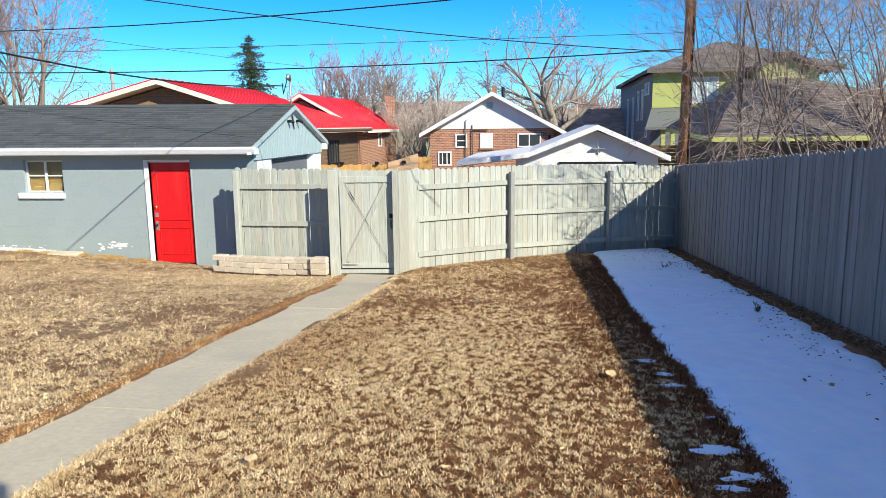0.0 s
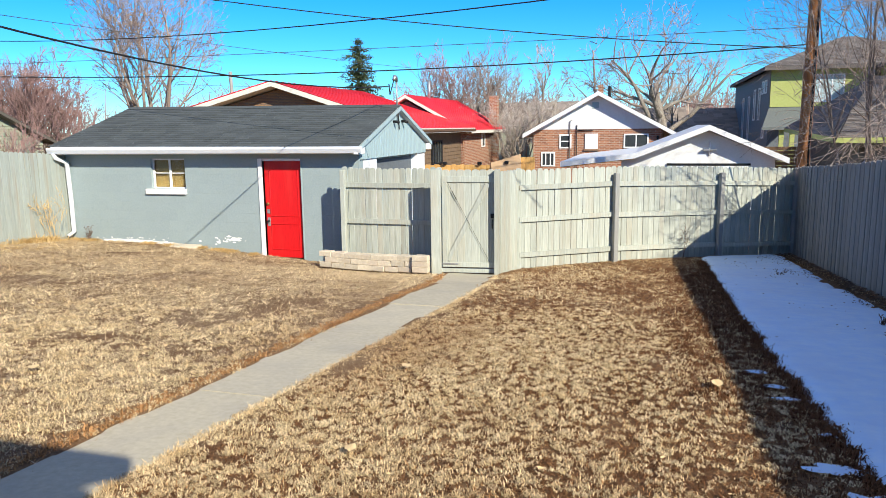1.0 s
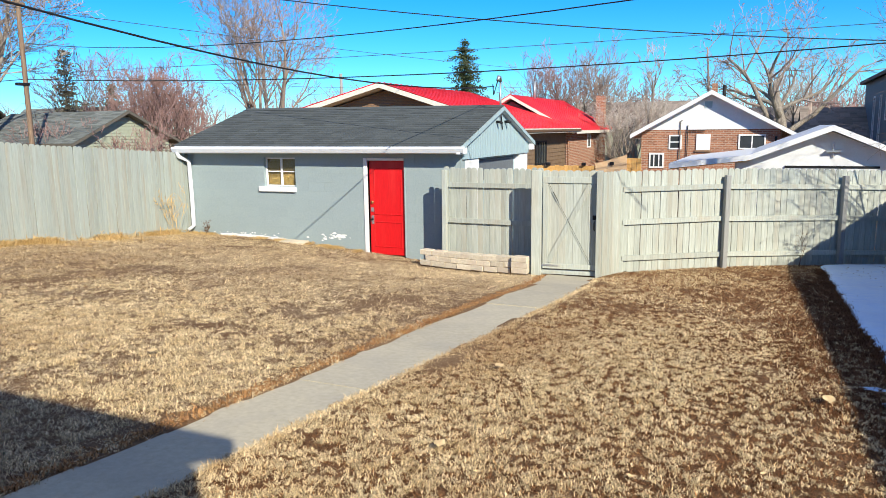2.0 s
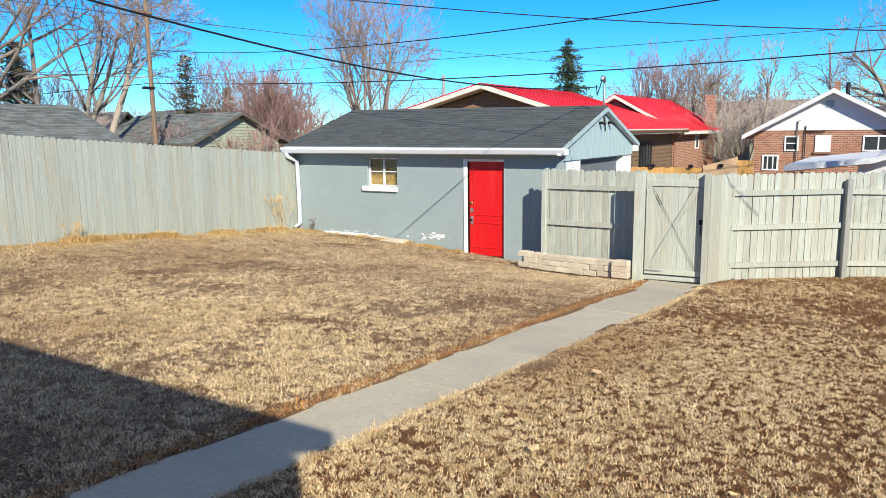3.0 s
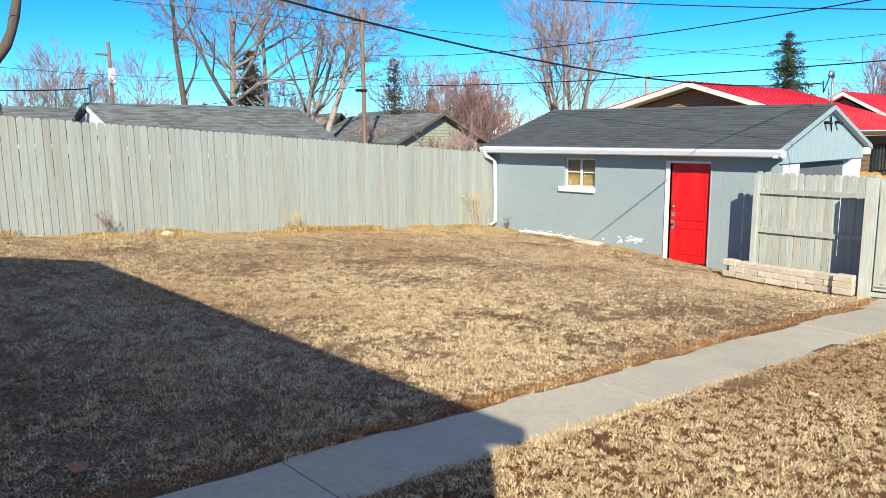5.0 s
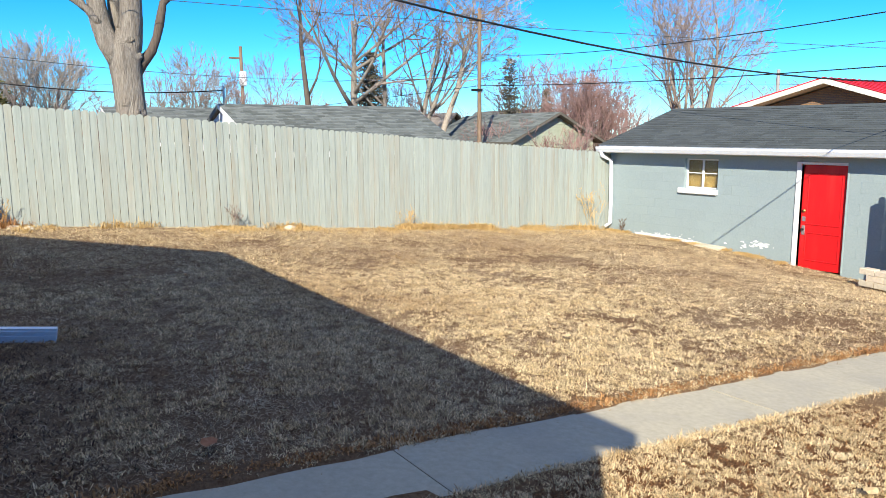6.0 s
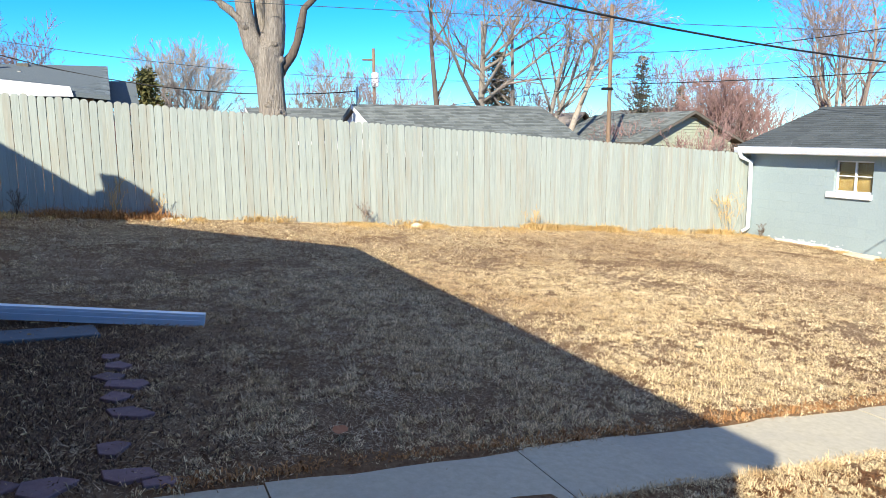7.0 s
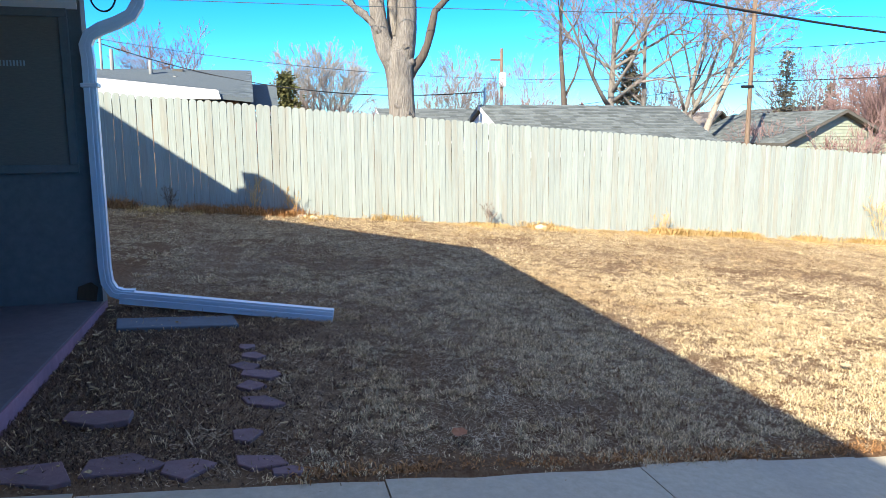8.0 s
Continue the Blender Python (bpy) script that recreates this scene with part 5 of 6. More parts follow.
def bare_tree(at, height, girth, seed, label, stems=1, lean=(0, 0), splay=12, bark="bark", twig="twig", depth=4, counts=(6, 5, 5, 4), spread=(34, 32, 30, 28), ratio=(0.60, 0.60, 0.62, 0.62), lift=0.07, wander=0.075, thin=0.008, share=0.55, base=None):
    """A leafless tree: trunk or stems with the first limbs, and a crown of fine branches."""
    rng = random.Random(seed)
    x, y = at
    zg = ground_z(x, y) - 0.15 if base is None else base
    root = thing("tree", (x, y, zg), 0, label, "tree")
    plan = (depth, counts, spread, ratio, lift, wander, thin)
    out = [[] for _ in range(depth + 1)]
    for s in range(stems):
        a = 2 * math.pi * s / max(1, stems) + rng.uniform(-0.4, 0.4)
        t = math.tan(radians(splay)) * rng.uniform(0.5, 1.2) if stems > 1 else 0.0
        hd = Vector((lean[0] + t * math.cos(a), lean[1] + t * math.sin(a), 1))
        branch_lines(rng, Vector((math.cos(a) * 0.12 * (stems > 1), math.sin(a) * 0.12 * (stems > 1), 0)), hd, height * share * (rng.uniform(0.8, 1.1) if stems > 1 else 1), girth, 0, plan, out)
    v, f = tube_arrays(out[0] + out[1])
    put("trunk", raw_mesh("trunk", v, f, M[bark], True), root)
    v, f = tube_arrays([q for lv in out[2:] for q in lv])
    put("crown", raw_mesh("crown", v, f, M[twig]), root, None, "bare fine branches")
    return root


def conifer(at, height, radius, seed, label, needles="needles", base=None, tiers=26, gap=0.0, blunt=2.6):
    """A conifer: trunk and drooping sprays of many short needle clumps, ragged in outline."""
    rng = random.Random(seed)
    x, y = at
    zg = ground_z(x, y) - 0.2 if base is None else base
    root = thing("tree", (x, y, zg), 0, label, "tree")
    v, f = tube_arrays([([Vector((0, 0, z)) for z in (0, height * 0.5, height)], [radius * 0.09, radius * 0.06, 0.02], 7)])
    put("trunk", raw_mesh("trunk", v, f, M["bark_dark"], True), root)
    verts, faces = [], []
    for k in range(tiers):
        s = (k + rng.random()) / tiers
        z = height * (0.12 + 0.88 * s)
        reach = radius * min(1.0, (1 - s) * blunt) ** 0.7 * min(1.0, 0.45 + s * 2.0) * rng.uniform(0.5, 1.15) + 0.08
        for b in range(rng.randint(7, 10)):
            a = rng.uniform(0, 2 * math.pi)
            L = reach * rng.uniform(0.45, 1.15) * (1 + 0.35 * noise.noise(Vector((a * 1.1, z * 0.9, seed))))
            if rng.random() < gap:
                continue
            steps_n = max(3, int(L / 0.09))
            for j in range(steps_n):
                r = L * (j + 0.5) / steps_n
                c = Vector((math.cos(a) * r, math.sin(a) * r, z - r * 0.25 + 0.08 * (r / max(L, 0.1)) ** 2))
                for _ in range(4):
                    o = Vector((rng.gauss(0, 1), rng.gauss(0, 1), rng.gauss(0, 0.7))) * 0.11
                    d = Vector((math.cos(a) + rng.gauss(0, 0.8), math.sin(a) + rng.gauss(0, 0.8), rng.gauss(0.1, 0.6))).normalized() * rng.uniform(0.10, 0.2)
                    w = d.cross(Vector((rng.gauss(0, 1), rng.gauss(0, 1), rng.gauss(0, 1)))).normalized() * 0.035
                    i = len(verts)
                    p = c + o
                    verts += [tuple(p - w), tuple(p + w), tuple(p + d + w * 0.3), tuple(p + d - w * 0.3)]
                    faces.append((i, i + 1, i + 2, i + 3))
    put("crown", raw_mesh("crown", verts, faces, M[needles]), root, None, "dense short needles")
    return root


def old_trunk():
    """The large pruned tree beyond the board fence: a stout trunk that forks into heavy limbs."""
    rng = random.Random(21)
    x, y = -17.35, 3.26
    zg = ground_z(x, y) - 0.2
    root = thing("tree", (x, y, zg), 0, "stout old grey-barked tree forking into heavy bare limbs", "tree")
    up = lambda z: z - zg
    limbs = [
        ([(0, 0.0, 0), (0, 0.0, up(2.0)), (0.02, 0.0, up(3.2)), (0.0, -0.02, up(3.9)), (0, -0.05, up(4.3)), (0, -0.08, up(4.62)), (0, -0.08, up(5.0))], [0.50, 0.36, 0.315, 0.315, 0.335, 0.30, 0.10]),
        ([(0, -0.14, up(4.0)), (0, -0.28, up(4.5)), (-0.1, -0.45, up(5.0)), (-0.2, -0.55, up(5.8)), (-0.4, -0.8, up(8.0)), (-0.7, -1.2, up(11.0))], [0.10, 0.225, 0.205, 0.18, 0.13, 0.06]),
        ([(0.02, 0.0, up(4.0)), (0.05, 0.06, up(4.6)), (0.12, 0.12, up(5.2)), (0.16, 0.14, up(6.2)), (0.4, 0.25, up(9.0)), (0.6, 0.4, up(12))], [0.12, 0.255, 0.240, 0.21, 0.14, 0.05]),
        ([(-0.12, -0.05, up(4.2)), (-0.22, -0.10, up(4.8)), (-0.3, -0.14, up(5.4)), (-0.35, -0.12, up(6.2)), (-0.6, 0.1, up(9.0)), (-0.8, 0.3, up(11.5))], [0.06, 0.14, 0.13, 0.12, 0.09, 0.05]),
        ([(0, -0.50, up(5.08)), (-0.05, -0.66, up(5.30)), (-0.1, -0.98, up(5.60)), (-0.15, -1.37, up(5.95)), (-0.4, -2.2, up(7.0))], [0.10, 0.085, 0.08, 0.075, 0.04]),
        ([(0, 0.14, up(3.95)), (0.04, 0.28, up(4.28)), (0.08, 0.50, up(4.55)), (0.10, 0.62, up(4.85)), (0.1, 0.70, up(5.15)), (0.1, 0.80, up(5.6)), (0.05, 1.15, up(5.95)), (0.0, 1.9, up(7.2))], [0.09, 0.13, 0.105, 0.09, 0.10, 0.08, 0.075, 0.04]),
    ]
    trunk_lines, fine = [], [[] for _ in range(4)]
    for k, (pts, rad) in enumerate(limbs):
        pts = [Vector(p) for p in pts]
        dense, dr = [], []
        for i in range(len(pts) - 1):
            cut = max(2, int((pts[i + 1] - pts[i]).length / 0.12))
            for j in range(cut):
                s = j / cut
                dense.append(pts[i].lerp(pts[i + 1], s) + Vector((rng.gauss(0, 0.002), rng.gauss(0, 0.002), 0)))
                dr.append((rad[i] * (1 - s) + rad[i + 1] * s) * rng.uniform(0.996, 1.004))
        dense.append(pts[-1])
        dr.append(rad[-1])
        if k < 5:
            trunk_lines.append((dense, dr, 30 if k == 0 else 14))
        else:
            v, f = tube_arrays([(dense, dr, 10)])
            put("limb", raw_mesh("limb", v, f, M["bark_dark"], True), root, None, "dark crooked side limb")
        if k:
            for _ in range(7):
                i = rng.randint(max(1, len(dense) * 2 // 3), len(dense) - 1)
                branch_lines(rng, dense[i], Vector((rng.gauss(0, 1), rng.gauss(0, 1), rng.uniform(0.3, 1))), 1.6, dr[i] * 0.34, 1, (3, (4, 4, 4), (40, 40, 40), (0.6, 0.6, 0.6), 0.06, 0.1, 0.006), fine)
    # knots and pruning collars
    for a, z, r in ((-0.5, 3.42, 0.10), (0.9, 4.42, 0.08), (-1.3, 4.5, 0.08), (0.5, 3.2, 0.12), (0.1, 4.75, 0.07)):
        c = Vector((0.27 * math.cos(a), 0.27 * math.sin(a), up(z)))
        o = Vector((math.cos(a), math.sin(a), 0.2)).normalized()
        trunk_lines.append(([c - o * 0.10, c, c + o * 0.05, c + o * 0.075, c + o * 0.055], [r * 1.9, r * 1.4, r, r * 0.75, r * 0.3], 10))
    v, f = tube_arrays(trunk_lines)
    # furrowed bark: long vertical ridges and slow swellings
    furrow = lambda p: 0.042 * noise.noise(Vector((p[0] * 13, p[1] * 13, p[2] * 0.9))) + 0.012 * noise.noise(Vector((p[0] * 3, p[1] * 3, p[2] * 0.6)))
    v = [(p[0] * (1 + furrow(p) * 2.4), p[1] * (1 + furrow(p) * 2.4), p[2]) for p in v]
    put("trunk", raw_mesh("trunk", v, f, M["bark"], True), root)
    v, f = tube_arrays([q for lv in fine for q in lv])
    put("crown", raw_mesh("crown", v, f, M["twig"]), root, None, "bare fine branches")


old_trunk()
bare_tree((-33.0, 14.6), 13.0, 0.20, 31, "slender dark bare tree behind the grey roof", bark="bark_dark", counts=(5, 5, 5, 3), share=0.75, spread=(40, 40, 40, 40), ratio=(0.38, 0.55, 0.55, 0.55), thin=0.012, lean=(-0.11, -0.11))
bare_tree((-31.4, 15.8), 14.0, 0.27, 32, "large bare tree with spreading grey limbs", depth=5, counts=(10, 6, 5, 4, 2), share=0.58, spread=(55, 44, 42, 42, 42), ratio=(0.68, 0.6, 0.55, 0.5, 0.5), wander=0.13, thin=0.009)
bare_tree((-30.6, 17.3), 14.0, 0.18, 33, "large bare tree with several leaning stems", stems=3, splay=20, depth=5, counts=(6, 6, 5, 4, 2), spread=(46, 42, 40, 42, 42), ratio=(0.6, 0.58, 0.55, 0.55, 0.5), lean=(0.08, 0.34), thin=0.009)
bare_tree((-28.6, 17.5), 14.0, 0.20, 34, "pale leaning bare tree with twisting branches", bark="bark_pale", twig="twig_pale", depth=5, counts=(7, 5, 5, 4, 2), spread=(42, 40, 40, 42, 42), ratio=(0.6, 0.58, 0.55, 0.55, 0.5), lean=(0.20, 0.80), lift=0.0, thin=0.009, share=0.68, wander=0.14)
bare_tree((-27.4, 27.4), 6.6, 0.06, 35, "dense many-stemmed bare shrub tree with reddish twigs", stems=14, splay=15, bark="bark_dark", twig="twig_red", counts=(6, 5, 5, 3), spread=(28, 32, 36, 40), lift=0.06, thin=0.008, share=0.58)
bare_tree((-28.3, 36.3), 13.5, 0.15, 36, "tall airy many-stemmed bare tree", stems=7, splay=20, bark="bark_warm", twig="twig_warm", depth=5, counts=(8, 5, 5, 3, 2), spread=(36, 38, 40, 42, 42), lift=0.08, thin=0.009, share=0.66, wander=0.14, ratio=(0.5, 0.55, 0.55, 0.5, 0.5))
bare_tree((-32.3, 27.4), 8.0, 0.10, 37, "small bare tree with reddish twigs", stems=3, splay=18, twig="twig_red", counts=(5, 5, 4, 3), thin=0.0074)
bare_tree((-35.5, 30.0), 8.5, 0.14, 38, "bare tree with reddish twigs in the distance", stems=4, splay=20, twig="twig_red", counts=(5, 5, 4, 3), thin=0.0081)
bare_tree((-15.1, 53.0), 9.6, 0.20, 39, "rounded bare tree with red-brown twigs", stems=7, splay=22, bark="bark_dark", twig="twig_red", counts=(6, 5, 4, 3), thin=0.0093)
bare_tree((-12.2, 54.5), 10.5, 0.2, 40, "bare grey tree behind the red-roofed house", stems=5, splay=20, twig="twig", counts=(6, 5, 4, 3), thin=0.0093)
bare_tree((-9.8, 50.0), 8.0, 0.14, 41, "bare grey tree with arching branches", stems=4, splay=26, twig="twig", counts=(5, 5, 4, 3), lift=-0.01, thin=0.0087)
bare_tree((-7.6, 49.5), 7.4, 0.14, 42, "pale slender birch with fine upright branches", bark="bark_pale", twig="twig_pale", counts=(9, 5, 4, 3), spread=(24, 28, 34, 38), lift=0.12, share=0.85, ratio=(0.45, 0.5, 0.5, 0.5), thin=0.012)
bare_tree((-6.2, 60.0), 6.8, 0.12, 43, "far bare tree above a roof", stems=3, splay=24, twig="twig_pale", counts=(5, 5, 4, 3), thin=0.0093)
bare_tree((0.82, 45.2), 12.8, 0.46, 44, "big old gnarled bare tree with crooked limbs", stems=1, bark="bark", twig="twig_warm", depth=5, counts=(8, 5, 5, 4, 2), spread=(52, 46, 45, 45, 45), wander=0.23, lift=0.05, thin=0.010, share=0.42, ratio=(0.95, 0.6, 0.55, 0.5, 0.5))
bare_tree((-2.9, 46.0), 9.5, 0.13, 58, "slender crooked bare tree behind the white gable", stems=1, bark="bark_warm", twig="twig_warm", counts=(6, 5, 4, 3), spread=(40, 44, 45, 45), wander=0.2, lift=0.06, thin=0.010, share=0.8, lean=(-0.18, 0), ratio=(0.35, 0.55, 0.55, 0.5))
bare_tree((5.4, 14.2), 8.4, 0.026, 45, "many-stemmed bare tree leaning over the grey fence", stems=11, splay=36, bark="bark_mauve", twig="twig_warm", depth=4, counts=(8, 5, 4, 3), spread=(40, 42, 44, 44), lift=0.05, thin=0.0030, share=0.8, lean=(0.10, 0.0), ratio=(0.50, 0.55, 0.55, 0.5), wander=0.13)
bare_tree((4.5, 17.6), 8.5, 0.032, 46, "thin many-stemmed bare tree by the alley pole", stems=8, splay=17, bark="bark_mauve", twig="twig_warm", counts=(9, 5, 4, 3), spread=(36, 38, 40, 42), lift=0.07, thin=0.0032, share=0.85, ratio=(0.40, 0.55, 0.55, 0.5), wander=0.12)
bare_tree((8.3, 16.0), 7.5, 0.036, 47, "tangled bare shrub with arching branches", stems=11, splay=46, bark="bark_mauve", twig="twig_warm", counts=(8, 5, 4, 3), lift=-0.01, thin=0.0034, share=0.8, wander=0.14, spread=(44, 44, 44, 44))
bare_tree((10.5, 24.0), 9.5, 0.13, 48, "bare tree in front of the lime house", stems=3, splay=18, bark="bark_warm", twig="twig_pale", counts=(7, 5, 4, 3), thin=0.008)
bare_tree((-30.0, 2.5), 4.7, 0.10, 49, "rounded bare tree with pinkish twigs", stems=9, splay=20, bark="twig_warm", twig="twig_pale", counts=(7, 6, 4, 3), thin=0.0062, share=0.7)
bare_tree((-31.0, 8.0), 5.2, 0.10, 50, "bare tree with tan twigs behind a roof", stems=8, splay=24, twig="twig_warm", counts=(5, 5, 4, 3), thin=0.0062, share=0.7)
bare_tree((-34.0, -3.8), 5.3, 0.10, 51, "small bare tree beyond the neighbouring roof", stems=7, splay=20, twig="twig_red", counts=(5, 5, 4, 3), thin=0.0062, share=0.7)
bare_tree((-36.0, 12.6), 5.5, 0.10, 52, "low bare tree in the distance", stems=5, splay=28, twig="twig_red", counts=(5, 5, 4, 3), thin=0.0074, share=0.7)
bare_tree((-38.0, 22.0), 7.5, 0.12, 53, "bare tree with pinkish twigs in the distance", stems=4, splay=24, twig="twig_red", counts=(5, 5, 4, 3), thin=0.0081)
bare_tree((-26.0, 20.3), 2.9, 0.02, 54, "small bare shrub with red twigs beside the cottage", stems=8, splay=30, bark="twig_red", twig="twig_red", counts=(5, 4, 3, 2), thin=0.006, share=0.8)
bare_tree((-23.6, 22.0), 2.9, 0.02, 55, "small bare shrub against the green siding", stems=8, splay=34, bark="twig_red", twig="twig_red", counts=(5, 4, 3, 2), thin=0.006, share=0.8)
bare_tree((-34.5, 34.0), 9.0, 0.16, 56, "bare tree with red-brown twigs in the distance", stems=4, splay=24, twig="twig_red", counts=(6, 5, 4, 3), thin=0.0087)
bare_tree((1.5, 60.0), 9.0, 0.16, 57, "far bare tree with pale twigs", stems=4, splay=24, twig="twig_pale", counts=(6, 5, 4, 3), thin=0.0099)
bare_tree((-7.6, 44.5), 4.4, 0.05, 59, "tangled pale bare shrub between two houses", stems=12, splay=38, bark="bark_pale", twig="twig_pale", counts=(6, 5, 4, 2), thin=0.008, share=0.75, lift=0.0, wander=0.13)
conifer((-20.4, 49.3), 9.1, 1.55, 61, "dark green spruce rising above the red roof", tiers=52, gap=0.24, blunt=3.6)
conifer((-33.6, 17.9), 7.0, 1.15, 62, "dull brown-green conifer behind bare trees", "needles_dull", tiers=40)
conifer((-31.3, 25.2), 6.9, 0.72, 63, "dull brown conifer beyond the pole", "needles_dull", tiers=30, gap=0.35)
conifer((-37.3, 33.2), 5.9, 0.8, 64, "small distant green conifer", "needles", tiers=24)
conifer((-26.0, 0.8), 3.6, 0.55, 65, "olive-green juniper behind the fence", "needles_yellow", tiers=34)


def tree_line():
    """Far woods: a ragged belt of bare twiggy crowns on the skyline."""
    rng = random.Random(77)
    lines = []
    for k in range(170):
        a = radians(rng.uniform(-48, 108))
        D = rng.uniform(75, 120)
        x, y = -math.sin(a) * D, math.cos(a) * D
        h = rng.uniform(4.0, 7.0)
        for _ in range(36):
            p = Vector((x + rng.gauss(0, 1.6), y + rng.gauss(0, 1.6), rng.uniform(0.5, 1.5)))
            q = p + Vector((rng.gauss(0, 0.9), rng.gauss(0, 0.9), h * rng.uniform(0.5, 1.0)))
            m = (p + q) / 2 + Vector((rng.gauss(0, 0.3), rng.gauss(0, 0.3), 0))
            lines.append(([p, m, q], [0.07, 0.05, 0.02], 3))
            for _ in range(3):
                e = m.lerp(q, rng.random())
                lines.append(([e, e + Vector((rng.gauss(0, 0.8), rng.gauss(0, 0.8), rng.uniform(0.4, 1.6)))], [0.035, 0.015], 3))
    v, f = tube_arrays(lines)
    tagged(put("distant_woods", raw_mesh("distant_woods", v, f, M["twig_red"])), "belt of far bare trees along the skyline", "trees", kind="stuff")


tree_line()


def far_roofs():
    """Low houses of the next streets, just showing between the trees."""
    rng = random.Random(12)
    for x, y, w, d, z, m in ((-3.5, 62, 12, 8, 2.6, "shingle_tan"), (4.6, 58, 5, 8, 2.4, "shingle_tan"), (-10, 66, 12, 8, 3.4, "shingle_tan"), (-38.5, 31.0, 7.0, 4.2, 2.75, "shingle_grey"), (-41.5, 27.4, 3.2, 3.4, 2.6, "shingle_tan"), (-23, 46, 10, 8, 3.0, "shingle_grey")):
        root = thing("house", (x, y, 0), 0, "low house far beyond the alley", "house")
        part("wall", box(-w / 2, w / 2, -d / 2, d / 2, -0.5, z - 0.6), M["siding_green"], root)
        for gx in (-w / 2, w / 2 - 0.15):
            part("gable", prism([(-d / 2, z - 0.62), (d / 2, z - 0.62), (0, z + 1.2)], "x", gx, gx + 0.15), M["siding_green"], root)
        gable_roof(root, -w / 2, w / 2, -d / 2, d / 2, z - 0.65, z + 1.5, "x", m, over=0.4, thick=0.12, fascia="dark_trim", tabs=0.6, course=0.3)


far_roofs()


# ---- snow, grass and litter ----
def snow_edge(y):
    return 0.98 + 0.20 * max(0.0, min(1.0, (8 - y) / 6)) + 0.06 * noise.noise(Vector((y * 1.7, 3, 0))) + 0.05 * noise.noise(Vector((y * 5.5, 9, 0))) + 0.03 * noise.noise(Vector((y * 16.0, 1, 0)))


def fence_x(y):
    return 3.20 - 0.34 * (y + 3.0) / 19.35


def build_snow():
    verts, faces = [], []
    ny, nx = 260, 34
    for j in range(ny + 1):
        y = -3.0 + 18.6 * j / ny
        a = snow_edge(y)
        b = fence_x(y) - 0.30 - 0.26 * abs(noise.noise(Vector((y * 1.3, 21, 0)))) - 0.06 * noise.noise(Vector((y * 6, 2, 0))) 
        a = max(a, (y - 13.0) / 0.643 - 2.31 + 0.42 + 0.12 * noise.noise(Vector((y * 4, 5, 0))))
        b = max(b, a + 0.02)
        for i in range(nx + 1):
            s = i / nx
            x = a + (b - a) * s
            edge = min(s, 1 - s) * (b - a)
            h = 0.045 * min(1.0, edge / 0.10) ** 0.6 + 0.010 * noise.noise(Vector((x * 2.2, y * 2.2, 0))) * min(1.0, edge / 0.2)
            hole = noise.noise(Vector((x * 4.5, y * 4.5, 40)))
            near = max(0.0, 1 - (b - x) / 0.55)
            h -= 0.09 * max(0.0, hole - 0.42 + 0.55 * near) * (near > 0)
            verts.append((x, y, ground_z(x, y) - 0.012 + h))
    n = nx + 1
    faces = [(j * n + i, j * n + i + 1, (j + 1) * n + i + 1, (j + 1) * n + i) for j in range(ny) for i in range(nx)]
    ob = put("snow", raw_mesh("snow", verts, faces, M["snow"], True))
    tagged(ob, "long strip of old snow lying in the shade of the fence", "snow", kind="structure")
    rng = random.Random(3)
    for x, y, r in ((0.84, 5.9, 0.07), (0.90, 5.5, 0.06), (0.93, 5.2, 0.07), (0.96, 3.95, 0.10), (1.02, 3.6, 0.11), (0.88, 3.45, 0.06), (1.04, 4.5, 0.04), (0.93, 3.2, 0.08)):
        ring = 16
        verts = [(x, y, ground_z(x, y) + 0.016)]
        for k in range(ring):
            t = k * 2 * math.pi / ring
            s = r * rng.uniform(0.35, 1.25)
            px, py = x + 1.5 * s * math.cos(t), y + 0.75 * s * math.sin(t)
            verts.append((px, py, ground_z(px, py) - 0.002))
        faces = [(0, 1 + k, 1 + (k + 1) % ring) for k in range(ring)]
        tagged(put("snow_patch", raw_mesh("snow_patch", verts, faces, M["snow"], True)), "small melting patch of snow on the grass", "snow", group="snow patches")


build_snow()


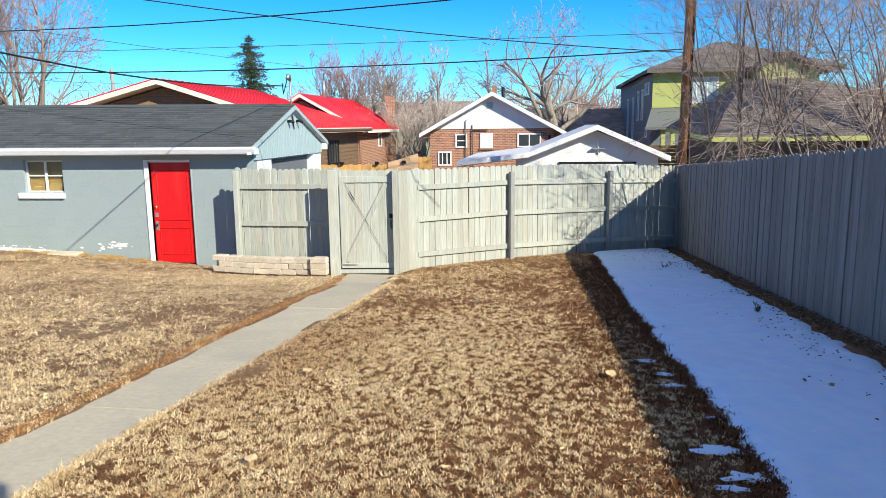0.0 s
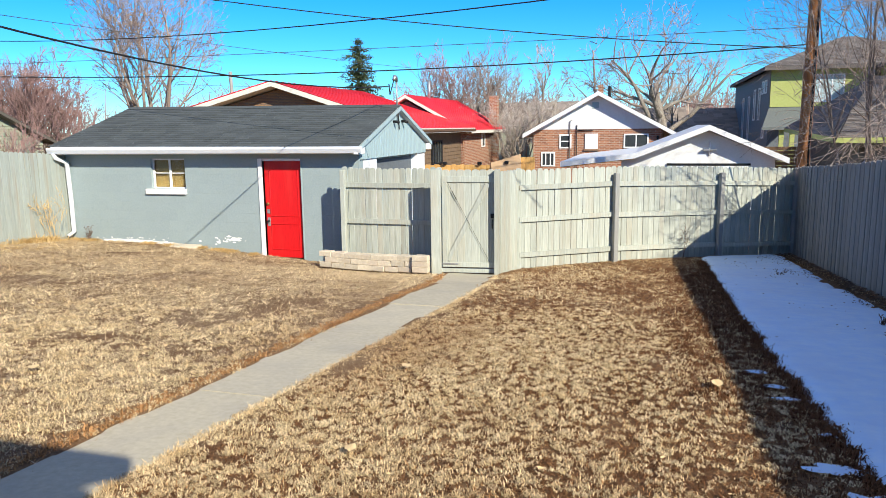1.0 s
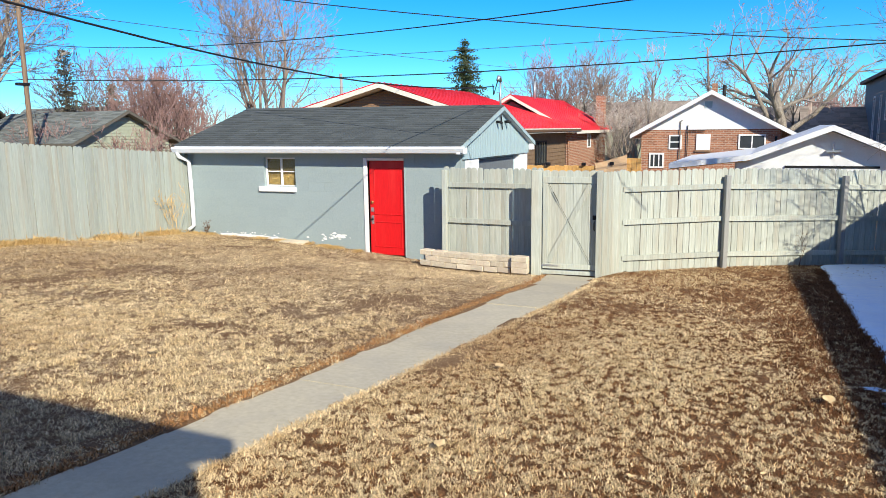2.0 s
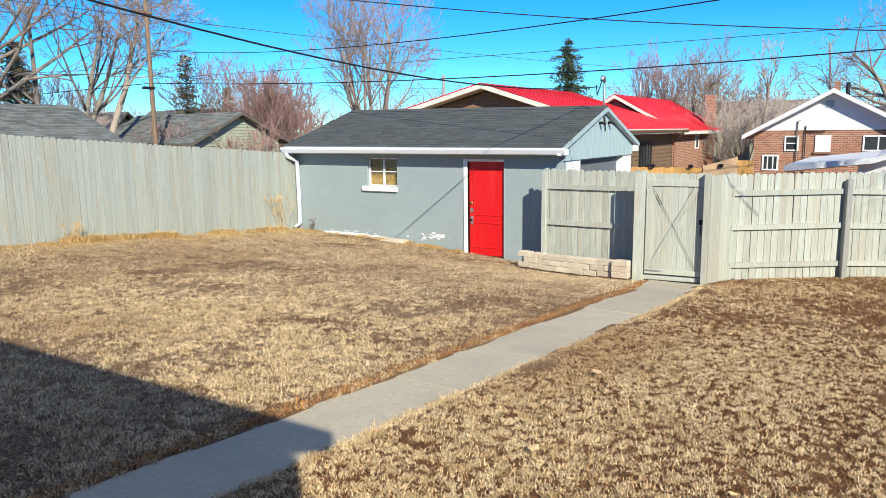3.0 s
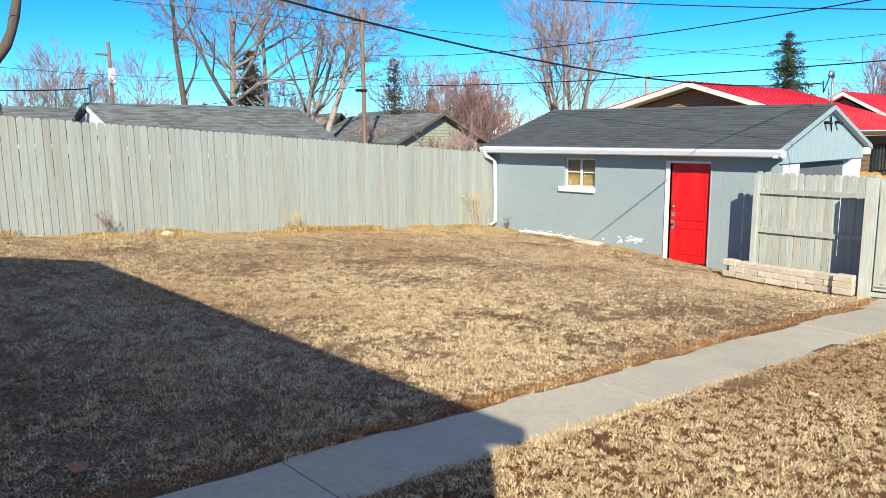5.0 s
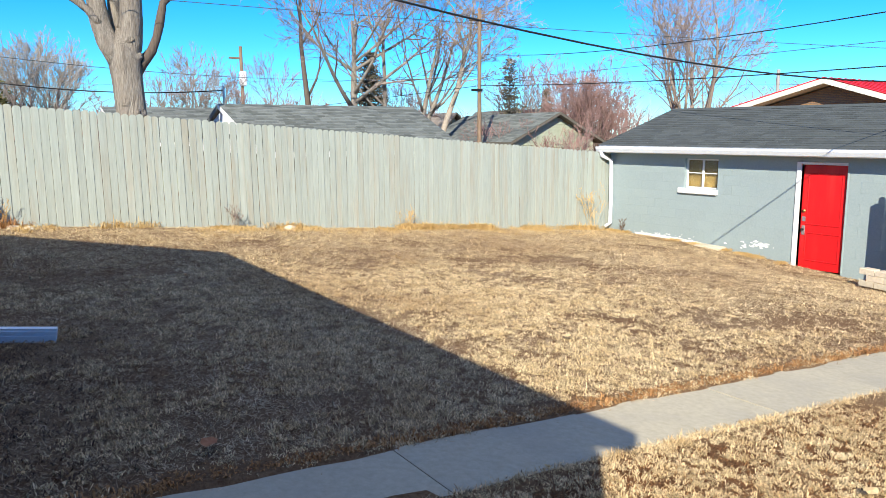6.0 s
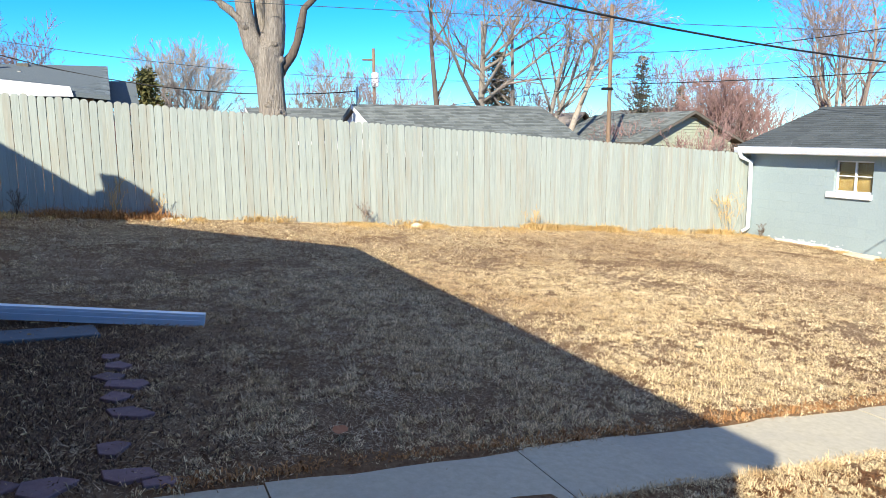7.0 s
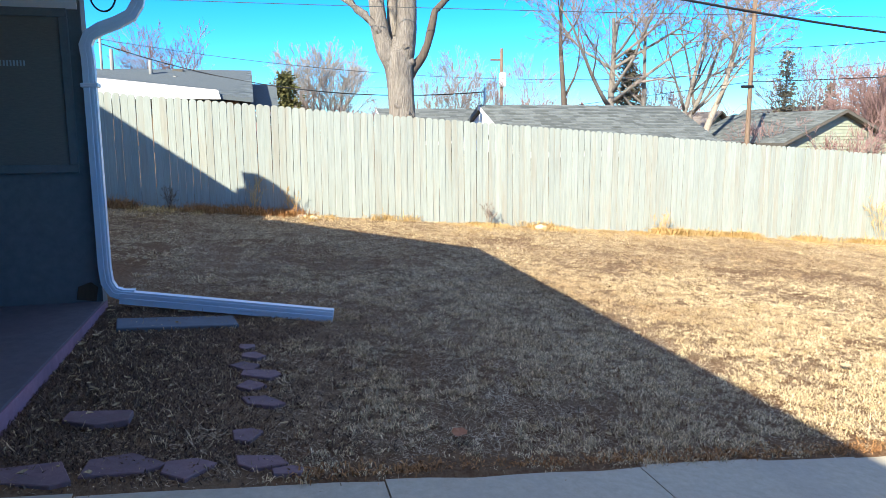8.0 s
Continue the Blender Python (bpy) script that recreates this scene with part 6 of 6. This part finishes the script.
def blade_field(name, material, px, py, rng, per, length, width, lean, label, pz=None, tuft=0.016, simple=False):
    """Curved blades in tufts at the places given; every blade is its own strip."""
    n = len(px)
    base = np.array([ground_z(float(a), float(b)) for a, b in zip(px, py)]) - 0.012 if pz is None else pz
    m = n * per
    bx = np.repeat(px, per) + rng.normal(0, tuft, m)
    by = np.repeat(py, per) + rng.normal(0, tuft, m)
    bz = np.repeat(base, per)
    a = rng.uniform(0, 2 * np.pi, m)
    L = length * rng.uniform(0.55, 1.35, m)
    W = width * rng.uniform(0.7, 1.3, m)
    t = np.clip(rng.normal(lean, 0.35, m), 0.1, 1.45)
    dx, dy = np.cos(a), np.sin(a)
    turn = a + np.pi / 2 + rng.normal(0, 0.5, m)
    wx, wy = np.cos(turn) * W / 2, np.sin(turn) * W / 2
    h1, o1 = L * 0.55 * np.cos(t * 0.6), L * 0.55 * np.sin(t * 0.6)
    h2, o2 = h1 + L * 0.45 * np.cos(t * 2.0), o1 + L * 0.45 * np.sin(t * 2.0)
    rows = ((0 * L, 0 * L, (-1, 1)), (o2, h2, (0,))) if simple else ((0 * L, 0 * L, (-1, 1)), (o1, h1, (1, -1)), (o2, h2, (0,)))
    c = 3 if simple else 5
    P = np.empty((m, c, 3))
    k = 0
    for o, h, across in rows:
        for g in across:
            P[:, k, 0] = bx + dx * o + wx * g
            P[:, k, 1] = by + dy * o + wy * g
            P[:, k, 2] = bz + h
            k += 1
    order, sizes = ([0, 1, 2], [3]) if simple else ([0, 1, 2, 3, 3, 2, 4], [4, 3])
    loops = (np.arange(m)[:, None] * c + np.array(order)).ravel()
    totals = np.tile(sizes, m)
    starts = np.concatenate([[0], np.cumsum(totals)[:-1]])
    me = bpy.data.meshes.new(name)
    me.vertices.add(m * c)
    me.vertices.foreach_set("co", P.ravel())
    me.loops.add(loops.size)
    me.loops.foreach_set("vertex_index", loops.astype(np.int32))
    me.polygons.add(len(totals))
    me.polygons.foreach_set("loop_start", starts.astype(np.int32))
    me.update(calc_edges=True)
    me.materials.append(material)
    tagged(put(name, me), label, "grass", kind="stuff")


def scatter(rng, x0, x1, y0, y1, density):
    n = int((x1 - x0) * (y1 - y0) * density)
    return rng.uniform(x0, x1, n), rng.uniform(y0, y1, n)


def on_lawn(x, y):
    """Where grass grows: off the path, the snow, the bare soil by the porch and the buildings."""
    a, b = walk_sides(y)
    ragged = 0.022 - 0.025 * noise.noise(Vector((y * 4, x, 0)))
    if a + ragged < x < b - ragged:
        return False
    if x > max(snow_edge(y), (y - 13.0) / 0.643 - 1.89) - 0.02 and x < fence_x(y) - 0.25:
        return False
    if y < -1.28 and -5.92 < x < 1.5:
        return False
    if x < -5.5 and y > 13.27 or x < FENCE_X + 0.03 or x > fence_x(y) - 0.03:
        return False
    if y > 13.02 + (x + 2.28) * 0.643 and x > -2.3:
        return False
    if y > 12.2 and -3.75 < x < -2.3 or (y > 12.35 and -6.05 < x <= -3.7):
        return False
    return True


def build_grass():
    rng = np.random.default_rng(5)

    def keep(px, py, bare, clump=0.0, fade=None):
        """Thins the places by broad patches, by clumps a hand wide, and where one kind of grass gives way to another."""
        out = []
        for a, b in zip(px, py):
            a, b = float(a), float(b)
            if not on_lawn(a, b):
                continue
            thick = 0.98 + 0.9 * noise.noise(Vector((a * 0.8, b * 0.8, 11))) + 0.8 * noise.noise(Vector((a * 2.6, b * 2.6, 4)))
            thick -= bare * max(0.0, 0.55 + 1.2 * noise.noise(Vector((a * 0.35, b * 0.35, 7))))
            if bare < -0.5:
                thick = max(thick, 0.8)
            if -6.2 < a < -2.9 and b < 0.1:
                thick -= 0.75 * min(1.0, (0.1 - b) / 0.35) * (0.6 + 0.9 * noise.noise(Vector((a * 1.7, b * 1.7, 2))) + 0.4)
            if -9.0 < a < -2.85 and b < 2.2:
                thick -= 0.60 * min(1.0, (2.2 - b) / 1.6)
            if clump:
                thick = min(thick, 1.0) - clump * (0.5 - 1.9 * noise.noise(Vector((a * 19.0, b * 19.0, 17))))
            if fade:
                axis, lo, hi = fade
                thick *= ease((a, b)[axis] + 0.7 * noise.noise(Vector((a * 0.9, b * 0.9, 23))), lo, hi)
            if rng.random() < thick:
                out.append((a, b))
        return np.array(out).T

    # thick tufts on the near lawn beside the path
    px, py = keep(*scatter(rng, -2.4, 1.25, 1.2, 8.4, 1150), -0.95, 0.60, (1, 8.4, 6.2))
    px, py = np.array([(a, b) for a, b in zip(px, py) if rng.random() < 0.46 + 0.50 * ease(a, 0.3, -1.5)]).T
    blade_field("dry_grass", M["grass"], px, py, rng, 15, 0.030, 0.0043, 1.2, "thick curled dormant straw-coloured grass", tuft=0.0125)
    px, py = keep(*scatter(rng, -2.4, 2.9, 6.0, 16.2, 400), 0.1, 0.35, (1, 6.0, 8.2))
    px, py = np.array([(a, b) for a, b in zip(px, py) if rng.random() < 0.45 + 0.45 * ease(a, 0.6, -1.3)]).T
    blade_field("dry_grass", M["grass"], px, py, rng, 12, 0.038, 0.0085, 1.1, "dormant tan grass thinning towards the fence", tuft=0.018, simple=True)
    px, py = keep(*scatter(rng, -9.2, -2.8, -1.3, 8.6, 560), 0.15, 0.40, (1, 7.4, 4.2))
    px, py = np.array([(a, b) for a, b in zip(px, py) if rng.random() < ease(a, -9.2, -6.6)]).T
    blade_field("dry_grass", M["grass"], px, py, rng, 14, 0.036, 0.0050, 1.25, "matted dormant grass beside the path", tuft=0.019)
    px, py = keep(*scatter(rng, -12.6, -6.6, -5.0, 8.6, 430), 0.18)
    px, py = np.array([(a, b) for a, b in zip(px, py) if rng.random() < ease(a, -6.6, -9.2) * ease(b, 7.4, 4.2)]).T
    blade_field("dry_grass", M["grass"], px, py, rng, 8, 0.042, 0.0120, 1.34, "worn dormant grass with bare patches", tuft=0.03, simple=True)
    px, py = keep(*scatter(rng, -12.6, -2.8, 4.0, 13.3, 430), 0.22, 0.0, (1, 4.2, 7.4))
    blade_field("dry_grass", M["grass"], px, py, rng, 8, 0.042, 0.0125, 1.34, "worn dormant grass near the garage", tuft=0.03, simple=True)
    # dark thatch showing between the tufts
    px, py = keep(*scatter(rng, -2.4, 1.25, 1.2, 7.4, 1700), -0.9)
    blade_field("dead_thatch", M["thatch"], px, py, rng, 7, 0.027, 0.0062, 1.2, "dark dead thatch between the grass tufts", tuft=0.02, simple=True)
    px, py = keep(*scatter(rng, -12.6, -2.8, -1.3, 13.2, 130), 0.2)
    blade_field("dead_thatch", M["thatch"], px, py, rng, 6, 0.036, 0.0075, 1.3, "dark dead thatch on the worn lawn", tuft=0.03, simple=True)
    px, py = keep(*scatter(rng, -2.4, 2.9, 6.0, 16.2, 760), -0.4)
    blade_field("dead_thatch", M["thatch"], px, py, rng, 6, 0.036, 0.0085, 1.3, "reddish dead thatch near the rail fence", tuft=0.025, simple=True)
    px, py = scatter(rng, -8.0, -2.95, -1.2, 4.5, 620)
    ok = np.array([on_lawn(float(a), float(b)) for a, b in zip(px, py)])
    blade_field("matted_straw", M["mat"], px[ok], py[ok], rng, 6, 0.050, 0.0042, 1.40, "fine pale and brown strands matted on the soil near the porch", tuft=0.05, simple=True)
    # strands pressed flat over the bare soil of the worn lawn
    px, py = scatter(rng, -12.55, -2.95, -1.2, 13.2, 520)
    ok = np.array([on_lawn(float(a), float(b)) for a, b in zip(px, py)])
    blade_field("matted_straw", M["mat"], px[ok], py[ok], rng, 5, 0.060, 0.0065, 1.42, "pale and brown strands pressed flat on the worn lawn", tuft=0.05, simple=True)
    px, py = scatter(rng, -2.3, 0.95, 1.2, 15.0, 520)
    ok = np.array([on_lawn(float(a), float(b)) for a, b in zip(px, py)])
    blade_field("matted_straw", M["rust_straw"], px[ok], py[ok], rng, 4, 0.045, 0.0055, 1.42, "rusty dead strands matted between the tufts", tuft=0.05, simple=True)
    px, py = scatter(rng, -2.3, 1.2, -1.2, 1.6, 420)
    blade_field("matted_straw", M["mat"], px, py, rng, 6, 0.050, 0.0060, 1.40, "matted strands on the trodden ground by the porch", tuft=0.05, simple=True)
    # golden clumps leaning on the fence
    for cy, cn, spread in ((7.4, 60, 0.10), (7.8, 60, 0.16), (8.4, 50, 0.22), (9.2, 80, 0.22), (10.9, 36, 0.35), (12.3, 60, 0.3), (5.0, 16, 0.2), (2.2, 20, 0.3)):
        y = rng.normal(cy, spread, cn)
        x = FENCE_X + 0.06 + np.abs(rng.normal(0, 0.12, cn))
        blade_field("straw", M["straw"], x, y, rng, 14, 0.19, 0.007, 1.1, "golden dead grass leaning on the fence foot", tuft=0.05)
    # taller straw along the fence and the garage wall
    n = 2000
    y = rng.uniform(-5, 13.1, n)
    x = FENCE_X + 0.05 + np.abs(rng.normal(0, 0.36, n))
    ok = np.array([noise.noise(Vector((float(b) * 0.9, 3.0, 0))) + 0.45 * noise.noise(Vector((float(b) * 3.3, 3.0, 0))) > 0.14 for b in y])
    blade_field("straw", M["straw"], x[ok], y[ok], rng, 9, 0.105, 0.007, 1.25, "golden dry straw along the fence foot", tuft=0.07)
    # straw lying flat in a ragged fringe before the fence
    n = 2600
    y = rng.uniform(3.0, 13.1, n)
    x = FENCE_X + 0.05 + np.abs(rng.normal(0, 0.75, n))
    ok = np.array([noise.noise(Vector((float(a) * 1.6, float(b) * 1.1, 5))) + 0.5 * noise.noise(Vector((float(a) * 4, float(b) * 4, 5))) > -0.02 for a, b in zip(x, y)])
    blade_field("straw", M["straw"], x[ok], y[ok], rng, 7, 0.085, 0.0070, 1.18, "golden straw lying flat in a ragged fringe", tuft=0.08, simple=True)
    n = 700
    x = rng.uniform(-12.5, -7.75, n)
    y = GY0 - 0.05 - np.abs(rng.normal(0, 0.16, n))
    ok = np.array([noise.noise(Vector((float(a) * 1.7, 8.0, 0))) > 0.0 for a in x])
    blade_field("straw", M["straw"], x[ok], y[ok], rng, 8, 0.085, 0.006, 1.25, "golden dry straw along the garage foot", tuft=0.05)
    # rusty tumbled weeds in the shade at the fence foot
    for cy, cn, spread in ((-2.35, 70, 0.16), (-1.0, 45, 0.2), (-0.4, 60, 0.22), (0.25, 50, 0.2)):
        y = rng.normal(cy, spread, cn)
        x = FENCE_X + 0.10 + np.abs(rng.normal(0, 0.14, cn))
        blade_field("tumbled_weed", M["rust_straw"], x, y, rng, 14, 0.20, 0.006, 0.9, "rusty dead weeds tumbled against the fence foot", tuft=0.05)
    # dark dead grass laid on to deepen the strip that the fence keeps in the shade
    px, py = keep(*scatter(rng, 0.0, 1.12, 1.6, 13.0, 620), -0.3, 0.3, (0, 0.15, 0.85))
    blade_field("dead_thatch", M["thatch"], px, py, rng, 7, 0.042, 0.0065, 1.1, "dark dead grass deepening the shaded strip beside the snow", tuft=0.02)
    # ragged dead grass at the melting edge of the snow
    n = 2600
    y = rng.uniform(1.0, 14.2, n)
    x = np.array([max(snow_edge(float(b)), (float(b) - 13.0) / 0.643 - 1.89) for b in y]) + rng.normal(-0.02, 0.05, n)
    blade_field("dead_thatch", M["thatch"], x, y, rng, 6, 0.055, 0.006, 1.0, "dark dead grass at the edge of the snow", tuft=0.02)
    # tufts hanging over the path's sunny edge
    n = 2600
    y = rng.uniform(1.2, 11.5, n)
    x = np.array([walk_sides(float(b))[1] for b in y]) + np.abs(rng.normal(0, 0.035, n)) - 0.012
    blade_field("dry_grass", M["grass"], x, y, rng, 9, 0.040, 0.0065, 1.1, "dormant tufts hanging over the path edge", tuft=0.018, simple=True)
    # orange-brown litter along the path's edges
    n = 1700
    y = rng.uniform(0, 12, n)
    x = np.array([walk_sides(float(b))[0] for b in y]) - np.abs(rng.normal(0, 0.05, n))
    blade_field("path_edge_litter", M["rust_straw"], x, y, rng, 4, 0.045, 0.007, 1.2, "rusty dead grass along the path edge")


build_grass()


def weed(at, height, seed, label, stems=7, material="straw"):
    rng = random.Random(seed)
    x, y = at
    root = thing("dry_weed", (x, y, ground_z(x, y) - 0.02), 0, label, "weed", group="dry weeds")
    out = [[] for _ in range(3)]
    for _ in range(stems):
        branch_lines(rng, Vector((rng.gauss(0, 0.03), rng.gauss(0, 0.03), 0)), Vector((rng.gauss(0, 0.3), rng.gauss(0, 0.3), 1)), height * rng.uniform(0.5, 1), 0.005, 0, (2, (6, 4), (35, 40), (0.4, 0.5), 0.04, 0.08, 0.0022), out, (4, 3, 3))
    v, f = tube_arrays([q for lv in out for q in lv])
    put("stalk_clump", raw_mesh("stalk_clump", v, f, M[material]), root)


weed((-12.35, 12.55), 0.95, 1, "tall dry weed by the garage downspout", 8)
weed((-12.45, 3.9), 0.36, 2, "dry brown weed at the fence foot", 7, "twig")
weed((-12.45, -0.2), 0.55, 3, "dry golden weed at the fence foot", 6)
weed((-12.45, 0.4), 0.4, 4, "dry golden weed at the fence foot", 5)
weed((-12.4, 7.4), 0.45, 5, "dry golden weed at the fence foot", 6)
weed((-12.35, -1.55), 0.42, 7, "dark dry weed in the fence's shade", 5, "litter")
weed((0.60, 14.55), 0.62, 8, "thin dry weed against the rail fence", 2, "litter")
weed((-11.9, 13.05), 0.3, 9, "dark dry weed by the garage wall", 6, "litter")
weed((2.55, 10.6), 0.16, 10, "small dead weed poking from the snow", 6, "litter")
weed((2.35, 8.2), 0.14, 11, "small dead weed poking from the snow", 6, "litter")
weed((2.0, 12.2), 0.14, 12, "small dead weed poking from the snow", 5, "litter")


def flat_leaves(name, material, spots, size, label, seed, lift=0.018):
    """Small curled fallen leaves lying on the ground."""
    rng = random.Random(seed)
    verts, faces = [], []
    for x, y in spots:
        a, s = rng.uniform(0, 6.28), size * rng.uniform(0.5, 1.4)
        z = ground_z(x, y) + lift
        i = len(verts)
        ring = 8
        for k in range(ring):
            t = 2 * math.pi * k / ring
            r = s * (0.75 + 0.25 * math.cos(2 * t)) * rng.uniform(0.8, 1.15)
            verts.append((x + r * math.cos(t + a), y + r * math.sin(t + a), z + rng.uniform(0, 0.35) * s))
        verts.append((x, y, z - 0.004))
        faces += [(i + k, i + (k + 1) % ring, i + ring) for k in range(ring)]
    tagged(put(name, raw_mesh(name, verts, faces, material)), label, "leaves", kind="stuff")


def build_litter():
    rng = random.Random(14)
    lawn_spots = [(rng.uniform(-12, 1.2), rng.uniform(0, 13)) for _ in range(420)]
    flat_leaves("fallen_leaves", M["leaf"], [p for p in lawn_spots if on_lawn(*p)], 0.019, "scattered tan fallen leaves on the lawn", 1)
    snow_spots = []
    for _ in range(1500):
        y = rng.uniform(0.5, 15.4)
        x = fence_x(y) - 0.25 - abs(rng.gauss(0, (0.22 if rng.random() < 0.7 else 0.6) + 0.2 * (y > 11)))
        if noise.noise(Vector((x * 1.6, y * 1.6, 31))) < -0.02:
            continue
        if x > 1.1:
            snow_spots.append((x, y))
    flat_leaves("leaf_litter", M["litter"], snow_spots, 0.013, "dark leaf scraps scattered on the snow", 2, 0.036)
    strip = []
    for _ in range(2600):
        y = rng.uniform(-2, 16.2)
        strip.append((fence_x(y) - 0.04 - abs(rng.gauss(0, 0.13)), y))
    flat_leaves("leaf_litter", M["litter"], strip, 0.022, "dark damp leaf litter along the fence foot", 3)
    gen = np.random.default_rng(15)
    mx = gen.uniform(-5.95, -2.75, 5200) + gen.normal(0, 0.15, 5200)
    my = -1.24 + np.abs(gen.normal(0, 0.75, 5200))
    ok = np.array([abs(float(a) - walk_x(float(b))) > 0.3 for a, b in zip(mx, my)])
    blade_field("mulch", M["litter"], mx[ok], my[ok], gen, 5, 0.036, 0.006, 1.53, "dark mulch and rotted litter beside the porch", tuft=0.03)
    blade_field("straw_scraps", M["grass"], mx[ok][:240], my[ok][:240], gen, 5, 0.05, 0.004, 1.4, "pale straw scraps lying on the mulch", tuft=0.05)
    pale = [(rng.uniform(-5.9, -2.95), -1.22 + abs(rng.gauss(0, 0.35))) for _ in range(60)]
    flat_leaves("fallen_leaves", M["leaf"], pale, 0.02, "dry pale leaves along the porch edge", 5)


build_litter()


def single_leaf(at, size, material, label, seed):
    rng = random.Random(seed)
    x, y = at
    bm = bmesh.new()
    c = bm.verts.new((0, 0, 0.004))
    pts = [bm.verts.new((size * math.cos(k * 0.628) * rng.uniform(0.75, 1.1), size * 0.7 * math.sin(k * 0.628) * rng.uniform(0.75, 1.1), rng.uniform(0.0, 0.3) * size)) for k in range(10)]
    for k in range(10):
        bm.faces.new((c, pts[k], pts[(k + 1) % 10]))
    ob = part("fallen_leaf", bm, M[material], None, at=pose(x, y, ground_z(x, y) + 0.035, 0, 0, rng.uniform(0, 360)))
    tagged(ob, label, "leaf", group="fallen leaves")


single_leaf((-1.46, 3.35), 0.045, "leaf", "round pale yellow fallen leaf on the grass", 1)
single_leaf((-1.73, 5.02), 0.05, "leaf", "pale fallen leaf on the grass", 2)
single_leaf((0.49, 5.31), 0.06, "leaf", "pale fallen leaf near the shade line", 3)
single_leaf((-4.23, 4.05), 0.05, "leaf", "large pale crumpled leaf on the lawn", 4)
single_leaf((-3.25, 0.85), 0.06, "terracotta", "orange-brown crumpled leaf in the shade", 5)
single_leaf((2.02, 5.29), 0.03, "terracotta", "rust-red leaf lying on the snow", 6)


def flagstone(at, size, turn, seed, tilt=0.0):
    rng = random.Random(seed)
    x, y = at
    n = 5
    pts = [(size[0] / 2 * math.cos(a) * rng.uniform(0.75, 1.3), size[1] / 2 * math.sin(a) * rng.uniform(0.75, 1.3)) for a in [(k + rng.uniform(-0.3, 0.3)) * 6.283 / n for k in range(n)]]
    bm = prism(pts, "z", -0.03, 0.006)
    bmesh.ops.bevel(bm, geom=bm.edges[:], offset=0.004, segments=1, affect="EDGES")
    ob = part("flagstone", bm, M["flagstone"], None, at=pose(x, y, ground_z(x, y) + (0.014 if tilt > 3 else 0.0), 0, 0, 0) @ pose(0, 0, 0, tilt - 4.6) @ pose(0, 0, 0, 0, 0, turn))
    tagged(ob, "irregular mauve sandstone flag set in bare soil", "paving stone", group="flagstones")


STONES = ((-3.62, -0.88, 0.40, 0.20, 70, 4), (-3.04, -1.03, 0.36, 0.26, 80, 3), (-3.10, -0.68, 0.30, 0.24, 95, 0), (-3.07, -0.41, 0.28, 0.20, 90, 0), (-3.09, -0.11, 0.26, 0.15, 75, 0), (-3.00, 0.01, 0.18, 0.12, 90, 0), (-3.39, -0.18, 0.16, 0.20, 20, 0), (-3.82, -0.10, 0.26, 0.14, 80, 0), (-4.07, -0.15, 0.15, 0.16, 0, 0), (-4.27, -0.10, 0.27, 0.16, 85, 0), (-4.42, -0.18, 0.18, 0.18, 40, 0), (-4.63, -0.15, 0.14, 0.20, 10, 0), (-4.82, -0.19, 0.14, 0.12, 0, 0))
for k, (x, y, w, d, t, tilt) in enumerate(STONES):
    flagstone((x, y), (w, d), t, 90 + k, tilt)


def splash_slab():
    x, y = -5.42, -0.68
    ob = part("splash_slab", box(-0.15, 0.15, -0.42, 0.40, -0.05, 0.03, 0.006), M["slate_wall"], None, at=pose(x, y, ground_z(x, y) - 0.020, -4.6, 0, 10))
    tagged(ob, "old concrete splash slab sunk in the soil", "concrete slab")


splash_slab()


def rock(at, size, seed):
    rng = random.Random(seed)
    bm = bmesh.new()
    bmesh.ops.create_icosphere(bm, subdivisions=2, radius=size)
    for v in bm.verts:
        v.co *= 1 + 0.25 * noise.noise(v.co * 6 / size * 0.2 + Vector((seed, 0, 0)))
        v.co.z *= 0.55
    x, y = at
    tagged(part("rock", bm, M["paver"], None, smooth=False, at=pose(x, y, ground_z(x, y), 0, 0, rng.uniform(0, 360))), "pale rock lying at the fence foot", "rock", group="rocks")


rock((-12.3, 4.85), 0.12, 1)
rock((-12.3, 0.55), 0.09, 2)
rock((-12.2, 0.75), 0.07, 3)


def flat_slab():
    """An old paving slab lying half sunk at the garage wall."""
    x, y = -9.45, 13.08
    ob = part("paving_slab", box(-0.30, 0.30, -0.14, 0.14, -0.05, 0.035, 0.012), M["paver"], None, at=pose(x, y, ground_z(x, y), 2, 1, 4))
    tagged(ob, "old pinkish paving slab sunk at the garage wall", "paving stone")


flat_slab()
